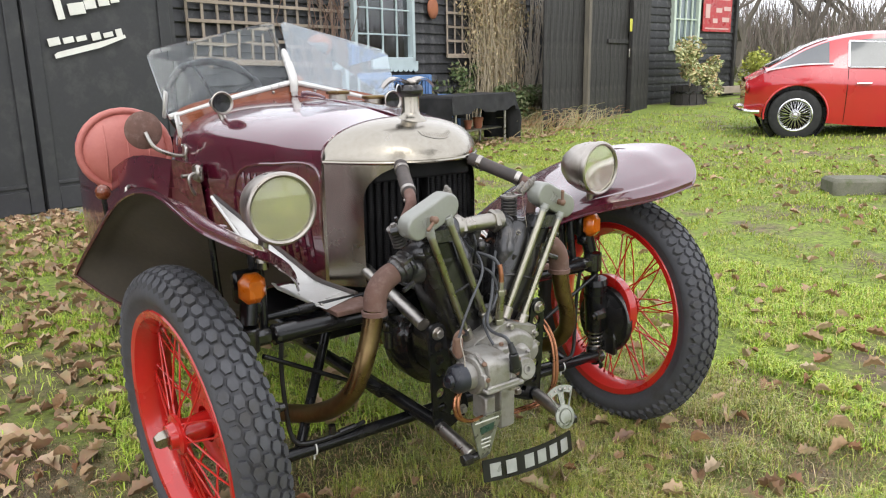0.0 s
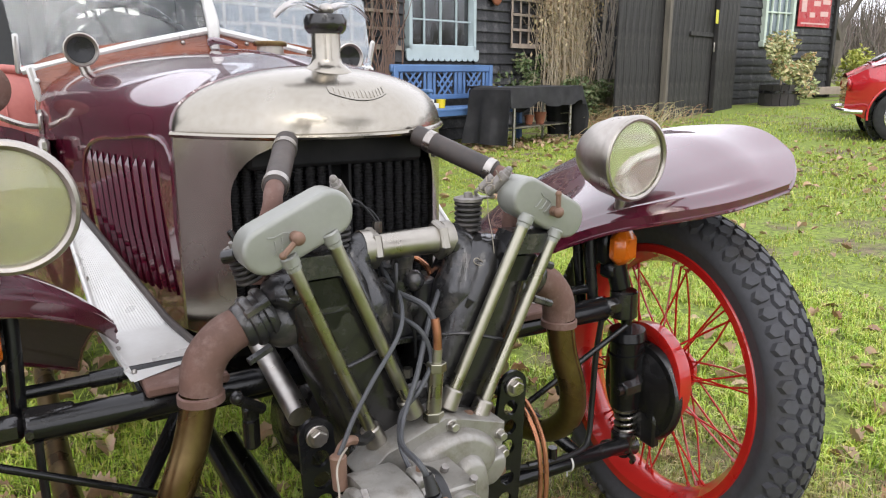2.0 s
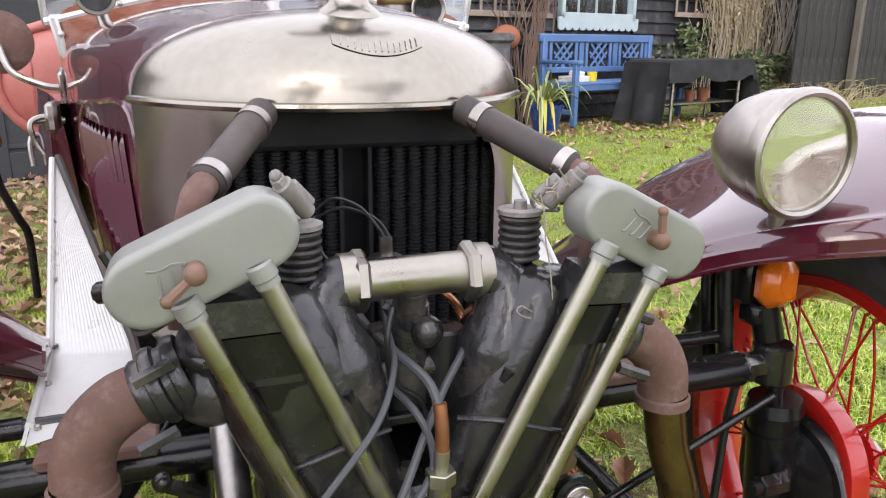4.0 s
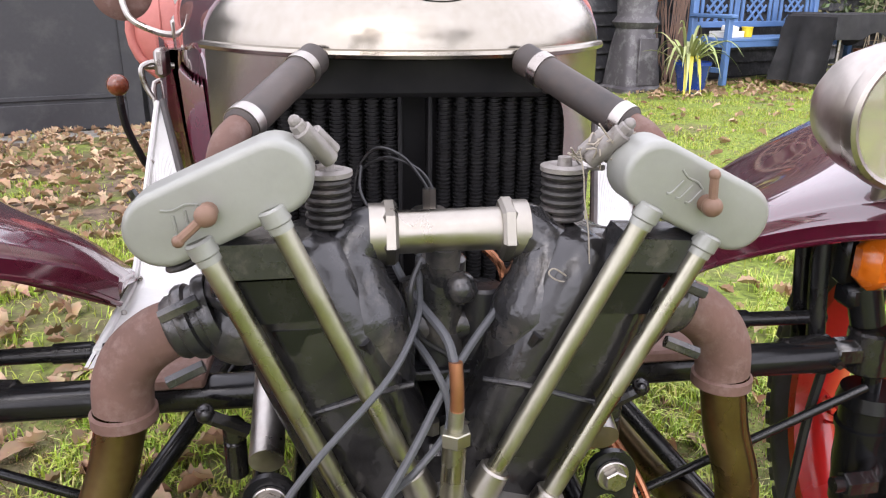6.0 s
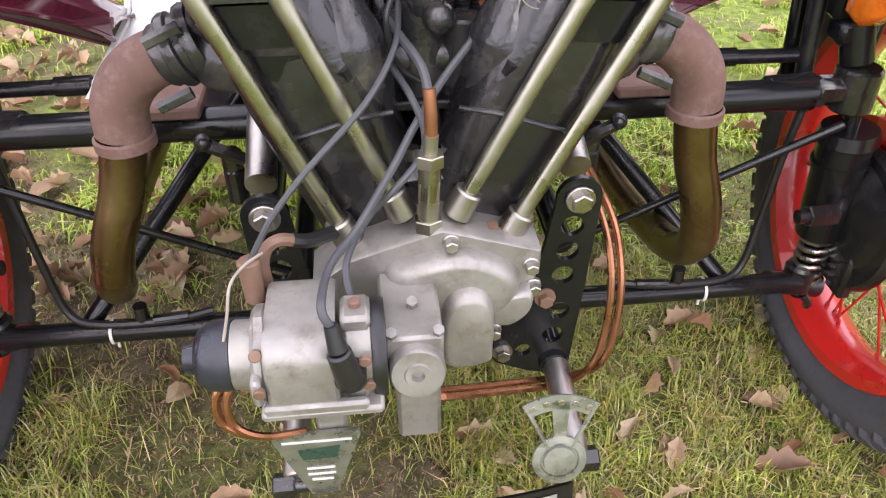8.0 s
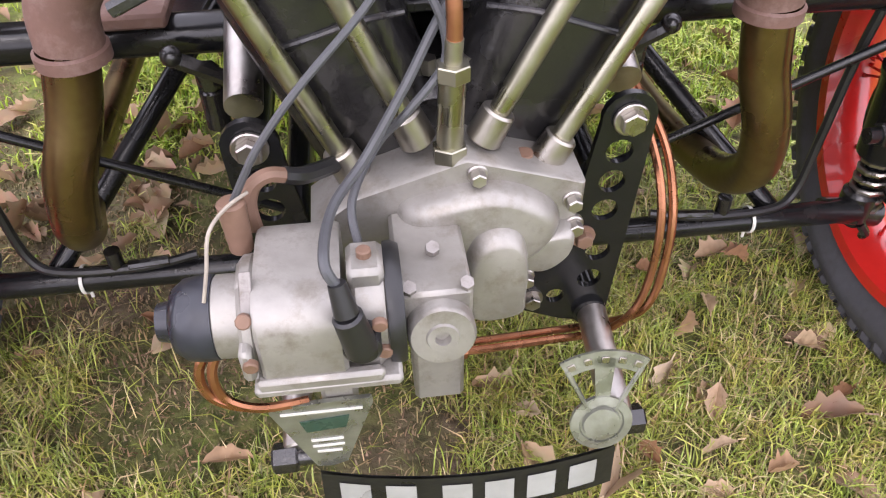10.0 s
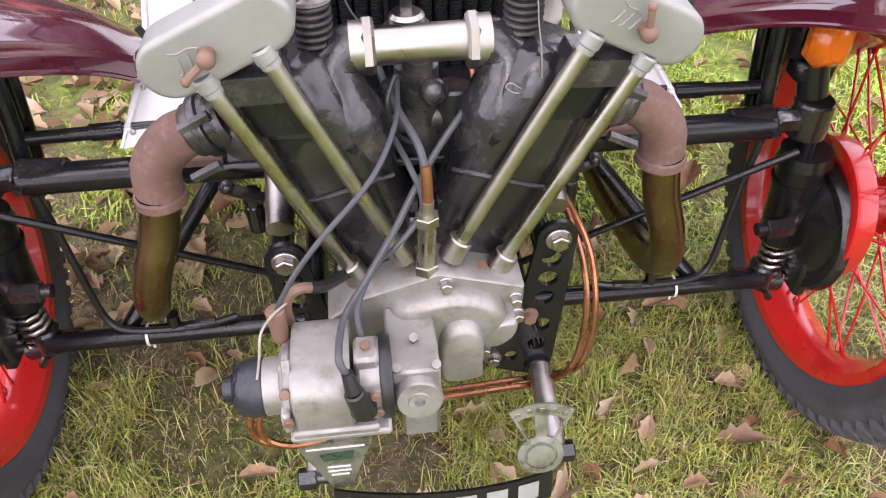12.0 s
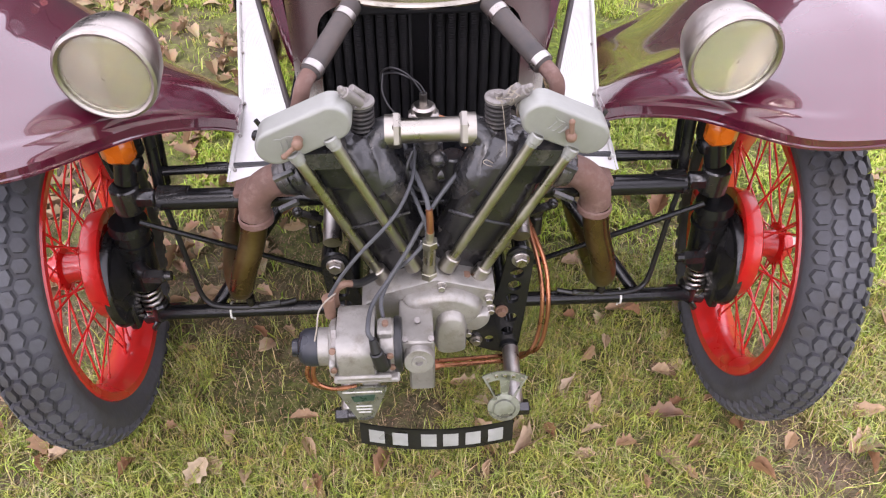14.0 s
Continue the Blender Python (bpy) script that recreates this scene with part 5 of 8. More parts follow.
g = swell([(-0.045, 0.455), (-0.01, 0.474), (0.035, 0.478), (0.07, 0.464), (0.09, 0.44), (0.078, 0.41), (0.04, 0.392), (-0.02, 0.39)], -0.18, 0.024)
part("gear_bulge", g, ALU, cover)
g = swell([(0.006, 0.41), (0.014, 0.44), (0.035, 0.45), (0.055, 0.44), (0.063, 0.41), (0.063, 0.37), (0.058, 0.345), (0.01, 0.345)], -0.176, 0.043)
part("bearing_boss", g, ALU, cover)
g = swell([(0.06, 0.42), (0.1, 0.43), (0.102, 0.405), (0.08, 0.385), (0.058, 0.39)], -0.178, 0.022)
part("cover_rib", g, ALU, cover)
for x, z in ((0.02, 0.486), (0.1, 0.452), (0.088, 0.4), (0.066, 0.368), (0.104, 0.425), (-0.005, 0.4)):
    g = G().cyl((x, -0.178, z), (x, -0.1845, z), 0.0085, n=20, bev=0.001).cyl((x, -0.184, z), (x, -0.194, z), 0.0066, n=6, bev=0.001)
    part("cover_bolt", g, STEEL, cover)
for x, y, z in ((0.063, -0.156, 0.479), (0.045, -0.12, 0.53), (-0.01, -0.11, 0.545), (0.025, -0.11, 0.545)):
    g = G().cyl((x, y, z - 0.008), (x, y, z + 0.005), 0.0075, n=6 if z > 0.5 else 18)
    part("stud", g, BROWNKNOB if z < 0.52 else STEEL, cover)
# breather fitting with its pipe
g = G().cyl((0.0, -0.168, 0.492), (0.0, -0.167, 0.505), 0.0145, n=6, bev=0.001).cyl((0.0, -0.167, 0.503), (0.002, -0.172, 0.57), 0.0105, n=18).cyl((0.002, -0.172, 0.565), (0.002, -0.172, 0.578), 0.0135, n=6, bev=0.001).cyl((0.002, -0.172, 0.576), (0.003, -0.173, 0.597), 0.0068, n=12)
fit_ob = part("oil_union", g, TUBE, car, "tarnished brass oil union with its pipe")
g = G().tube([(0.003, -0.173, 0.593), (0.003, -0.172, 0.616), (0.002, -0.168, 0.638)], 0.006, 10, 4)
part("copper_sleeve", g, COPPER, fit_ob)
g = G().tube([(0.002, -0.168, 0.632), (-0.003, -0.15, 0.651), (-0.018, -0.1, 0.659), (-0.03, -0.05, 0.665), (-0.035, -0.02, 0.67)], 0.0042, 8, 6)
part("sleeve_hose", g, CABLE, fit_ob)

# oil pump tower
g = G().box((-0.0245, -0.228, 0.431), (0.056, 0.094, 0.045), 0.003, pose(0, 0, 0, 1))
pump = part("oil_pump", g, ALU, car, "machined aluminium oil pump tower")
part("pump_body", G().box((-0.0225, -0.213, 0.40), (0.047, 0.06, 0.06), 0.003), ALU, pump)
part("pump_post", G().box((-0.0165, -0.196, 0.315), (0.046, 0.05, 0.125), 0.004), ALU, pump)
g = G().lathe([(0.001, 0.0), (0.0255, 0.0), (0.0255, 0.035), (0.0235, 0.038), (0.0125, 0.038), (0.0115, 0.04), (0.006, 0.04), (0.005, 0.034), (0.001, 0.034)], (-0.0215, -0.256, 0.417), (0, -1, 0.2), 36)
part("pump_cap", g, ALU, pump, "round aluminium pump cap")
for x, y, z in ((-0.043, -0.268, 0.452), (-0.001, -0.268, 0.452), (-0.022, -0.232, 0.456)):
    part("pump_screw", G().cyl((x, y, z - 0.003), (x, y - 0.004, z + 0.006), 0.0055, n=6), DULLCAST, pump)
g = G().cyl((-0.005, -0.172, 0.256), (0.016, -0.168, 0.253), 0.007, n=6)
part("pump_union", g, COPPER, pump)

# magneto
g = G()
mag = [(math.copysign(abs(math.cos(math.radians(a))) ** 0.55, math.cos(math.radians(a))) * 0.055, math.sin(math.radians(a)) ** 0.5 * 0.037) for a in range(0, 181, 9)] + [(-0.055, -0.03), (0.055, -0.03)]
g.prism(mag, (-0.15, -0.258, 0.445), (0, 1, 0), (0, 0, 1), (0.06, 0, 0), 0.003)
magneto = part("magneto", g, ALU, car, "cast alloy magneto with black end cap")
g = G().cyl((-0.162, -0.262, 0.436), (-0.15, -0.262, 0.436), 0.044, n=32, bev=0.003).cyl((-0.183, -0.262, 0.436), (-0.162, -0.262, 0.436), 0.031, n=32, bev=0.002)
g.box((-0.157, -0.262, 0.468), (0.012, 0.03, 0.02), 0.003).box((-0.158, -0.262, 0.436), (0.009, 0.105, 0.03), 0.003)
part("magneto_end", g, ALU, magneto)
g = G().lathe([(0.0315, 0.0), (0.032, 0.01), (0.03, 0.022), (0.024, 0.03), (0.016, 0.033), (0.014, 0.042), (0.001, 0.043)], (-0.182, -0.262, 0.436), (-1, 0, 0), 28)
part("end_cap", g, BAKELITE, magneto, "black plastic end cap")
g = G().cyl((-0.084, -0.26, 0.432), (-0.058, -0.26, 0.432), 0.043, n=32, bev=0.003).box((-0.073, -0.262, 0.47), (0.026, 0.035, 0.028), 0.004).box((-0.074, -0.29, 0.415), (0.022, 0.03, 0.05), 0.005)
part("magneto_housing", g, ALU, magneto)
g = G().lathe([(0.046, 0.0), (0.047, 0.006), (0.044, 0.012), (0.001, 0.014)], (-0.06, -0.26, 0.432), (1, 0, 0), 32)
g.cyl((-0.079, -0.318, 0.45), (-0.0865, -0.318, 0.485), 0.0118, 0.0105, n=18, bev=0.002).cyl((-0.0865, -0.318, 0.486), (-0.0905, -0.312, 0.508), 0.0085, 0.006, n=14).cyl((-0.079, -0.30, 0.45), (-0.079, -0.322, 0.45), 0.0135, n=18, bev=0.003)
part("distributor", g, BLACKCABLE, magneto, "black pick-up and ring")
for p, d in (((-0.066, -0.308, 0.465), (0, -0.006, 0)), ((-0.064, -0.302, 0.43), (0, -0.006, 0)), ((-0.073, -0.262, 0.482), (0, 0, 0.008)), ((-0.155, -0.30, 0.47), (0, -0.006, 0.004)), ((-0.155, -0.312, 0.44), (0, -0.006, 0))):
    part("magneto_screw", G().cyl(p, Vector(p) + Vector(d), 0.0055, n=10, bev=0.001), BROWNKNOB, magneto)
part("maker_strip", G().box((-0.1535, -0.286, 0.478), (0.009, 0.034, 0.003), 0.001, pose(0, 0, 0, 38)), DULLCAST, magneto)
g = G().box((-0.105, -0.265, 0.41), (0.105, 0.105, 0.01), 0.003).box((-0.11, -0.312, 0.416), (0.09, 0.01, 0.012), 0.003).box((-0.105, -0.24, 0.34), (0.03, 0.05, 0.06), 0.004)
part("magneto_platform", g, ALU, car, "aluminium magneto platform")

# plug lead, high-tension leads and cables
def cable(name, pts, r, mat, label=""):
    return part(name, G().tube(pts, r, 8, 7), mat, car, label)


cable("spark_lead", [(-0.0905, -0.312, 0.505), (-0.097, -0.303, 0.52), (-0.091, -0.25, 0.518), (-0.066, -0.205, 0.525), (-0.033, -0.18, 0.567), (-0.008, -0.155, 0.6), (0.02, -0.125, 0.628), (0.055, -0.09, 0.655), (0.075, -0.05, 0.66)], 0.0038, CABLE, "grey high-tension lead")
cable("spark_lead", [(-0.072, -0.25, 0.458), (-0.076, -0.243, 0.475), (-0.078, -0.22, 0.5), (-0.056, -0.18, 0.519), (-0.033, -0.185, 0.548), (-0.006, -0.17, 0.573), (-0.002, -0.16, 0.594), (-0.011, -0.148, 0.619), (-0.023, -0.11, 0.628), (-0.04, -0.05, 0.63)], 0.0034, CABLE, "grey high-tension lead")
cable("throttle_cable", [(-0.163, -0.222, 0.505), (-0.15, -0.218, 0.528), (-0.137, -0.213, 0.548), (-0.107, -0.2, 0.581), (-0.052, -0.17, 0.628), (-0.024, -0.12, 0.655), (-0.017, -0.07, 0.67), (-0.015, -0.05, 0.69)], 0.003, CABLE, "grey control cable")
cable("choke_cable", [(-0.02, -0.10, 0.70), (-0.03, -0.12, 0.68), (-0.02, -0.10, 0.63), (0.01, -0.09, 0.6), (0.02, -0.08, 0.55)], 0.0028, BLACKCABLE)
cable("earth_wire", [(-0.185, -0.275, 0.465), (-0.18, -0.265, 0.485), (-0.176, -0.25, 0.505), (-0.165, -0.235, 0.513), (-0.15, -0.22, 0.515)], 0.0014, STRING, "white wire")
cable("oil_hose", [(-0.154, -0.2, 0.465), (-0.155, -0.2, 0.488), (-0.149, -0.198, 0.504), (-0.137, -0.195, 0.51), (-0.124, -0.19, 0.504)], 0.0062, BROWNKNOB, "copper elbow")
cable("elbow_hose", [(-0.127, -0.191, 0.506), (-0.112, -0.182, 0.498), (-0.085, -0.15, 0.485)], 0.007, BLACKCABLE)
g = G().cyl((-0.163, -0.222, 0.51), (-0.162, -0.224, 0.465), 0.0105, 0.009, n=14, bev=0.002)
part("brown_terminal", g, BROWNKNOB, car, "brown lead terminal")
for dx, dy in ((0.0, 0.0), (0.011, 0.012)):
    cable("oil_pipe", [(-0.002, -0.175 + dy, 0.262), (0.025, -0.165 + dy, 0.25), (0.10, -0.15 + dy, 0.236), (0.165 + dx, -0.145 + dy, 0.236), (0.192 + dx, -0.155, 0.28), (0.202 + dx, -0.15, 0.345), (0.203 + dx, -0.13, 0.405), (0.196 + dx, -0.085, 0.45), (0.175, 0.0, 0.50)], 0.0042, COPPER, "bent copper oil pipe")
for k in range(2):
    cable("oil_pipe", [(-0.15 + 0.012 * k, -0.24, 0.41), (-0.185 + 0.008 * k, -0.255, 0.407), (-0.207 + 0.01 * k, -0.265, 0.385), (-0.203 + 0.008 * k, -0.27, 0.352), (-0.17, -0.27, 0.333), (-0.13, -0.265, 0.33)], 0.0042, COPPER, "bent copper oil pipe")

# drilled engine plates, cross bolts and front chassis tubes
for s in (1, -1):
    eye = Vector((s * 0.157, -0.135, 0.495))
    edge = [(0.157 + 0.024 * math.cos(math.radians(a)), 0.495 + 0.024 * math.sin(math.radians(a))) for a in range(-10, 191, 20)]
    edge += [(0.126, 0.44), (0.117, 0.395), (0.073, 0.315), (0.068, 0.29), (0.08, 0.27), (0.12, 0.252), (0.15, 0.245), (0.168, 0.258), (0.174, 0.36)]
    holes = [((0.153, 0.461), 0.0125), ((0.151, 0.429), 0.0125), ((0.149, 0.396), 0.0125), ((0.149, 0.345), 0.0125), ((0.145, 0.308), 0.0125), ((0.112, 0.287), 0.0095)]
    loops = [[Vector((x, z, 0)) for x, z in edge]] + [[Vector((c[0] + r * math.cos(k * math.tau / 18), c[1] + r * math.sin(k * math.tau / 18), 0)) for k in range(18)] for c, r in holes]
    flat = [p for lp in loops for p in lp]
    g, n0 = G(), len(flat)
    vs = [(s * p.x, -0.135, p.y) for p in flat] + [(s * p.x, -0.128, p.y) for p in flat]
    fs = [tuple(t) for t in tessellate_polygon(loops)]
    fs += [tuple(i + n0 for i in t) for t in fs]
    k0 = 0
    for lp in loops:
        n = len(lp)
        fs += [(k0 + i, k0 + (i + 1) % n, n0 + k0 + (i + 1) % n, n0 + k0 + i) for i in range(n)]
        k0 += n
    plate = part("engine_plate", g.add(vs, fs), BLACK, car, "black engine plate drilled with lightening holes")
    g = G().cyl(eye, eye + Vector((0, -0.005, 0)), 0.0155, n=20, bev=0.001).cyl(eye + Vector((0, -0.004, 0)), eye + Vector((0, -0.014, 0)), 0.0112, n=6, bev=0.0015)
    part("eye_bolt", g, STEEL, plate, "bright hexagon bolt")
    for q in (Vector((s * 0.131, -0.135, 0.367)), Vector((s * 0.087, -0.135, 0.288))):
        g = G().cyl(q, q + Vector((0, -0.003, 0)), 0.012, n=18).cyl(q, q + Vector((0, -0.012, 0)), 0.0085, n=6, bev=0.001)
        part("plate_bolt", g, BROWNKNOB if q.z > 0.3 else STEEL, plate)
    g = G().cyl((s * 0.163, -0.09, 0.505), (s * 0.168, 0.2, 0.60), 0.0165, n=18)
    part("engine_bearer", g, STEEL, car, "dull steel engine bearer")
    # tube running forward to the number plate
    g = G().cyl((s * 0.152, 0.35, 0.27), (s * 0.15, -0.14, 0.262), 0.0175, n=18)
    part("lower_chassis_tube", g, BLACK, car)
    g = G().cyl((s * 0.153, -0.13, 0.262), (s * 0.15, -0.25, 0.236), 0.0155, n=18, bev=0.002)
    part("front_tube", g, STEEL, car, "dull steel front tube")
    g = G().cyl((s * 0.152, -0.252, 0.23), (s * 0.176, -0.252, 0.23), 0.014, n=6, bev=0.002).cyl((s * 0.125, -0.252, 0.23), (s * 0.155, -0.252, 0.23), 0.009, n=12)
    part("tube_bolt", g, GRIME, car)
    # petrol tap lumps under the axle tube
    g = G().box((s * 0.205, 0.0, 0.485), (0.022, 0.022, 0.03), 0.006).cyl((s * 0.205, 0.0, 0.475), (s * 0.205, 0.0, 0.43), 0.012, n=14, bev=0.003).cyl((s * 0.19, -0.01, 0.49), (s * 0.225, -0.02, 0.515), 0.008, n=8).ball((s * 0.228, -0.022, 0.52), 0.01, 10, 6)
    part("drain_tap", g, GRIME, car, "dirty brass drain tap")

# club badges (plain shapes) and number plate
DARKENAMEL = mk("dark_green_enamel", (0.03, 0.07, 0.05), rough=0.3, scale=20)
ty = (0, 0.08, -1)
g = G().prism([(-0.042, 0.0), (0.042, -0.002), (0.043, 0.005), (0.014, 0.1), (0.0, 0.106), (-0.014, 0.104), (-0.043, 0.008)], (-0.121, -0.271, 0.331), (1, 0, 0), ty, (0, 0.004, 0.0003), 0.0)
badge = part("triangular_badge", g, PEWTER, car, "triangular pale metal badge with a dark centre")
g = G().prism([(-0.02, 0.024), (0.022, 0.02), (0.018, 0.038), (-0.016, 0.041)], (-0.121, -0.2712, 0.331), (1, 0, 0), ty, (0, -0.001, 0), 0.0)
part("badge_centre", g, DARKENAMEL, badge)
for k, (w, d) in enumerate(((0.034, 0.009), (0.014, 0.055), (0.014, 0.065), (0.011, 0.075))):
    g = G().prism([(-w, d), (w, d), (w, d + 0.003), (-w, d + 0.003)], (-0.121, -0.2712, 0.331), (1, 0, 0), ty, (0, -0.001, 0), 0.0)
    part("badge_bar", g, WHITE, badge)


def arc(r, a0, a1, st):
    return [(r * math.cos(math.radians(a)), r * math.sin(math.radians(a))) for a in range(a0, a1, st)]


m = pose(0.127, -0.268, 0.254, -18, 0, -3)
fr = G().prism(arc(0.077, 58, 123, 4) + arc(0.06, 122, 57, -4), (0, 0, 0), (1, 0, 0), (0, 0, 1), (0, 0.003, 0)).moved(m)
sb = part("fan_badge", fr, PEWTER, car, "fan-shaped pewter badge with a round boss")
fr = G().prism(arc(0.07, 82, 99, 8) + arc(0.016, 110, 69, -20), (0, 0, 0.0), (1, 0, 0), (0, 0, 1), (0, 0.003, 0)).tube([(-0.012, 0, 0.014), (-0.034, 0, 0.058)], 0.0025, 6, 1).tube([(0.012, 0, 0.014), (0.034, 0, 0.058)], 0.0025, 6, 1)
part("fan_rib", fr.moved(m), PEWTER, sb)
fr = G().lathe([(0.001, 0.0), (0.029, 0.0), (0.029, 0.004), (0.021, 0.005), (0.02, 0.003), (0.018, 0.003), (0.017, 0.007), (0.006, 0.008), (0.001, 0.008)], (0, 0.003, 0.0), (0, -1, 0), 32)
part("fan_boss", fr.moved(m), PEWTER, sb)
for k in range(5):
    a = math.radians(64 + 13 * k)
    part("fan_mark", G().box((0.0685 * math.cos(a), -0.0008, 0.0685 * math.sin(a)), (0.007, 0.002, 0.006), 0.0005, pose(0, 0, 0, 0, 90 - math.degrees(a), 0)).moved(m), LAMPNICKEL, sb)
PLATEGREY = mk("pale_grey_characters", (0.42, 0.43, 0.41), (0.33, 0.34, 0.32), rough=0.4, metal=0.3, scale=30, bump=0.05)
PLATEBLACK = mk("black_number_plate", (0.012, 0.012, 0.012), rough=0.35, scale=12)


def plate_point(x, z, off=0.0):
    return Vector((x + 0.007, -0.288 + 0.9 * x * x - off + (z - 0.2) * 0.15, z - 0.04 * x))


g = G().grid(lambda u, v: plate_point(-0.14 + 0.28 * u, 0.166 + 0.051 * v), 20, 3).grid(lambda u, v: plate_point(-0.14 + 0.28 * u, 0.166 + 0.051 * v, -0.003), 20, 3)
nplate = part("number_plate", g, PLATEBLACK, car, "curved black number plate with pale bars")
for x in (-0.11, -0.068, -0.016, 0.024, 0.065, 0.107):
    g = G().grid(lambda u, v: plate_point(x + (u - 0.5) * 0.028, 0.176 + 0.032 * v, 0.0012), 4, 3)
    part("plate_bar", g, PLATEGREY, nplate)


# ---- buildings ----
def slab(name, m, c, s, mat, label, bev=0.0):
    ob = part(name, G().box(c, s, bev), mat, None, label, kind="structure")
    ob.matrix_basis = m
    return ob


MA, LA = WALL_A
MB, LB = WALL_B
MD, LD = WALL_D
MW, LW = WALL_W

# garage front: framed black leaves
wall_west = slab("wall_west", MA, (LA / 2, 0.12, 1.4), (LA, 0.1, 3.6), DOORPAINT, "black garage front with painted white marks")
for k in range(6):
    x0 = LA - 0.06 - 1.33 * (k + 1)
    leaf = part("door_leaf", G().box((x0 + 0.655, 0.05, 1.2), (1.3, 0.036, 2.36), 0.004), DOORPAINT, wall_west)
    for c, s in (((x0 + 0.06, 0.022, 1.2), (0.11, 0.02, 2.36)), ((x0 + 1.25, 0.022, 1.2), (0.11, 0.02, 2.36)), ((x0 + 0.655, 0.022, 0.11), (1.08, 0.02, 0.18)), ((x0 + 0.655, 0.022, 2.3), (1.08, 0.02, 0.15)), ((x0 + 0.655, 0.023, 0.24), (1.08, 0.012, 0.03))):
        part("door_rail", G().box(c, s, 0.004), DOORPAINT, leaf)
part("door_sill", G().box((LA / 2, -0.08, -0.02), (LA, 0.3, 0.06), 0.01), mk("concrete", (0.3, 0.29, 0.26), (0.2, 0.19, 0.17), rough=0.9, scale=5, bump=0.3), wall_west, "worn concrete sill")
# painted marks, as plain bars and a swash
for k, (x, z, w, h) in enumerate(((7.56, 1.30, 0.1, 0.06), (7.68, 1.315, 0.09, 0.045), (7.79, 1.33, 0.09, 0.04), (7.92, 1.35, 0.08, 0.06), (8.03, 1.365, 0.09, 0.04), (8.13, 1.385, 0.06, 0.06))):
    part("painted_bar", G().box((x - 0.16, 0.003, z + 0.04), (w, 0.004, h), 0.001, pose(0, 0, 0, 0, -12)), WHITE, wall_west)
part("painted_swash", G().prism([(7.55, 1.2), (7.58, 1.22), (8.0, 1.32), (8.18, 1.37), (8.19, 1.345), (7.95, 1.26), (7.56, 1.17)], (-0.16, 0.005, 0.04), (1, 0, 0), (0, 0, 1), (0, -0.003, 0)), WHITE, wall_west)
for k, (x, z, w, h) in enumerate(((7.63, 1.57, 0.06, 0.2), (7.78, 1.56, 0.14, 0.09), (7.9, 1.6, 0.1, 0.07), (8.02, 1.63, 0.1, 0.07), (8.12, 1.66, 0.08, 0.07))):
    part("painted_bar", G().box((x - 0.16, 0.003, z + 0.04), (w, 0.004, h), 0.001, pose(0, 0, 0, 0, -10)), WHITE, wall_west)

# shed wall with an opening for the window
WX0, WX1, WZ0, WZ1 = 3.71, 4.91, 1.22, 2.52
g = G()
for c, s in (((WX0 / 2, 0.09, 1.3), (WX0, 0.1, 3.4)), (((WX1 + LB) / 2, 0.09, 1.3), (LB - WX1, 0.1, 3.4)), (((WX0 + WX1) / 2, 0.09, (WZ0 - 0.4) / 2), (WX1 - WX0, 0.1, WZ0 + 0.4)), (((WX0 + WX1) / 2, 0.09, (WZ1 + 3.0) / 2), (WX1 - WX0, 0.1, 3.0 - WZ1))):
    g.box(c, s)
wall_north = part("wall_north", g, BOARD, None, "black weatherboarded shed wall", kind="structure")
wall_north.matrix_basis = MB
BX = []
z = -0.2
while z < 3.0:
    spans = [(0, LB)] if z + 0.15 < WZ0 - 0.06 or z > WZ1 else [(0, WX0 - 0.05), (WX1 + 0.05, LB)]
    for a, b in spans:
        n = max(1, round((b - a) / 2.7))
        for i in range(n):
            BX.append((a + (b - a) * i / n, a + (b - a) * (i + 1) / n, z))
    z += 0.137

window_1 = thing("window_1", MB, "pale blue multi-paned window with a scalloped sill board", "window", kind="structure")
g = G()
for c, s in (((WX0 - 0.0, 0.0, (WZ0 + WZ1) / 2), (0.06, 0.1, WZ1 - WZ0 + 0.12)), ((WX1, 0.0, (WZ0 + WZ1) / 2), (0.06, 0.1, WZ1 - WZ0 + 0.12)), (((WX0 + WX1) / 2, 0.0, WZ0), (WX1 - WX0 + 0.06, 0.1, 0.06)), (((WX0 + WX1) / 2, 0.0, WZ1), (WX1 - WX0 + 0.06, 0.1, 0.06))):
    g.box(c, s, 0.006)
part("window_frame", g, PALEBLUE, window_1)
for k in range(1, 4):
    part("glazing_bar", G().box((WX0 + (WX1 - WX0) * k / 4, 0.02, (WZ0 + WZ1) / 2), (0.02, 0.03, WZ1 - WZ0), 0.004), PALEBLUE, window_1)
    part("glazing_bar", G().box(((WX0 + WX1) / 2, 0.021, WZ0 + 0.325 * k), (WX1 - WX0, 0.028, 0.02), 0.004), PALEBLUE, window_1)
for i in range(4):
    for j in range(4):
        o = part("pane", G().box((WX0 + 0.3 * (i + 0.5), 0.03, WZ0 + 0.325 * (j + 0.5)), (0.28, 0.004, 0.305)), GLASS, window_1)
        o.visible_shadow = False
sc = [(WX0 - 0.08, 0.0), (WX1 + 0.08, 0.0)]
n = 12
for k in range(n):
    x1 = WX1 + 0.08 - (WX1 - WX0 + 0.16) * k / n
    wdt = (WX1 - WX0 + 0.16) / n
    for q in range(5):
        a = math.pi * q / 4
        sc.append((x1 - wdt / 2 + wdt / 2 * math.cos(a), -0.11 - 0.035 * math.sin(a)))
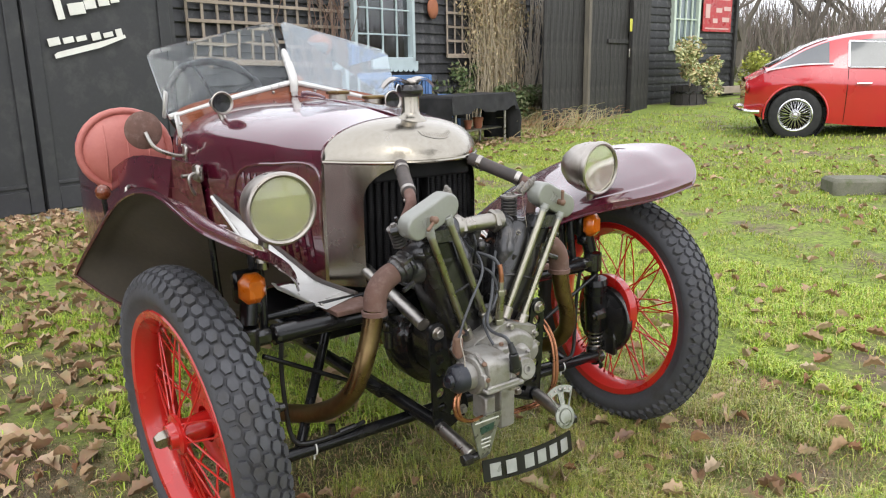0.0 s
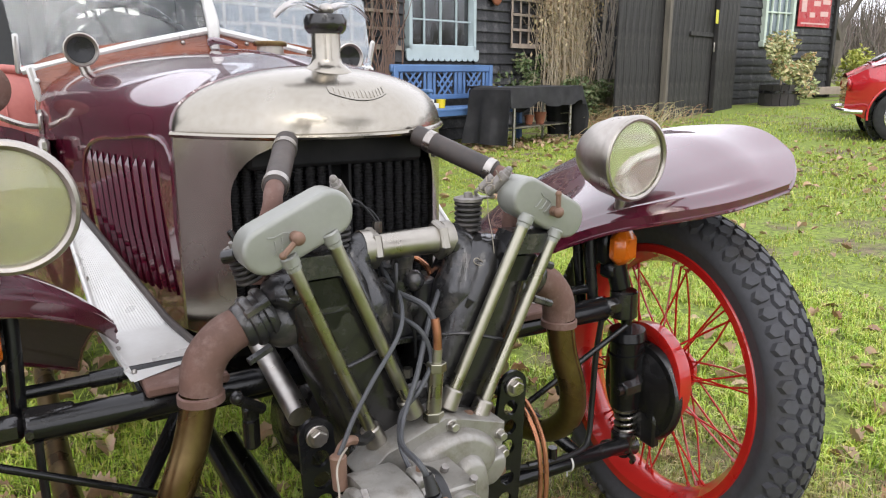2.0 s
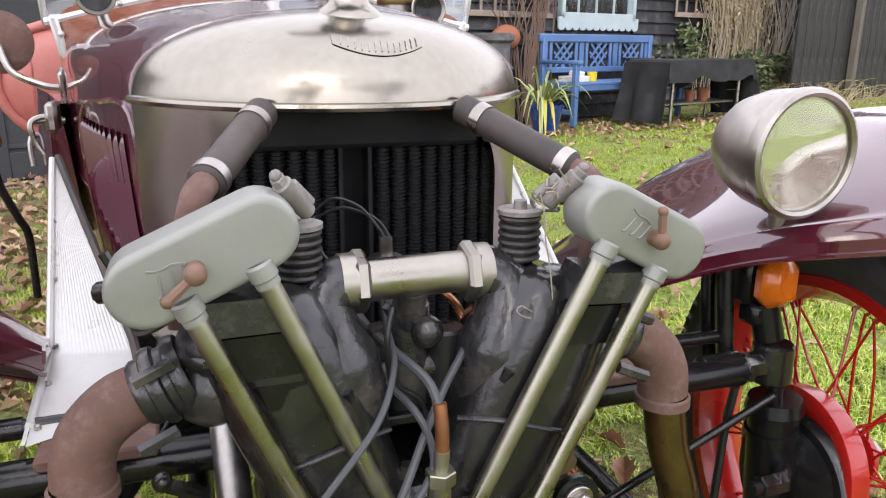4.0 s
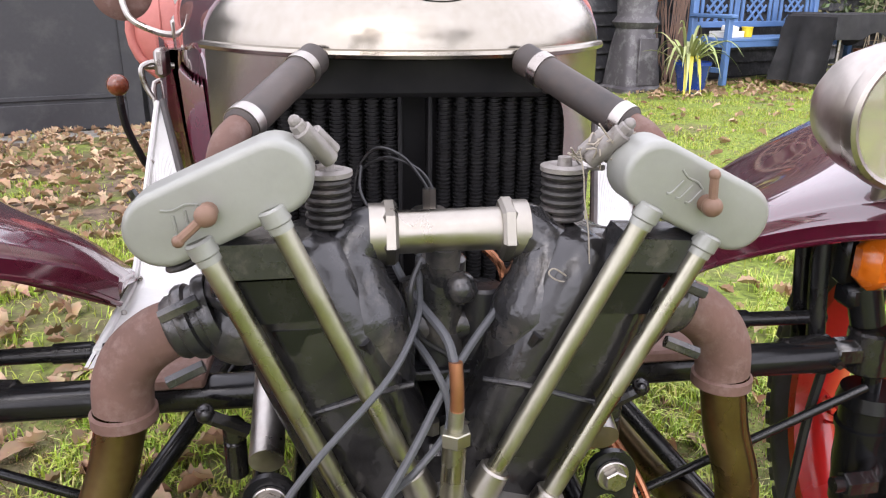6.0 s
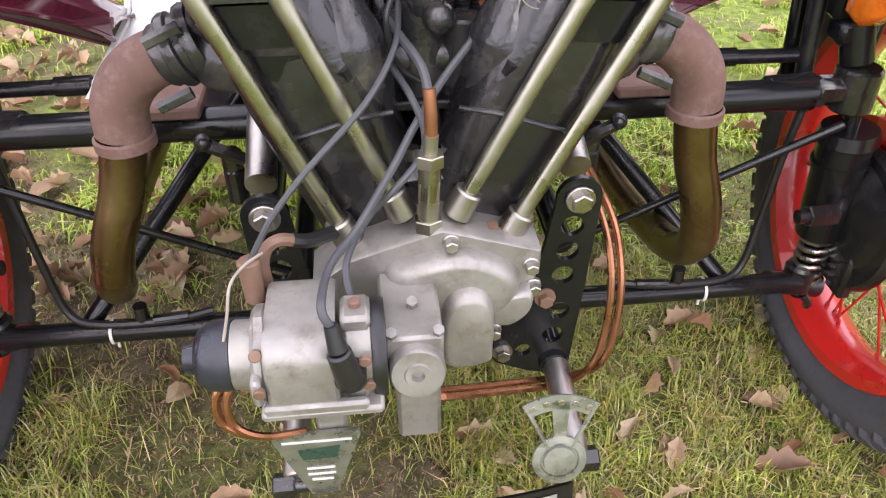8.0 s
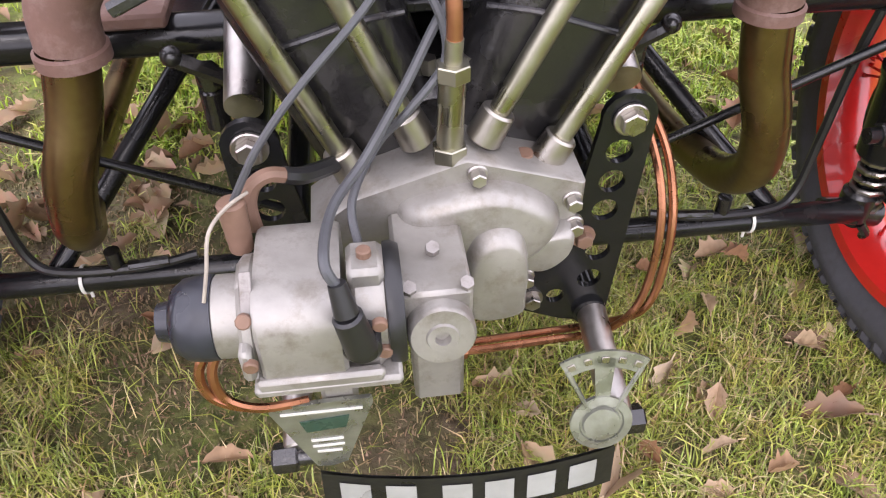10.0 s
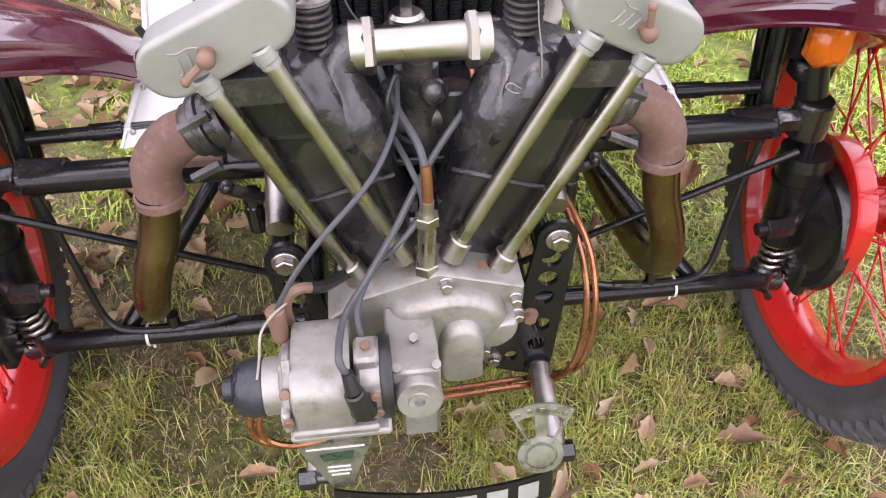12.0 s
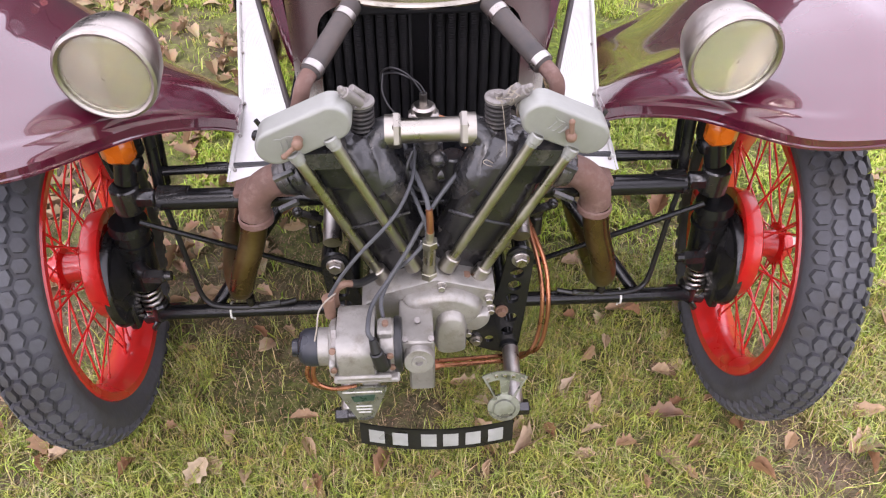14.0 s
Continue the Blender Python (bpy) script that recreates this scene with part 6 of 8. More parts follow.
part("window_sill", G().prism(sc, (0, -0.03, WZ0 - 0.02), (1, 0, 0), (0, 0, 1), (0, -0.02, 0)), PALEBLUE, window_1, "scalloped sill board")
room = part("shed_interior", G().box((4.3, 1.3, 1.3), (3.2, 0.05, 2.8)).box((4.3, 0.7, 0.6), (2.0, 0.4, 0.1)), INSIDE, None, "dim shed interior wall", kind="structure")
room.matrix_basis = MB


def trellis(x0, x1, z0, z1, y, step=0.17):
    t = thing("trellis", MB @ pose(x0, y, z0), "weathered pale wooden wall trellis", "trellis", "wall trellises")
    k = 0
    while x0 + k * step <= x1:
        part("lath", G().box((k * step, 0, (z1 - z0) / 2), (0.034, 0.012, z1 - z0), 0.002), LATH, t)
        k += 1
    k = 0
    while z0 + k * step <= z1:
        part("lath", G().box(((x1 - x0) / 2, -0.013, k * step + 0.02), (x1 - x0, 0.012, 0.034), 0.002), LATH, t)
        k += 1
    part("lath", G().box(((x1 - x0) / 2, -0.02, 0.0), (x1 - x0 + 0.08, 0.03, 0.05), 0.003), LATH, t)


LATH = mk("weathered_lath", (0.3, 0.25, 0.2), (0.2, 0.16, 0.13), rough=0.8, scale=7, bump=0.2, per_object=0.2)
trellis(1.2, 3.5, 1.2, 2.8, -0.03, 0.19)
trellis(5.74, 6.6, 1.27, 2.8, -0.03, 0.2)

# tall doors
wall_doors = slab("wall_doors", MD, (LD / 2, 0.12, 1.3), (LD, 0.1, 3.6), OLDDOOR, "tall weathered black double doors")
part("door_step", G().box((LD / 2 + 0.3, -0.25, 0.02), (LD * 0.75, 0.5, 0.1), 0.02), mk("stone_step", (0.3, 0.29, 0.24), (0.2, 0.2, 0.15), rough=0.9, scale=4, bump=0.3), wall_doors, "mossy stone step")
part("door_post", G().box((-0.02, -0.03, 1.3), (0.09, 0.1, 3.4), 0.01), mk("bleached_post", (0.16, 0.14, 0.11), (0.07, 0.065, 0.055), rough=0.85, scale=3, stretch=(8, 8, 1), bump=0.3), wall_doors, "bleached wooden post")
part("door_post", G().box((1.9, -0.02, 1.3), (0.12, 0.09, 3.4), 0.01), OLDDOOR, wall_doors)
part("door_rail", G().box((1.35, 0.02, 1.42), (0.9, 0.04, 0.07), 0.005), OLDDOOR, wall_doors)
part("yellow_notice", G().box((1.7, -0.075, 1.71), (0.11, 0.004, 0.22), 0.001), mk("yellow_card", (0.62, 0.6, 0.05), rough=0.5), wall_doors, "small yellow notice")
part("door_handle", G().box((1.66, -0.075, 1.22), (0.03, 0.02, 0.16), 0.004), STEEL, wall_doors)
DX = [(-1.4 + 0.19 * k, -1.4 + 0.19 * (k + 1)) for k in range(23)]

# far wing
wall_east = slab("wall_east", MW, (LW / 2, 0.12, 1.3), (LW, 0.1, 3.4), BOARD, "black weatherboarded far wing")
corner = part("corner_board", G().box((-0.04, 0.0, 1.3), (0.1, 0.1, 3.3), 0.01), OLDDOOR, wall_east)
part("corner_board", G().box((LW, 0.0, 1.3), (0.1, 0.12, 3.3), 0.01), OLDDOOR, wall_east)
window_2 = thing("window_2", MW, "pale green window with upright bars", "window", kind="structure")
SAGE = mk("sage_paint", (0.5, 0.58, 0.5), (0.4, 0.47, 0.4), rough=0.5, scale=5, bump=0.1)
g = G()
for c, s in (((1.42, -0.02, 1.95), (0.08, 0.12, 1.3)), ((2.36, -0.02, 1.95), (0.08, 0.12, 1.3)), ((1.89, -0.02, 1.25), (1.06, 0.14, 0.12)), ((1.89, -0.02, 2.55), (1.02, 0.12, 0.08))):
    g.box(c, s, 0.008)
part("window_frame", g, SAGE, window_2)
for k in range(1, 4):
    part("glazing_bar", G().box((1.42 + 0.235 * k, -0.03, 1.92), (0.03, 0.04, 1.26), 0.004), SAGE, window_2)
part("glazing_bar", G().box((1.89, -0.029, 1.85), (0.9, 0.04, 0.03), 0.004), SAGE, window_2)
part("pane", G().box((1.89, 0.0, 1.92), (0.88, 0.006, 1.24)), mk("dark_window_glass", (0.1, 0.13, 0.15), (0.2, 0.25, 0.27), rough=0.1, scale=2.5, coat=1.0, bump=0), window_2)
ENAMEL = mk("red_enamel", (0.42, 0.025, 0.03), (0.32, 0.02, 0.025), rough=0.35, scale=4, bump=0.05, dirt=(0.35, 0.15, 0.12))
sign = thing("enamel_sign", MW @ pose(3.15, -0.04, 2.1), "red enamel wall sign with pale bars", "sign")
part("sign_plate", G().box((0, 0, 0), (1.2, 0.02, 0.98), 0.005), ENAMEL, sign)
for x, z, w, h in ((0, 0.28, 1.0, 0.16), (-0.42, -0.05, 0.18, 0.3), (0.05, -0.02, 0.25, 0.1), (0.4, 0.02, 0.28, 0.09), (-0.1, -0.25, 0.2, 0.1), (0.35, -0.22, 0.3, 0.1), (0, -0.42, 1.0, 0.03), (0.1, 0.43, 0.5, 0.04)):
    part("sign_bar", G().box((x, -0.012, z), (w, 0.004, h), 0.001), mk("faded_sign_paint", (0.6, 0.42, 0.4), (0.5, 0.3, 0.28), rough=0.5) if "faded_sign_paint" not in bpy.data.materials else bpy.data.materials["faded_sign_paint"], sign)
WXB = []
z = -0.1
while z < 3.0:
    spans = [(0.02, LW)] if z + 0.17 < 1.2 or z > 2.55 else [(0.02, 1.38), (2.4, LW)]
    WXB += [(a, b, z) for a, b in spans]
    z += 0.155
for nm, m, L in (("roof_west", MA, LA), ("roof_north", MB, LB), ("roof_east", MW, LW)):
    slab(nm, m @ pose(0, 0, 3.05, 22), (L / 2, 1.6, 0.0), (L + 0.3, 3.8, 0.08), ROOFING, "dark felted shed roof")
for nm, m, L in (("wall_back_west", MA, LA), ("wall_back_north", MB, LB), ("wall_back_east", MW, LW)):
    slab(nm, m, (L / 2, 3.2, 1.6), (L, 0.1, 4.0), BOARD, "plain black rear wall of the shed")


# ---- garden bench and what stands round it ----
BM = pose(4.296, 7.05, 0.07, 0, 0, 20)
bench = thing("garden_bench", BM, "blue painted wooden bench with a lattice back", "bench")
W2 = 0.92
for x in (-W2 + 0.03, W2 - 0.03):
    part("front_leg", G().box((x, -0.22, 0.32), (0.06, 0.06, 0.64), 0.006), BENCHBLUE, bench)
    part("back_leg", G().box((x, 0.27, 0.46), (0.06, 0.06, 0.92), 0.006), BENCHBLUE, bench)
    part("armrest", G().box((x, 0.0, 0.655), (0.08, 0.58, 0.04), 0.01), BENCHBLUE, bench)
    part("side_rail", G().box((x, 0.02, 0.40), (0.04, 0.46, 0.08), 0.005), BENCHBLUE, bench)
    part("low_rail", G().box((x, 0.02, 0.14), (0.04, 0.46, 0.05), 0.005), BENCHBLUE, bench)
for k in range(5):
    part("seat_slat", G().box((0, -0.22 + 0.11 * k, 0.435), (1.8, 0.09, 0.025), 0.004), BENCHBLUE, bench)
part("front_rail", G().box((0, -0.245, 0.40), (1.74, 0.03, 0.07), 0.004), BENCHBLUE, bench)
part("top_rail", G().box((0, 0.28, 0.90), (1.9, 0.05, 0.09), 0.012), BENCHBLUE, bench)
part("back_rail", G().box((0, 0.28, 0.56), (1.74, 0.04, 0.06), 0.005), BENCHBLUE, bench)
for c in (-0.57, 0.0, 0.57):
    for dx in (-0.27, -0.2, 0.2, 0.27):
        part("back_slat", G().box((c + dx, 0.28, 0.72), (0.04, 0.02, 0.28), 0.003), BENCHBLUE, bench)
    for q in (-1, 1):
        for o in (-0.075, 0.0, 0.075):
            L2 = 0.36 - abs(o) * 1.6
            part("lattice_lath", G().box((c + o * q * 0.7, 0.28 + 0.006 * q, 0.72 + o * 0.7), (L2, 0.012, 0.026), 0.002, pose(0, 0, 0, 0, 45 * q)), BENCHBLUE, bench)
YEL = mk("yellow_plastic", (0.8, 0.62, 0.03), rough=0.4)
tub_ = thing("yellow_tub", BM @ pose(-0.42, -0.02, 0.448), "small yellow plastic tub on the bench", "tub")
part("tub_body", G().lathe([(0.001, 0.0), (0.05, 0.0), (0.055, 0.09), (0.001, 0.09)], (0, 0, 0), (0, 0, 1), 20), YEL, tub_)
part("tub_lid", G().lathe([(0.001, 0.088), (0.058, 0.088), (0.058, 0.1), (0.001, 0.102)], (0, 0, 0), (0, 0, 1), 20), YEL, tub_)
pap = thing("white_box", BM @ pose(-0.68, 0.0, 0.448, 0, 0, 8), "open white cardboard box on the bench", "box")
part("box_body", G().box((0, 0, 0.03), (0.3, 0.2, 0.06), 0.004), WHITE, pap)
part("box_flap", G().box((0.02, -0.02, 0.085), (0.16, 0.1, 0.05), 0.006, pose(0, 0, 0, 12)), WHITE, pap)
bag = thing("black_bag", BM @ pose(0.42, 0.0, 0.448, 0, 0, 4), "black zipped bag on the bench", "bag")
CLOTH = mk("black_cloth", (0.009, 0.009, 0.01), (0.018, 0.0175, 0.019), rough=0.85, scale=5, bump=0.3)
part("bag_body", G().box((0, 0, 0.11), (0.36, 0.26, 0.22), 0.04), CLOTH, bag)
part("bag_lid", G().box((0, 0, 0.225), (0.32, 0.24, 0.03), 0.012), CLOTH, bag)

# folding table under a black cloth
table = thing("folding_table", pose(4.97, 6.56, 0.1, 0, 0, 20), "folding table under a draped black cloth", "table")
for x in (-0.5, 0.5):
    for y in (-0.18, 0.22):
        part("table_leg", G().cyl((x * 1.2, y, 0), (x * 1.2, y, 0.62), 0.018, n=12), STEEL, table)
part("tabletop", G().box((0, 0.02, 0.63), (1.52, 0.5, 0.03), 0.006), OLDDOOR, table)
tray = part("under_shelf", G().box((0, 0.05, 0.2), (1.24, 0.35, 0.02), 0.004), STEEL, table)


def drape(u, v):
    """A cloth over the top that hangs to the ground at both ends and a hand's width in front."""
    x, y = (u - 0.5) * 2.8, (v - 0.42) * 1.1
    ox, oy = max(0, abs(x) - 0.77), max(0, abs(y - 0.02) - 0.27)
    ox, oy = min(ox, 0.6), min(oy, 0.24 + 0.08 * math.sin(x * 7))
    fold = 0.03 * math.sin(y * 16 + 1.0) * min(1, ox * 3) + 0.02 * math.sin(x * 13) * min(1, oy * 4)
    px = math.copysign(min(abs(x), 0.77) + ox * 0.14 + fold, x)
    py = 0.02 + math.copysign(min(abs(y - 0.02), 0.27) + oy * 0.1 + fold, y - 0.02)
    return Vector((px, py, 0.66 - max(ox, oy) * 1.05 + 0.012 * noise.noise((x * 4, y * 4, 0))))


cloth = part("black_cloth", G().grid(drape, 60, 36), CLOTH, table, "draped black cloth")
clay = mk("terracotta", (0.32, 0.12, 0.06), (0.24, 0.085, 0.045), rough=0.8, scale=6, bump=0.15)
for x, y, r in ((0.2, 0.0, 0.07), (0.02, 0.04, 0.055)):
    p = thing("flower_pot", pose(4.97, 6.56, 0.1, 0, 0, 20) @ pose(x, y, 0.211), "small terracotta flower pot under the table", "flower pot", "pots under the table")
    part("pot_body", G().lathe([(0.001, 0), (r * 0.7, 0), (r, r * 1.6), (r * 1.1, r * 1.6), (r * 1.1, r * 2), (r * 0.9, r * 2), (r * 0.85, r * 1.5), (0.001, r * 1.4)], (0, 0, 0), (0, 0, 1), 24), clay, p)

# chimney pot, blue pot with a strap-leaved plant, wall plaque
chim = thing("chimney_pot", pose(2.62, 6.6, 0.01, 0, 0, 20), "dark grey clay chimney pot standing on the grass", "chimney pot")
GREYCLAY = mk("grey_glazed_clay", (0.09, 0.085, 0.09), (0.06, 0.055, 0.06), rough=0.5, scale=5, bump=0.1, dirt=(0.2, 0.2, 0.2))
g = G()
rs = []
for h, w, e in ((0.0, 0.25, 0.25), (0.05, 0.25, 0.25), (0.07, 0.215, 0.3), (0.45, 0.185, 0.5), (0.6, 0.175, 0.9), (0.62, 0.2, 1), (0.66, 0.225, 1), (0.69, 0.2, 1), (0.72, 0.18, 1), (0.9, 0.19, 1), (0.93, 0.225, 1), (0.98, 0.225, 1), (1.0, 0.19, 1), (1.0, 0.15, 1), (0.7, 0.14, 1)):
    rs.append([Vector((math.copysign(abs(math.cos(a)) ** e, math.cos(a)) * w, math.copysign(abs(math.sin(a)) ** e, math.sin(a)) * w, h)) for a in [k * math.tau / 32 + 0.098 for k in range(32)]])
g.rings(rs)
part("pot_shaft", g, GREYCLAY, chim)
part("front_panel", G().box((0, -0.215, 0.3), (0.22, 0.02, 0.44), 0.006), GREYCLAY, chim)
pot = thing("blue_plant_pot", pose(3.08, 6.25, 0.03), "blue glazed plant pot", "plant pot")
BLUEGLAZE = mk("blue_glaze", (0.02, 0.07, 0.35), (0.015, 0.05, 0.26), rough=0.25, coat=0.8, scale=6, bump=0.03)
part("pot_body", G().lathe([(0.001, 0), (0.115, 0), (0.12, 0.01), (0.165, 0.26), (0.175, 0.27), (0.175, 0.3), (0.155, 0.3), (0.15, 0.26), (0.001, 0.255)], (0, 0, 0), (0, 0, 1), 36), BLUEGLAZE, pot)
STRAP = mk("strap_leaf_green", (0.22, 0.3, 0.09), (0.3, 0.3, 0.14), rough=0.5, scale=5, bump=0.05, per_object=0.3)
STRAPY = mk("strap_leaf_yellow", (0.62, 0.5, 0.05), (0.45, 0.45, 0.06), rough=0.5, scale=5, bump=0.05)
plant = thing("strap_leaved_plant", pose(3.0, 6.2, 0.29) @ Matrix.Scale(1.3, 4), "spiky strap-leaved plant with yellow leaves", "plant")
rnd = random.Random(5)


def strap(a, reach, droop, w, hgt):
    g = G()
    vs = []
    for i in range(9):
        t = i / 8
        r = reach * (t ** 0.85)
        z = hgt * math.sin(min(t * 1.9, 2.2)) - droop * t * t
        ww = w * (1 - t ** 3) * (0.6 + 0.4 * min(1, t * 4)) + 0.001
        c = Vector((math.cos(a) * r, math.sin(a) * r, z))
        n = Vector((-math.sin(a), math.cos(a), 0))
        vs += [c - n * ww, c + Vector((0, 0, -ww * 0.5)), c + n * ww]
    g.add(vs, [(3 * i + j, 3 * i + j + 1, 3 * i + j + 4, 3 * i + j + 3) for i in range(8) for j in range(2)])
    return g


for k in range(46):
    a = rnd.uniform(0, math.tau)
    part("leaf_blade", strap(a, rnd.uniform(0.12, 0.42), rnd.uniform(0.0, 0.38), rnd.uniform(0.008, 0.014), rnd.uniform(0.12, 0.34)), STRAP, plant, fix=False)
for a, d in ((4.3, 0.5), (4.5, 0.42), (4.9, 0.4)):
    part("leaf_blade", strap(a, 0.2, d, 0.02, 0.22), STRAPY, plant, "yellow drooping leaf", fix=False)
plq = thing("terracotta_plaque", MB @ pose(5.36, -0.05, 1.93), "round terracotta wall plaque", "plaque")
part("plaque_disc", G().ball((0, 0, 0), 0.12, 20, 10, (1, 0.4, 1.25)), clay, plq)
basket = thing("terracotta_basket", MB @ pose(2.8, -0.12, 0.97), "orange clay wall pot on the shed", "wall pot")
part("pot_body", G().ball((0, 0, 0), 0.17, 20, 10, (1.1, 0.6, 0.75)), clay, basket)

# barrel planter and shrubs by the wing
barrel_ = thing("barrel_planter", MW @ pose(1.1, -0.7, -0.02), "old wooden half-barrel planter", "planter")
BARREL = mk("grey_barrel_wood", (0.055, 0.05, 0.047), (0.03, 0.027, 0.025), rough=0.8, scale=6, stretch=(6, 6, 1), bump=0.3)
for k in range(16):
    a = k * math.tau / 16
    part("stave", G().box((0.34 * math.cos(a), 0.34 * math.sin(a), 0.25), (0.04, 0.13, 0.5), 0.008, pose(0, 0, 0, 0, 0, math.degrees(a))), BARREL, barrel_)
part("hoop", G().lathe([(0.37, 0.34), (0.375, 0.34), (0.375, 0.39), (0.37, 0.39)], (0, 0, 0), (0, 0, 1), 32, loop=True), GRIME, barrel_)
part("soil", G().lathe([(0.001, 0.44), (0.33, 0.44), (0.33, 0.4), (0.001, 0.4)], (0, 0, 0), (0, 0, 1), 24), INSIDE, barrel_)


def leaf_cloud(rnd, n, radii, size, upbias=0.2):
    """Many small bent leaves in a ragged mass."""
    vs, fs = [], []
    lumps = [(Vector((rnd.gauss(0, 0.5) * radii[0], rnd.gauss(0, 0.5) * radii[1], rnd.uniform(-0.6, 0.9) * radii[2])), rnd.uniform(0.25, 0.5)) for _ in range(12)]
    for _ in range(n):
        c, r = rnd.choice(lumps)
        d = Vector((rnd.gauss(0, 1), rnd.gauss(0, 1), rnd.gauss(0, 1))).normalized()
        p = c + Vector((d.x * radii[0], d.y * radii[1], d.z * radii[2])) * r * rnd.uniform(0.6, 1.1)
        a = Vector((rnd.gauss(0, 1), rnd.gauss(0, 1), rnd.gauss(upbias, 0.7))).normalized()
        b = a.cross(Vector((rnd.gauss(0, 1), rnd.gauss(0, 1), rnd.gauss(0, 1)))).normalized()
        s = size * rnd.uniform(0.6, 1.3)
        k = len(vs)
        nn = a.cross(b) * s * 0.15
        vs += [p - a * s, p + b * s * 0.5 + nn, p + a * s, p - b * s * 0.5 + nn]
        fs += [(k, k + 1, k + 2), (k, k + 2, k + 3)]
    g = G()
    g.v, g.f = vs, fs
    return g


def leaf_mat(name, cols, rough=0.6):
    m, n, l, bs = nodes_of(name)
    ge, rp = n.new("ShaderNodeNewGeometry"), n.new("ShaderNodeValToRGB")
    el = rp.color_ramp.elements
    while len(el) < len(cols):
        el.new(0.5)
    for i, c in enumerate(cols):
        el[i].position, el[i].color = i / (len(cols) - 1), (*c, 1)
    l.new(ge.outputs["Random Per Island"], rp.inputs["Fac"])
    tc, nz, mx = n.new("ShaderNodeTexCoord"), n.new("ShaderNodeTexNoise"), n.new("ShaderNodeMixRGB")
    nz.inputs["Scale"].default_value = 30
    l.new(tc.outputs["Object"], nz.inputs["Vector"])
    mx.blend_type = "MULTIPLY"
    mx.inputs["Fac"].default_value = 0.5
    l.new(rp.outputs["Color"], mx.inputs["Color1"])
    l.new(nz.outputs["Color"], mx.inputs["Color2"])
    g2 = n.new("ShaderNodeGamma")
    g2.inputs["Gamma"].default_value = 0.85
    l.new(mx.outputs["Color"], g2.inputs["Color"])
    l.new(g2.outputs["Color"], bs.inputs["Base Color"])
    bs.inputs["Roughness"].default_value = rough
    return m


SHRUB = leaf_mat("variegated_leaves", [(0.14, 0.2, 0.05), (0.4, 0.44, 0.18), (0.66, 0.62, 0.3), (0.5, 0.28, 0.12)])
YSHRUB = leaf_mat("yellow_green_leaves", [(0.3, 0.34, 0.04), (0.5, 0.5, 0.07), (0.2, 0.26, 0.04)])
DRYLEAF = leaf_mat("dry_leaves", [(0.34, 0.24, 0.12), (0.56, 0.44, 0.24), (0.46, 0.37, 0.18), (0.24, 0.16, 0.08), (0.5, 0.36, 0.2)])
IVY = leaf_mat("dull_green_leaves", [(0.04, 0.07, 0.02), (0.09, 0.14, 0.04), (0.14, 0.13, 0.06)])
STEM = mk("dry_stems", (0.4, 0.34, 0.25), (0.27, 0.22, 0.15), rough=0.85, scale=8, bump=0.1)
BARK = mk("grey_bark", (0.14, 0.12, 0.1), (0.09, 0.08, 0.065), rough=0.9, scale=5, bump=0.3)
sh = thing("variegated_shrub", MW @ pose(1.1, -0.7, 0.42), "cream and green shrub in the barrel planter", "shrub")
part("crown", leaf_cloud(rnd, 2600, (0.62, 0.5, 0.55), 0.05).moved(pose(0, 0, 0.32)), SHRUB, sh, fix=False, sharp=0, kind="stuff")
part("stem", G().tube([(0, 0, -0.05), (0.02, 0, 0.2), (0.0, 0.02, 0.5)], 0.02, 8, 3), STEM, sh)
sh = thing("yellow_shrub", MW @ pose(4.25, -0.5, 0.2), "small yellow-green shrub beside the wing", "shrub")
part("crown", leaf_cloud(rnd, 900, (0.4, 0.35, 0.5), 0.05).moved(pose(0, 0, 0.45)), YSHRUB, sh, fix=False, sharp=0, kind="stuff")
part("stem", G().tube([(0, 0, -0.05), (0.02, 0, 0.2), (0.0, 0.02, 0.5)], 0.015, 8, 3), STEM, sh)
plank = thing("timber_baulk", MW @ pose(3.6, -0.25, 0.32), "pale timber baulk lying by the wing", "timber")
part("timber", G().box((0, 0, 0), (0.9, 0.16, 0.16), 0.01), LATH, plank)

# dry climber on the wall, dead reeds at its foot
def stems(rnd, n, fn, r=0.006):
    g = G()
    for _ in range(n):
        g.tube(fn(rnd), [r, r * 0.8, r * 0.6, r * 0.4], 4, 3, ends=False)
    return g


def climber_line(rnd):
    x = rnd.gauss(6.85, 0.36)
    top = rnd.uniform(1.2, 2.9)
    s = rnd.uniform(-0.35, 0.55)
    y = rnd.uniform(-0.35, -0.05)
    return [(x, y, 0.0), (x + s * 0.3, y - rnd.uniform(0, 0.12), top * 0.4), (x + s * 0.7 + rnd.gauss(0, 0.08), y - 0.05, top * 0.75), (x + s + rnd.gauss(0, 0.12), y + 0.05, top)]


def bare_line(rnd):
    x = rnd.uniform(7.4, 8.3)
    h = rnd.uniform(1.4, 2.9)
    s = rnd.uniform(-0.5, 1.4)
    return [(x, -0.2, 0.0), (x + s * 0.2, -0.3 - rnd.uniform(0, 0.2), h * 0.5), (x + s * 0.5, -0.35, h * 0.9), (x + s, -0.4 + rnd.gauss(0, 0.1), h * rnd.uniform(0.75, 0.95))]


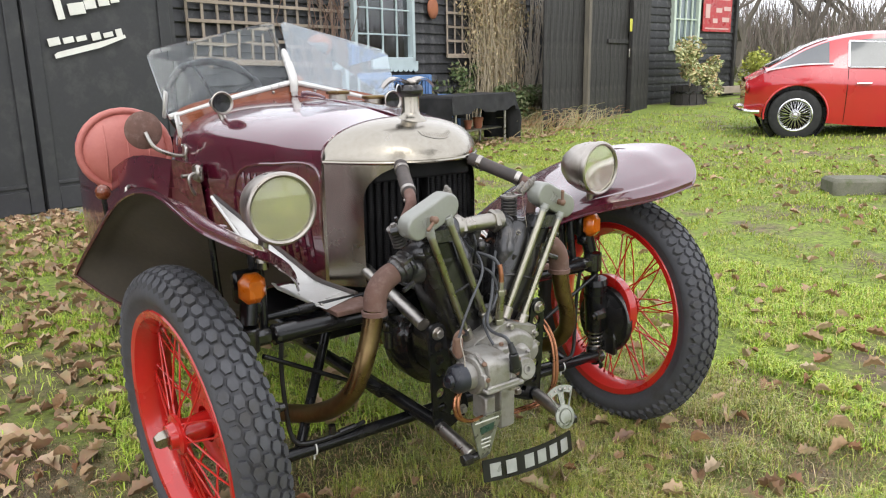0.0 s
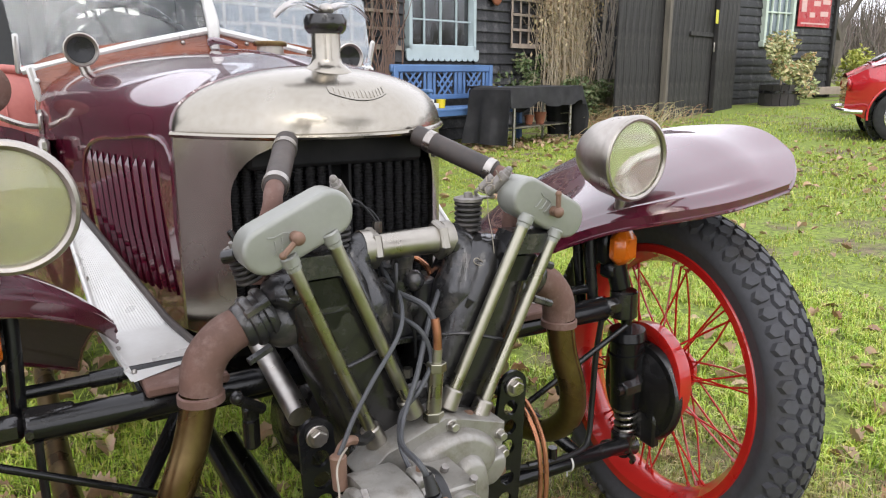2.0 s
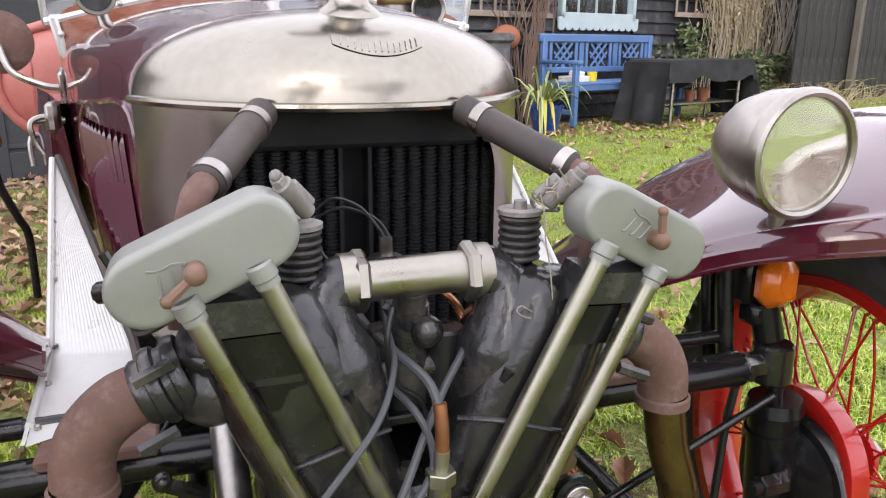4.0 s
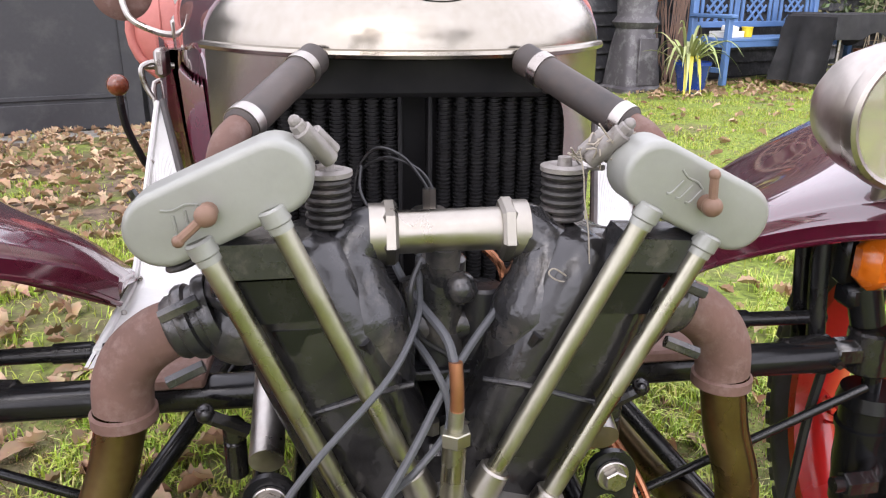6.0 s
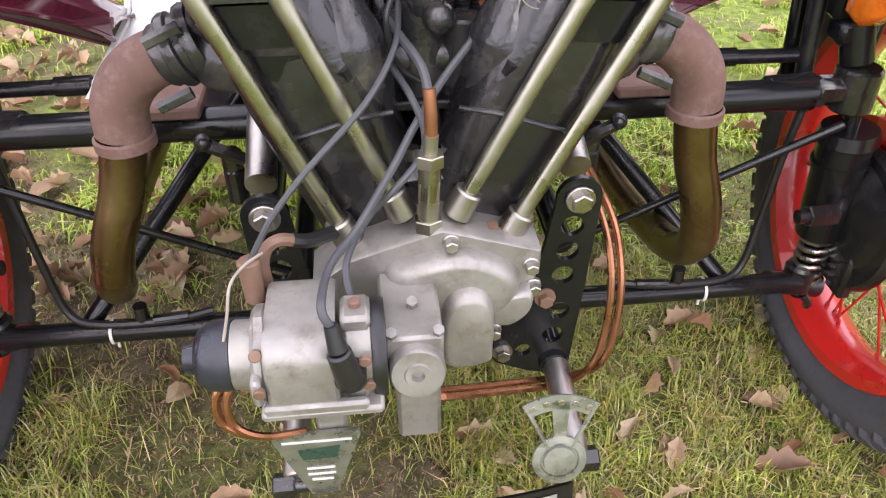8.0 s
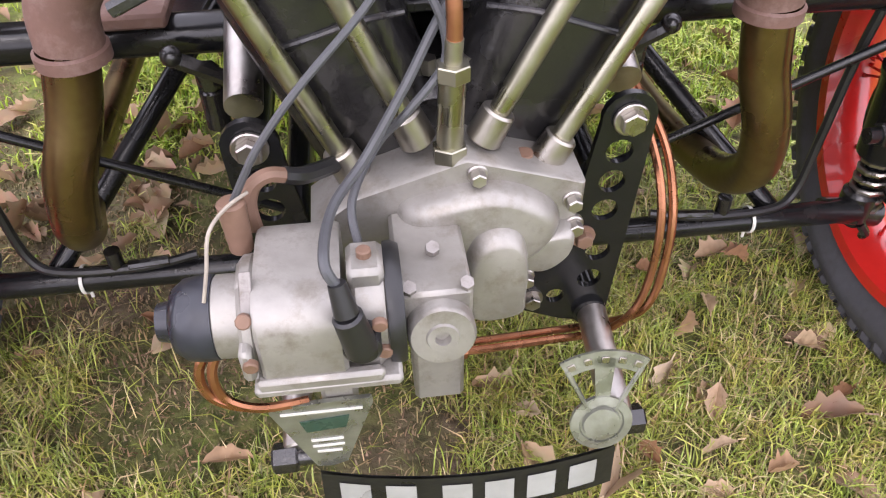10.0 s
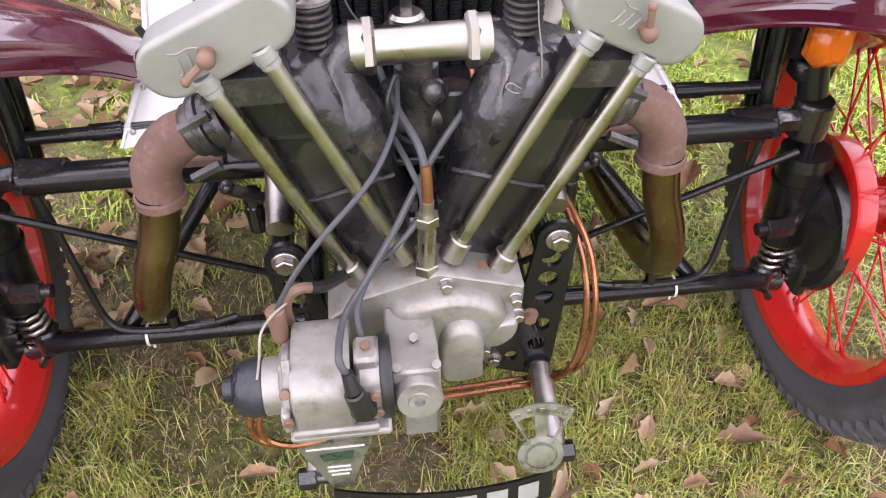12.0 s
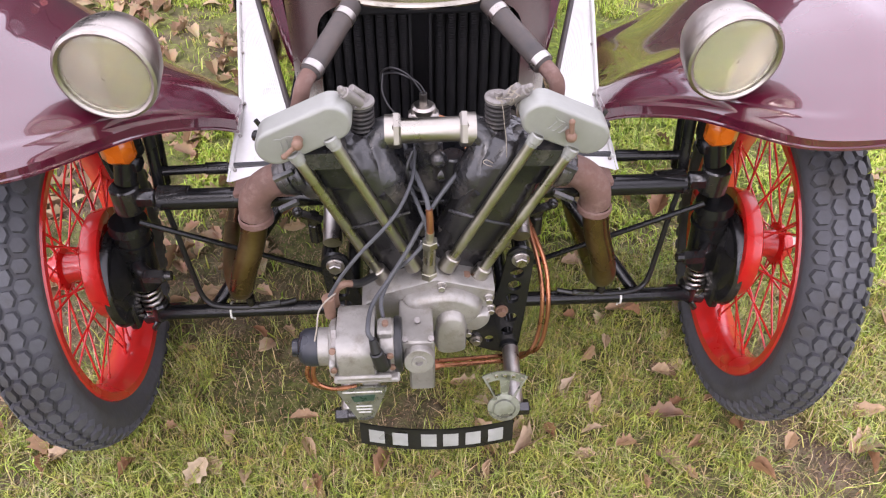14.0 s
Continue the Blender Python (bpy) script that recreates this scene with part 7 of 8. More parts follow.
def reed_line(rnd):
    x, y = rnd.gauss(7.3, 0.75), rnd.uniform(-1.6, -0.3)
    h, s, q = rnd.uniform(0.08, 0.42) ** 1.0, rnd.gauss(0, 0.25), rnd.gauss(-0.05, 0.15)
    return [(x, y, 0.1), (x + s * 0.3, y + q * 0.3, 0.1 + h * 0.5), (x + s * 0.7, y + q * 0.6, 0.1 + h * 0.85), (x + s * 1.3, y + q, 0.1 + h * 0.9)]


def climber_mass(rnd, n):
    """Hanging dead leaves and twiglets, thick at the top and ragged below."""
    vs, fs = [], []
    for _ in range(n):
        z = 0.55 + 2.3 * rnd.random() ** 0.75
        half = 0.22 + 0.5 * min(1.0, max(0.0, (z - 0.5) / 1.6)) + 0.18 * noise.noise((z * 2.2, 1.0, 5.0))
        x = 6.85 + rnd.gauss(0, 0.5) * half * 1.15 + 0.12 * noise.noise((z * 3, 4.0, 0.0))
        p = Vector((x, -0.1 - abs(rnd.gauss(0, 0.13)), z))
        a = Vector((rnd.gauss(0, 0.6), rnd.gauss(0, 0.5), rnd.gauss(-0.9, 0.6))).normalized()
        b = a.cross(Vector((rnd.gauss(0, 1), rnd.gauss(0, 1), rnd.gauss(0, 1)))).normalized()
        thin = rnd.random() < 0.55
        q, w = (rnd.uniform(0.05, 0.12), 0.05) if thin else (rnd.uniform(0.02, 0.04), 0.5)
        k = len(vs)
        vs += [p - a * q, p + b * q * w, p + a * q, p - b * q * w]
        fs += [(k, k + 1, k + 2), (k, k + 2, k + 3)]
    g = G()
    g.v, g.f = vs, fs
    return g


climber = thing("dry_climbing_plant", MB, "dry brown climbing plant on the shed wall", "climbing plant")
part("stem_tangle", stems(rnd, 190, climber_line), STEM, climber, fix=False, kind="stuff")
part("dead_leaves", climber_mass(rnd, 11000), DRYLEAF, climber, fix=False, sharp=0, kind="stuff")
bare = thing("bare_shrub", MB, "pale bare-stemmed shrub beside the tall doors", "shrub")
part("stem_tangle", stems(rnd, 75, bare_line, 0.008), mk("pale_bare_stems", (0.52, 0.47, 0.4), (0.36, 0.31, 0.25), rough=0.85, scale=8, bump=0.1), bare, fix=False, kind="stuff")
reeds = thing("dead_reeds", MB, "tangle of dead stalks at the foot of the wall", "stalks", kind="stuff")
part("stalks", stems(rnd, 520, reed_line, 0.005), leaf_mat("dead_stalks", [(0.34, 0.32, 0.1), (0.5, 0.42, 0.24), (0.4, 0.14, 0.07), (0.24, 0.28, 0.08), (0.46, 0.3, 0.16)]), reeds, fix=False, kind="stuff")
ivy = thing("low_evergreen", MB, "low dull green foliage along the wall", "foliage", kind="stuff")
part("foliage", leaf_cloud(rnd, 1500, (0.9, 0.2, 0.3), 0.04).moved(pose(7.0, -0.5, 0.5)), IVY, ivy, fix=False, sharp=0, kind="stuff")
part("foliage", leaf_cloud(rnd, 500, (0.5, 0.15, 0.35), 0.04).moved(pose(6.0, -0.2, 0.75)), IVY, ivy, fix=False, sharp=0, kind="stuff")
vine = thing("bare_vine", MB, "bare brown vine climbing the trellis", "vine")
part("stem_tangle", stems(rnd, 40, lambda r: (lambda x, h: [(x, -0.1, 0.0), (x + r.gauss(0, 0.1), -0.13, h * 0.4), (x + r.gauss(0, 0.2), -0.1, h * 0.75), (x + r.gauss(0, 0.3), -0.08, h)])(r.gauss(3.15, 0.12), r.uniform(1.2, 2.8)), 0.009), mk("vine_bark", (0.16, 0.1, 0.075), (0.1, 0.065, 0.05), rough=0.9, scale=8, bump=0.2), vine, fix=False, kind="stuff")

# ---- red coupé parked on the lawn ----
CARRED = mk("red_car_paint", (0.5, 0.012, 0.02), (0.44, 0.01, 0.016), rough=0.3, coat=1.0, bump=0.0, scale=2, rvar=0.05)
coupe = thing("red_coupe", pose(8.02, 3.84, 0.165, 0, 0, -53) @ pose(-0.74, 0.0, 0.0), "red fastback sports coupe with wire wheels", "car")
TIRE = mk("coupe_tyre", (0.02, 0.02, 0.02), rough=0.8, scale=20, bump=0.1)
CHROME = mk("chrome", (0.75, 0.75, 0.76), (0.65, 0.65, 0.66), rough=0.12, metal=1, scale=6, bump=0.0)
SMOKE = mk("dark_car_glass", (0.06, 0.065, 0.065), (0.1, 0.11, 0.11), rough=0.1, scale=1.5, coat=0.3, bump=0)
BELT = [0.70, 0.82, 0.87, 0.87, 0.85, 0.84, 0.83, 0.83, 0.82, 0.78, 0.70, 0.52]
SILL = [0.34, 0.24, 0.2, 0.2, 0.17, 0.15, 0.15, 0.16, 0.18, 0.2, 0.24, 0.34]
HALF = [0.55, 0.72, 0.78, 0.79, 0.78, 0.77, 0.77, 0.78, 0.79, 0.77, 0.68, 0.45]
CLEN = 3.6
WH = (0.74, 2.95)


def body_side(u, v, s):
    x = CLEN * u + 0.15 * (1 - u) ** 10
    b, q, h = cubic(BELT, u), cubic(SILL, u), cubic(HALF, u)
    z = q + (b - q) * v
    bulge = 1 - 0.10 * (1 - v) ** 2 - 0.12 * max(0, v - 0.75) * 2
    for w in WH:
        bulge += 0.025 * math.exp(-((x - w) / 0.4) ** 2) * (1 - abs(v - 0.6))
    return Vector((x, 0.8 - s * h * bulge, z))


for s in (1, -1):
    g = G()
    nu, nv = 90, 16
    g.v = [tuple(body_side(i / nu, j / nv, s)) for i in range(nu + 1) for j in range(nv + 1)]
    for i in range(nu):
        for j in range(nv):
            c = body_side((i + 0.5) / nu, (j + 0.5) / nv, s)
            if all(math.hypot(c.x - w, c.z - 0.29) > 0.365 for w in WH):
                g.f.append((i * (nv + 1) + j, (i + 1) * (nv + 1) + j, (i + 1) * (nv + 1) + j + 1, i * (nv + 1) + j + 1))
    used = {i for f in g.f for i in f}
    for i in used:  # draw the cut edge out to a clean round arch
        x, y, z = g.v[i]
        for w in WH:
            d = math.hypot(x - w, z - 0.29)
            if 1e-4 < d < 0.372:
                g.v[i] = (w + (x - w) * 0.372 / d, y, 0.29 + (z - 0.29) * 0.372 / d)
    part("body_side", g, CARRED, coupe)
    for w in WH:
        part("wheel_well", G().lathe([(0.001, 0.0), (0.39, 0.0), (0.385, 0.17), (0.37, 0.17), (0.37, 0.01), (0.001, 0.01)], (w, 0.8 - s * 0.5, 0.29), (0, -s, 0), 40), BLACK, coupe)
    for w in WH:
        part("arch_lip", G().tube([body_side((w + 0.375 * math.cos(a)) / CLEN, 0.5, s) * 0 + Vector((w + 0.372 * math.cos(a), 0.8 - s * 0.775, 0.29 + 0.372 * math.sin(a))) for a in [math.radians(q) for q in range(-8, 189, 7)]], 0.012, 8, 1), CARRED, coupe)
g = G().grid(lambda u, v: (lambda a, b: Vector((a.x, a.y + (b.y - a.y) * v, a.z + 0.05 * math.sin(math.pi * v))))(body_side(u, 1, 1), body_side(u, 1, -1)), 60, 12)
g.grid(lambda u, v: (lambda a, b: Vector((a.x, a.y + (b.y - a.y) * u, a.z)))(body_side(0, v, 1), body_side(0, v, -1)), 8, 6)
part("body_top", g, CARRED, coupe)
part("body_floor", G().box((1.95, 0.8, 0.3), (3.1, 1.2, 0.25)), BLACK, coupe)
ROOFL = [(0.37, 0.88, 0.66), (0.6, 1.01, 0.6), (0.85, 1.15, 0.57), (1.15, 1.25, 0.55), (1.6, 1.31, 0.55), (2.05, 1.27, 0.56), (2.4, 1.08, 0.62), (2.65, 0.88, 0.66)]


def roof_at(u, v):
    p = [cubic([r[k] for r in ROOFL], u) for k in range(3)]
    a = (v - 0.5) * 2
    return Vector((p[0], 0.8 - a * p[2], p[1] - 0.05 * abs(a) ** 3))


part("roof", G().grid(roof_at, 40, 16), CARRED, coupe)
for s in (1, -1):
    vv = 1 if s > 0 else 0
    def flank(u, v):
        top = roof_at(u, vv)
        bx = body_side(top.x / CLEN, 1.0, s)
        return top.lerp(Vector((top.x, bx.y, bx.z - 0.01)), v)
    part("cabin_side", G().grid(flank, 40, 6), CARRED, coupe)
    off = Vector((0, -s * 0.006, 0.0))
    g = G().grid(lambda u, v: flank(0.48 + 0.27 * u, 0.13 + 0.8 * v) + off, 8, 4)
    part("side_window", g, SMOKE, coupe, "dark side window")
    ring = [flank(0.48, 0.13), flank(0.75, 0.13), flank(0.75, 0.93), flank(0.48, 0.93)]
    g = G()
    for k in range(4):
        g.tube([ring[k] + off * 1.4, ring[(k + 1) % 4] + off * 1.4], 0.014, 6, 1)
    part("window_trim", g, CHROME, coupe)
    if s > 0:
        p = body_side(0.41, 0.75, s)
        part("door_handle", G().tube([p + Vector((-0.08, -0.02, 0)), p + Vector((0.08, -0.02, 0))], 0.012, 8, 1), CHROME, coupe)
        part("door_seam", G().tube([body_side(0.36, v, s) + Vector((0, -0.002, 0)) for v in (0.05, 0.4, 0.7, 1.0)], 0.004, 6, 2), BLACK, coupe)
        p = body_side(0.58, 1.0, s)
        part("wing_mirror", G().ball(p + Vector((0, -0.05, 0.06)), 0.06, 12, 6, (0.5, 1, 0.8)), CHROME, coupe)
g = G().grid(lambda u, v: roof_at(0.03 + 0.37 * u, 0.1 + 0.8 * v) + Vector((-0.004, 0, 0.008)), 14, 8)
part("rear_screen", g, mk("pale_rear_glass", (0.06, 0.065, 0.07), (0.1, 0.105, 0.11), rough=0.1, scale=1.5, coat=1.0, bump=0), coupe, "large sloping rear screen")
for s in (1, -1):
    g = G().grid(lambda u, v: (lambda a: a + Vector((0, -s * 0.006, 0)))((lambda top: top.lerp(Vector((top.x, body_side(top.x / CLEN, 1.0, s).y, body_side(top.x / CLEN, 1.0, s).z)), 0.02 + 0.82 * v))(roof_at(0.04 + 0.36 * u, 1 if s > 0 else 0))), 12, 3)
    part("quarter_glass", g, bpy.data.materials["pale_rear_glass"], coupe)
    g = G().tube([(lambda top: top.lerp(Vector((top.x, body_side(top.x / CLEN, 1.0, s).y, body_side(top.x / CLEN, 1.0, s).z)), 0.86) + Vector((0, -s * 0.008, 0)))(roof_at(0.02 + 0.4 * k / 10, 1 if s > 0 else 0)) for k in range(11)], 0.011, 6, 1)
    part("glass_trim", g, CHROME, coupe)
part("rear_bumper", G().tube([(0.32, 0.02, 0.33), (0.12, 0.12, 0.34), (0.07, 0.8, 0.345), (0.12, 1.48, 0.34), (0.32, 1.58, 0.33)], 0.026, 8, 5), CHROME, coupe, "chrome rear bumper")
for y in (0.22, 1.38):
    part("tail_lamp", G().ball((0.17, y, 0.62), 0.05, 12, 6, (0.6, 1, 1.3)), mk("tail_lamp_red", (0.3, 0.01, 0.01), rough=0.2, coat=1) if y < 1 else bpy.data.materials["tail_lamp_red"], coupe)
for w in WH:
    for s in (1, -1):
        y = 0.8 - s * 0.7
        tyre2 = part("coupe_wheel", G().lathe([(0.19, -0.07), (0.27, -0.08), (0.305, -0.06), (0.31, 0.0), (0.305, 0.06), (0.27, 0.08), (0.19, 0.07), (0.18, 0.0)], (w, y, 0.29), (0, 1, 0), 44, loop=True), TIRE, coupe, "silver wire-spoked wheel with black tyre")
        part("wheel_rim", G().lathe([(0.165, -s * 0.05), (0.2, -s * 0.07), (0.205, -s * 0.076), (0.195, -s * 0.08), (0.17, -s * 0.06)], (w, y, 0.29), (0, 1, 0), 40, loop=True), CHROME, tyre2)
        if s > 0:
            for k in range(36):
                a, b = k * math.tau / 36, (k + (2.2 if k % 2 else -2.2)) * math.tau / 36
                part("spoke", G().cyl((w + 0.03 * math.cos(b), y - 0.085, 0.29 + 0.03 * math.sin(b)), (w + 0.175 * math.cos(a), y - 0.05 - 0.012 * (k % 2), 0.29 + 0.175 * math.sin(a)), 0.0048, n=5), CHROME, tyre2)
        part("hub_cap", G().lathe([(0.001, 0.12), (0.02, 0.115), (0.04, 0.09), (0.045, 0.06), (0.001, 0.05)], (w, y, 0.29), (0, -s, 0), 16), CHROME, tyre2)

# low stone slab in the grass
STONE = mk("mossy_stone", (0.2, 0.19, 0.15), (0.1, 0.1, 0.07), rough=0.9, scale=6, bump=0.4, dirt=(0.08, 0.1, 0.04))
for k, (x, y, w) in enumerate(((4.95, 1.5, 0.42), (5.22, 1.22, 0.4), (5.5, 0.95, 0.42))):
    st = thing("stone_block", pose(x, y, rise(x, y) + 0.02, 0, 0, -38 + 4 * k), "low mossy stone block set in the lawn", "stone", "row of stone blocks")
    part("block", G().box((0, 0, 0), (w, 0.26, 0.2), 0.025), STONE, st)

# ---- hedge and bare trees beyond ----
def twig_mass(rnd, n, x0, x1, y0, y1, h0, h1, r):
    vs, fs = [], []
    for _ in range(n):
        x, y = rnd.uniform(x0, x1), rnd.uniform(y0, y1)
        h = rnd.uniform(h0, h1) * (0.75 + 0.5 * noise.noise((x * 0.25, y * 0.25, 3)))
        z = 0.5
        lean = Vector((rnd.gauss(0, 0.25), rnd.gauss(0, 0.25), 1)).normalized()
        side = lean.cross(Vector((rnd.gauss(0, 1), rnd.gauss(0, 1), 0))).normalized() * r
        a = Vector((x, y, z + rnd.uniform(0, h * 0.5)))
        k = len(vs)
        b = a + lean * h * 0.5
        bend = b + Vector((rnd.gauss(0, 0.2), rnd.gauss(0, 0.2), h * 0.3))
        vs += [a - side, a + side, b + side * 0.7, b - side * 0.7, bend]
        fs += [(k, k + 1, k + 2, k + 3), (k + 3, k + 2, k + 4)]
    g = G()
    g.v, g.f = vs, fs
    return g


TWIG = leaf_mat("winter_twigs", [(0.13, 0.105, 0.085), (0.2, 0.17, 0.14), (0.16, 0.12, 0.1), (0.09, 0.09, 0.06)], 0.9)
hedge = thing("winter_hedge", pose(0, 0, 0), "tall bare winter hedge beyond the lawn", "hedge", kind="stuff")
part("twigs", twig_mass(rnd, 16000, 17, 62, 16, 26, 1.6, 4.6, 0.02), TWIG, hedge, fix=False, sharp=0, kind="stuff")
part("twigs", twig_mass(rnd, 9000, 24, 60, -14, 17, 1.5, 4.2, 0.02), TWIG, hedge, fix=False, sharp=0, kind="stuff")
part("undergrowth", leaf_cloud(rnd, 6000, (16, 6, 0.8), 0.14).moved(pose(36, 18, 1.0)), leaf_mat("hedge_bottom", [(0.05, 0.07, 0.02), (0.1, 0.09, 0.04), (0.14, 0.11, 0.07)]), hedge, fix=False, sharp=0, kind="stuff")


def bare_tree(rnd, x, y, h):
    t = thing("bare_tree", pose(x, y, 0.3), "leafless winter tree at the edge of the lawn", "tree", "bare trees")
    g, tw = G(), G()

    def grow(p, d, L, r, depth):
        q = p + d * L
        mid = p.lerp(q, 0.5) + Vector((rnd.gauss(0, 0.05), rnd.gauss(0, 0.05), 0.02)) * L
        (g if depth < 3 else tw).tube([p, mid, q], [r, r * 0.85, r * 0.68], 5 if depth < 3 else 3, 2, ends=False)
        if depth >= 6:
            return
        for _ in range(3 if depth > 0 else 4):
            nd = (d + Vector((rnd.gauss(0, 0.5), rnd.gauss(0, 0.5), rnd.gauss(0.1, 0.3)))).normalized()
            grow(p.lerp(q, rnd.uniform(0.65, 1)), nd, L * rnd.uniform(0.6, 0.82), r * 0.6, depth + 1)

    grow(Vector((0, 0, -0.3)), Vector((0, 0, 1)), h * 0.3, h * 0.022, 0)
    part("trunk", g, BARK, t, fix=False)
    part("twigs", tw, BARK, t, fix=False, kind="stuff")


for x, y, h in ((24, 15.5, 8.0), (31, 17, 10.0), (38, 18, 9.0), (34, 10, 9.5), (45, 14, 11.0), (-1.9, -4.6, 9.0), (-4.5, -6.5, 10.0), (3.5, -9.0, 11.0)):
    bare_tree(rnd, x, y, h)

# leaves that lie in front of the car: x, y, size
LEAVES_NEAR = [(-0.9, -0.13, 1.0), (-0.75, -0.2, 1.0), (-0.61, -0.23, 0.8), (-0.54, -0.14, 0.6), (-0.47, -0.24, 1.0), (-0.37, -0.26, 1.0), (-0.23, -0.28, 0.7), (0.01, -0.27, 0.6), (0.11, -0.1, 0.8), (0.19, -0.21, 1.6), (0.12, -0.25, 0.6), (0.25, -0.17, 0.6), (0.34, -0.17, 0.8), (0.36, -0.1, 0.8), (0.31, -0.06, 0.9), (0.4, -0.21, 0.8), (0.41, 0.07, 0.9), (0.36, 0.04, 0.8), (0.33, 0.15, 0.8), (0.49, 0.16, 0.8), (0.51, -0.02, 0.9), (0.53, -0.11, 0.9), (0.61, -0.1, 0.8), (0.54, -0.21, 0.9), (0.64, -0.17, 0.7), (0.68, -0.16, 0.9), (0.66, -0.28, 1.0), (0.74, -0.21, 0.8), (0.93, -0.14, 1.3), (0.89, -0.26, 0.8), (0.42, -0.29, 0.5), (-0.4, 0.12, 0.7)]


# ---- weatherboards, one by one ----
def board_mesh(length, height):
    """A feather-edged board: thick at its foot."""
    g = G()
    vs = []
    for x in (0, length):
        vs += [(x, 0.0, 0.0), (x, -0.042, 0.0), (x, -0.044, 0.006), (x, -0.01, height), (x, 0.0, height)]
    g.add(vs, [(i, (i + 1) % 5, 5 + (i + 1) % 5, 5 + i) for i in range(5)] + [(4, 3, 2, 1, 0), (5, 6, 7, 8, 9)])
    return g


cache = {}
rnd = random.Random(11)
for parent, rows, h in ((wall_north, BX, 0.155), (wall_east, WXB, 0.175)):
    for a, b, z in rows:
        key = (round(b - a, 2), h)
        if key not in cache:
            cache[key] = mesh_of(board_mesh(b - a - 0.004, h), "weatherboard", 30)
        o = part("weatherboard", cache[key], BOARD, parent)
        o.matrix_basis = pose(a + 0.002, 0.038, z + rnd.uniform(-0.004, 0.004), rnd.uniform(-0.6, 0.6), rnd.uniform(-0.12, 0.12), 0)
plankm = mesh_of(G().box((0, 0, 0), (0.184, 0.03, 3.3), 0.004), "door_board", 30)
for a, b in DX:
    o = part("door_board", plankm, OLDDOOR, wall_doors)
    o.matrix_basis = pose((a + b) / 2, 0.05 + rnd.uniform(-0.004, 0.004), 1.35)


# ---- grass and fallen leaves ----
def bare_here(x, y):
    """Where the turf is worn through to earth."""
    k = noise.noise((x * 1.6, y * 1.6, 7.0)) * 0.6 + noise.noise((x * 4.5, y * 4.5, 2.0)) * 0.4
    west = min(1.0, max(0.0, (-0.5 - x) / 0.9)) * 0.36
    under = 0.3 if abs(x) < 0.5 and 0.9 < y < 2.3 else 0.0
    scrape = 0.45 * math.exp(-((x + 0.38) ** 2 + (y + 0.05) ** 2) / 0.012)
    return k + west + under + scrape


GRASS = leaf_mat("grass_blades", [(0.14, 0.234, 0.0096), (0.28, 0.418, 0.0216), (0.453, 0.552, 0.048), (0.231, 0.351, 0.0168), (0.198, 0.293, 0.0168), (0.494, 0.502, 0.0768), (0.33, 0.451, 0.0288), (0.511, 0.435, 0.12), (0.247, 0.367, 0.024)], 0.5)


def blades(seed, n, x0, x1, y0, y1, hmin, hmax, w, thresh, keep, clump=0.0):
    r = random.Random(seed)
    vs, fs = [], []
    while len(fs) < n * 2:
        x, y = r.uniform(x0, x1), r.uniform(y0, y1)
        if keep and not keep(x + r.gauss(0, 0.16), y + r.gauss(0, 0.16)):
            continue
        b = bare_here(x, y)
        if clump and noise.noise((x * clump, y * clump, 4.0)) + 0.6 * noise.noise((x * clump * 2.7, y * clump * 2.7, 9.0)) < r.uniform(-0.5, 0.25):
            continue
        if b > thresh and r.random() < min(0.95, 0.5 + (b - thresh) * 5):
            continue
        h = r.uniform(hmin, hmax) * (0.75 + 0.6 * (noise.noise((x * 3, y * 3, 0)) + 0.5))
        h = max(h, hmin * 0.6)
        a, lean = r.uniform(0, math.tau), abs(r.gauss(0.75, 0.5))
        dx, dy = math.cos(a), math.sin(a)
        z = rise(x, y) - 0.003
        ww = w * r.uniform(0.7, 1.3)
        px, py = -dy * ww, dx * ww
        k = len(vs)
        mx, my = x + dx * h * lean * 0.35, y + dy * h * lean * 0.35
        tx, ty = x + dx * h * lean, y + dy * h * lean
        vs += [(x - px, y - py, z), (x + px, y + py, z), (mx + px * 0.8, my + py * 0.8, z + h * 0.62), (mx - px * 0.8, my - py * 0.8, z + h * 0.62), (tx, ty, z + h * max(0.35, 1 - lean * 0.4))]
        fs += [(k, k + 1, k + 2, k + 3), (k + 3, k + 2, k + 4)]
    g = G()
    g.v, g.f = vs, fs
    return g


grass = thing("grass", pose(0, 0, 0), "short rough winter grass with straw", "grass", kind="stuff")
near = lambda x, y: -1.0 < x < 1.15 and -0.72 < y < 0.4
middle = lambda x, y: -1.9 < x < 2.6 and -1.0 < y < 2.2
GRASSNEAR = leaf_mat("near_grass_blades", [(0.0784, 0.102, 0.0108), (0.426, 0.51, 0.054), (0.605, 0.612, 0.126), (0.224, 0.296, 0.027), (0.8, 0.612, 0.306), (0.336, 0.418, 0.045), (0.112, 0.143, 0.018), (0.291, 0.367, 0.036), (0.56, 0.581, 0.09), (0.134, 0.153, 0.0225), (0.515, 0.326, 0.153), (0.0672, 0.0663, 0.0135)], 0.4)
part("blades", blades(1, 64000, -1.0, 1.15, -0.72, 0.4, 0.02, 0.062, 0.0010, 0.06, near, 15.0), GRASSNEAR, grass, fix=False, sharp=0, kind="stuff")
GRASSMID = leaf_mat("lawn_blades", [(0.15, 0.254, 0.012), (0.4, 0.615, 0.03), (0.6, 0.763, 0.072), (0.3, 0.488, 0.021), (0.1, 0.148, 0.012), (0.66, 0.7, 0.12), (0.44, 0.636, 0.036), (0.7, 0.615, 0.18), (0.34, 0.53, 0.03)], 0.5)
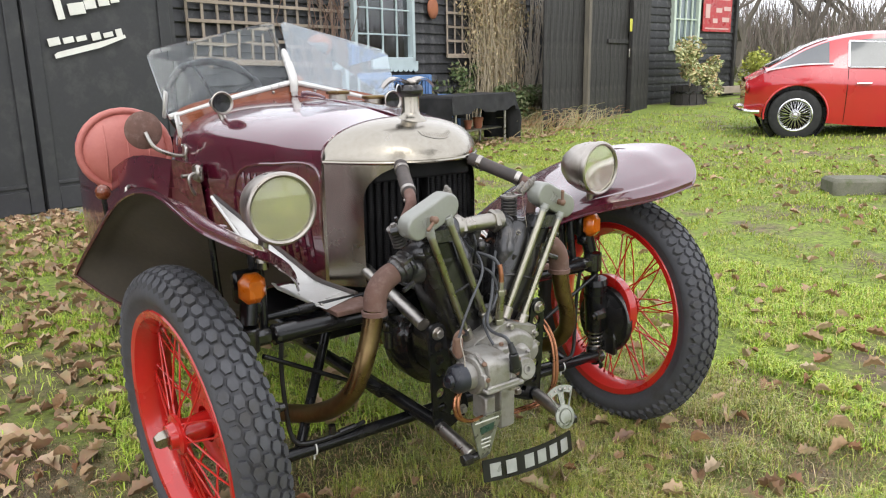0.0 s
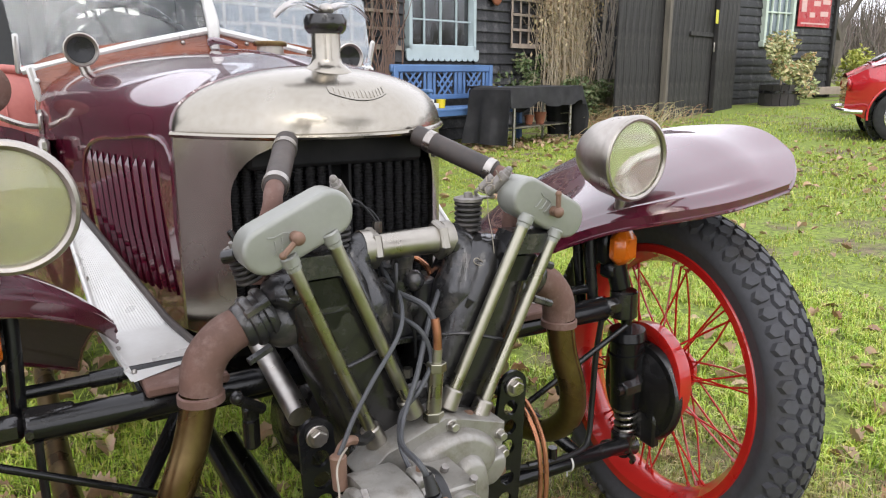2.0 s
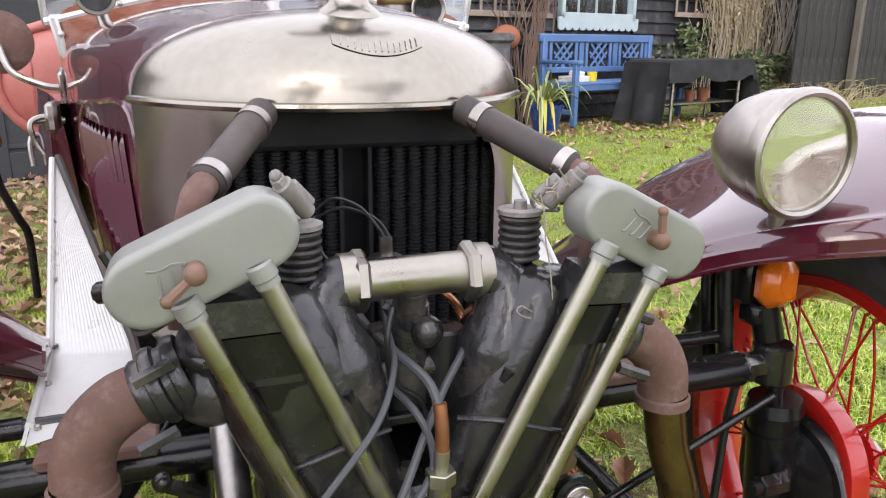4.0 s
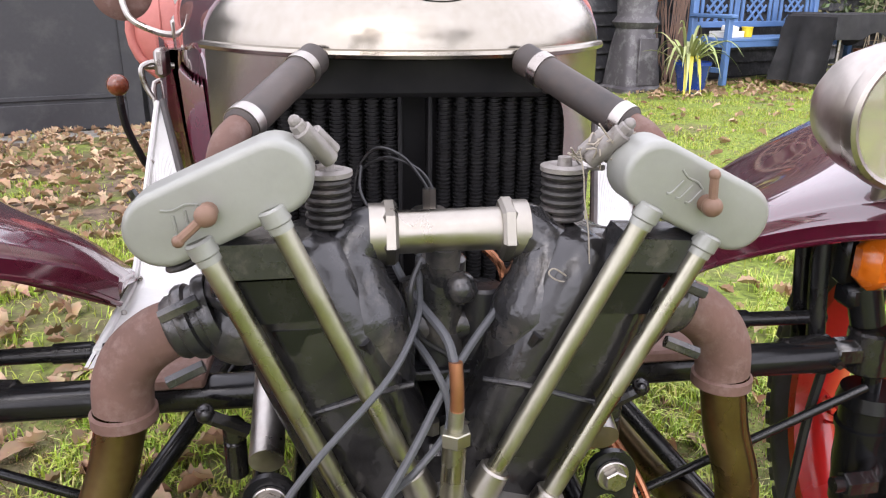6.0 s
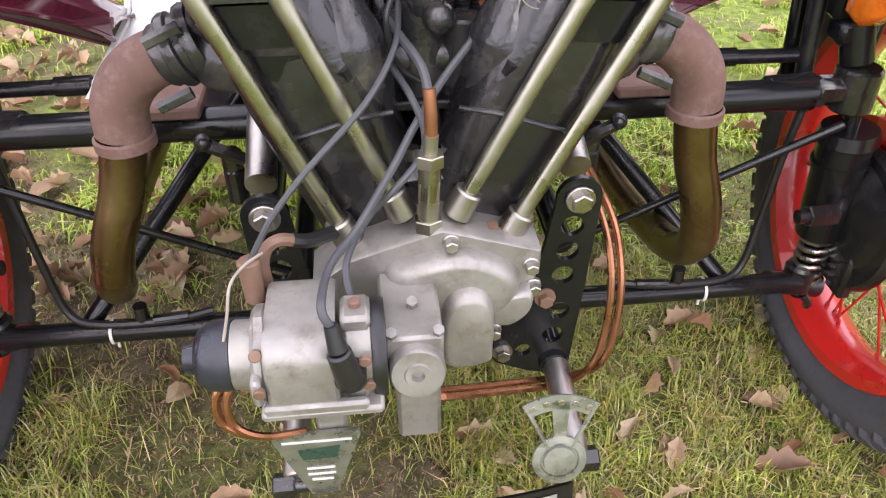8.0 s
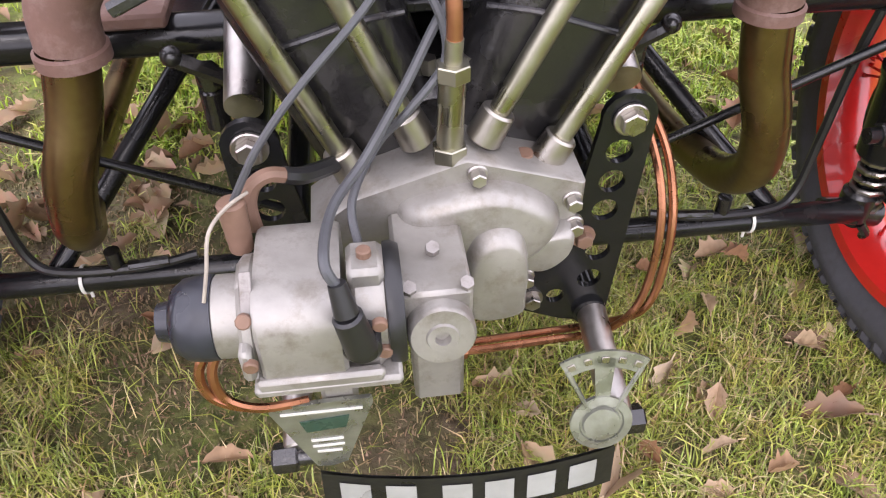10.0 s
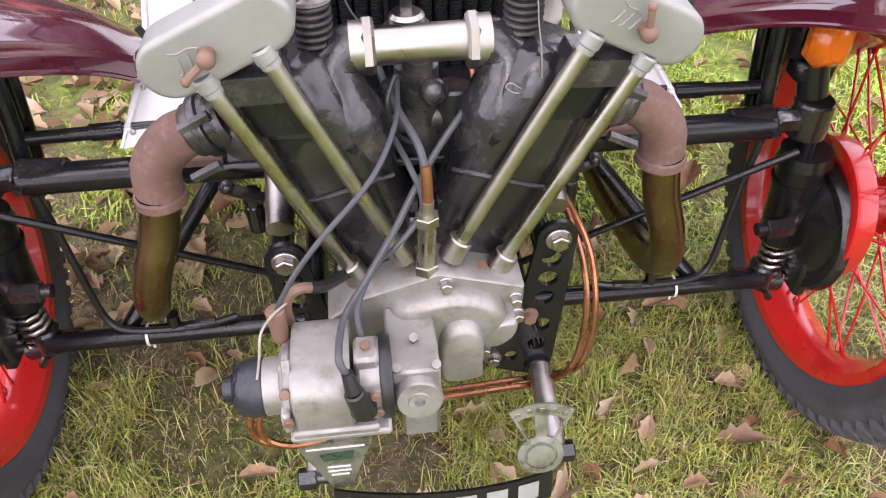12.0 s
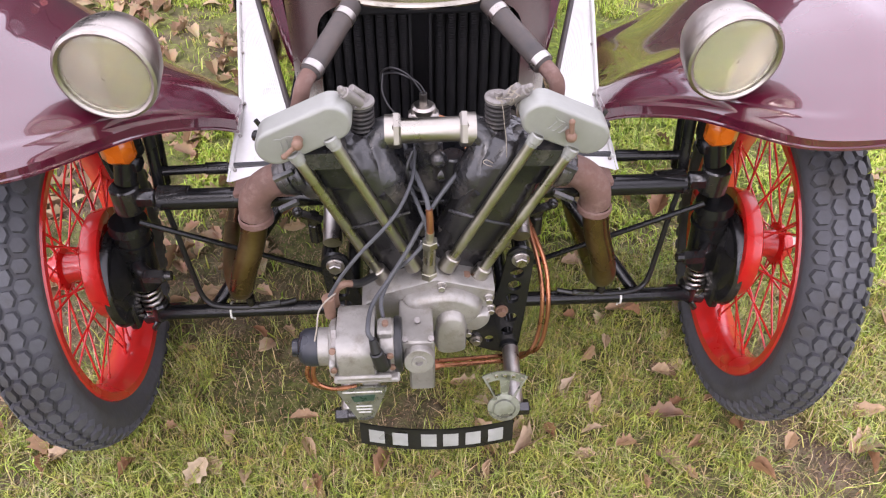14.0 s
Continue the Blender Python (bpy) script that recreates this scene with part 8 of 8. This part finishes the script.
part("blades", blades(4, 115000, -1.9, 2.6, -1.0, 2.2, 0.018, 0.05, 0.0019, 0.1, lambda x, y: middle(x, y) and not near(x, y), 9.0), GRASSMID, grass, fix=False, sharp=0, kind="stuff")
part("blades", blades(2, 110000, -2.5, 6.5, -1.5, 6.9, 0.014, 0.035, 0.0026, 0.16, lambda x, y: not middle(x, y) and y < 5.6 + 0.3 * x, 5.0), GRASS, grass, fix=False, sharp=0, kind="stuff")
part("blades", blades(3, 60000, 4.0, 24, -2, 9.3, 0.02, 0.05, 0.006, 0.2, lambda x, y: y < 6.6 + 0.12 * x), GRASS, grass, fix=False, sharp=0, kind="stuff")


THATCHBITS = leaf_mat("dead_grass_bits", [(0.182, 0.11, 0.055), (0.338, 0.22, 0.11), (0.091, 0.0572, 0.03), (0.26, 0.209, 0.07), (0.52, 0.341, 0.19), (0.117, 0.077, 0.035)], 0.8)
part("dead_bits", blades(7, 80000, -1.1, 1.3, -0.8, 0.9, 0.005, 0.017, 0.0014, 9.0, None), THATCHBITS, grass, fix=False, sharp=0, kind="stuff")


def leaf_mesh(seed, size):
    """A curled, lobed dead leaf."""
    r = random.Random(seed)
    n = 11
    curl, fold = r.uniform(0.8, 2.8), r.uniform(0.25, 1.1)
    lobe, narrow = r.uniform(0.08, 0.36), r.uniform(0.4, 0.75)
    rows = []
    for i in range(n):
        t = i / (n - 1)
        w = 0.42 * math.sin(math.pi * min(1, t * 0.97 + 0.02)) ** 0.7 * (1 + lobe * math.cos(t * 21 + r.uniform(-0.6, 0.6)))
        x = (t - 0.5)
        row = []
        for q in (-1, -0.5, 0, 0.5, 1):
            row.append(Vector((x, q * w * narrow, abs(q) * w * fold + curl * 0.25 * x * x * (1 if seed % 2 else -0.6) + 0.03 * r.uniform(-1, 1) + 0.12)) * size)
        rows.append(row)
    g = G()
    g.add([p for row in rows for p in row], [(5 * i + j, 5 * i + j + 1, 5 * i + j + 6, 5 * i + j + 5) for i in range(n - 1) for j in range(4)])
    g.tube([(-0.5 * size, 0, 0.13 * size), (-0.7 * size, 0.03 * size, 0.1 * size)], 0.02 * size, 4, 1)
    return g


def dead_leaf_material():
    m, n, l, bs = nodes_of("fallen_leaf_brown")
    oi, rp = n.new("ShaderNodeObjectInfo"), n.new("ShaderNodeValToRGB")
    el = rp.color_ramp.elements
    cols = [(0.36, 0.18, 0.085), (0.5, 0.32, 0.17), (0.62, 0.45, 0.27), (0.4, 0.2, 0.1), (0.68, 0.54, 0.36)]
    while len(el) < len(cols):
        el.new(0.5)
    for i, c in enumerate(cols):
        el[i].position, el[i].color = i / 4, (*c, 1)
    l.new(oi.outputs["Random"], rp.inputs["Fac"])
    tc, nz, mx = n.new("ShaderNodeTexCoord"), n.new("ShaderNodeTexNoise"), n.new("ShaderNodeMixRGB")
    nz.inputs["Scale"].default_value, nz.inputs["Detail"].default_value = 60, 5
    l.new(tc.outputs["Object"], nz.inputs["Vector"])
    mx.blend_type, mx.inputs["Fac"].default_value = "MULTIPLY", 0.6
    l.new(rp.outputs["Color"], mx.inputs["Color1"]), l.new(nz.outputs["Fac"], mx.inputs["Color2"])
    l.new(mx.outputs["Color"], bs.inputs["Base Color"])
    bs.inputs["Roughness"].default_value = 0.6
    return m


LEAFBROWN = dead_leaf_material()
leaf_meshes = []
for k in range(7):
    me = mesh_of(leaf_mesh(k, 0.07), "fallen_leaf", 60, fix=False)
    me.materials.append(LEAFBROWN)
    leaf_meshes.append(me)
rnd = random.Random(3)


def fallen(x, y, s=1.0, turn=None, tilt=20, lift=0.012):
    o = tagged(new("fallen_leaf", rnd.choice(leaf_meshes)), "curled brown dead leaf lying on the grass", "leaf", "fallen leaves")
    o.matrix_basis = pose(x, y, rise(x, y) + lift, rnd.uniform(-tilt, tilt), rnd.uniform(-tilt, tilt), rnd.uniform(0, 360) if turn is None else turn) @ Matrix.Diagonal((s, s, s, 1))


for x, y, s in LEAVES_NEAR:
    fallen(x, y, s * 0.9, tilt=38, lift=0.024)
count = 0
while count < 300:
    x, y = rnd.uniform(-1.5, 2.4), rnd.uniform(-0.9, 1.6)
    if rnd.random() < (0.9 if x < -0.3 or y > 0.4 or x > 0.8 else 0.5):
        fallen(x, y, rnd.uniform(0.5, 1.2))
        count += 1
LITTER = leaf_mat("leaf_litter_brown", [(0.188, 0.102, 0.05), (0.338, 0.198, 0.1), (0.525, 0.36, 0.2), (0.25, 0.132, 0.065), (0.625, 0.456, 0.25)])
vs, fs = [], []
base = [leaf_mesh(20 + k, 0.06) for k in range(5)]
n = 0
while n < 4600:
    x, y = rnd.uniform(-3.2, 7.5), rnd.uniform(-1.2, 7.0)
    west = x < -0.35 + 0.05 * y and y > 0.3
    byhouse = y > 5.2 + 0.2 * x and 2.6 < x < 7.5
    if y > 5.3 + 0.3 * x and x < 1.2:
        continue
    if rnd.random() > (0.8 if west else 0.5 if byhouse else 0.06):
        continue
    m = pose(x, y, rise(x, y) + 0.008, rnd.uniform(-25, 25), rnd.uniform(-25, 25), rnd.uniform(0, 360)) @ Matrix.Scale(rnd.uniform(0.6, 1.4), 4)
    b = rnd.choice(base)
    k = len(vs)
    vs += [tuple(m @ Vector(p)) for p in b.v]
    fs += [tuple(i + k for i in f) for f in b.f]
    n += 1
g = G()
g.v, g.f = vs, fs
litter = thing("leaf_litter", pose(0, 0, 0), "drift of brown dead leaves on bare earth", "leaves", kind="stuff")
part("leaves", g, LITTER, litter, fix=False, kind="stuff")
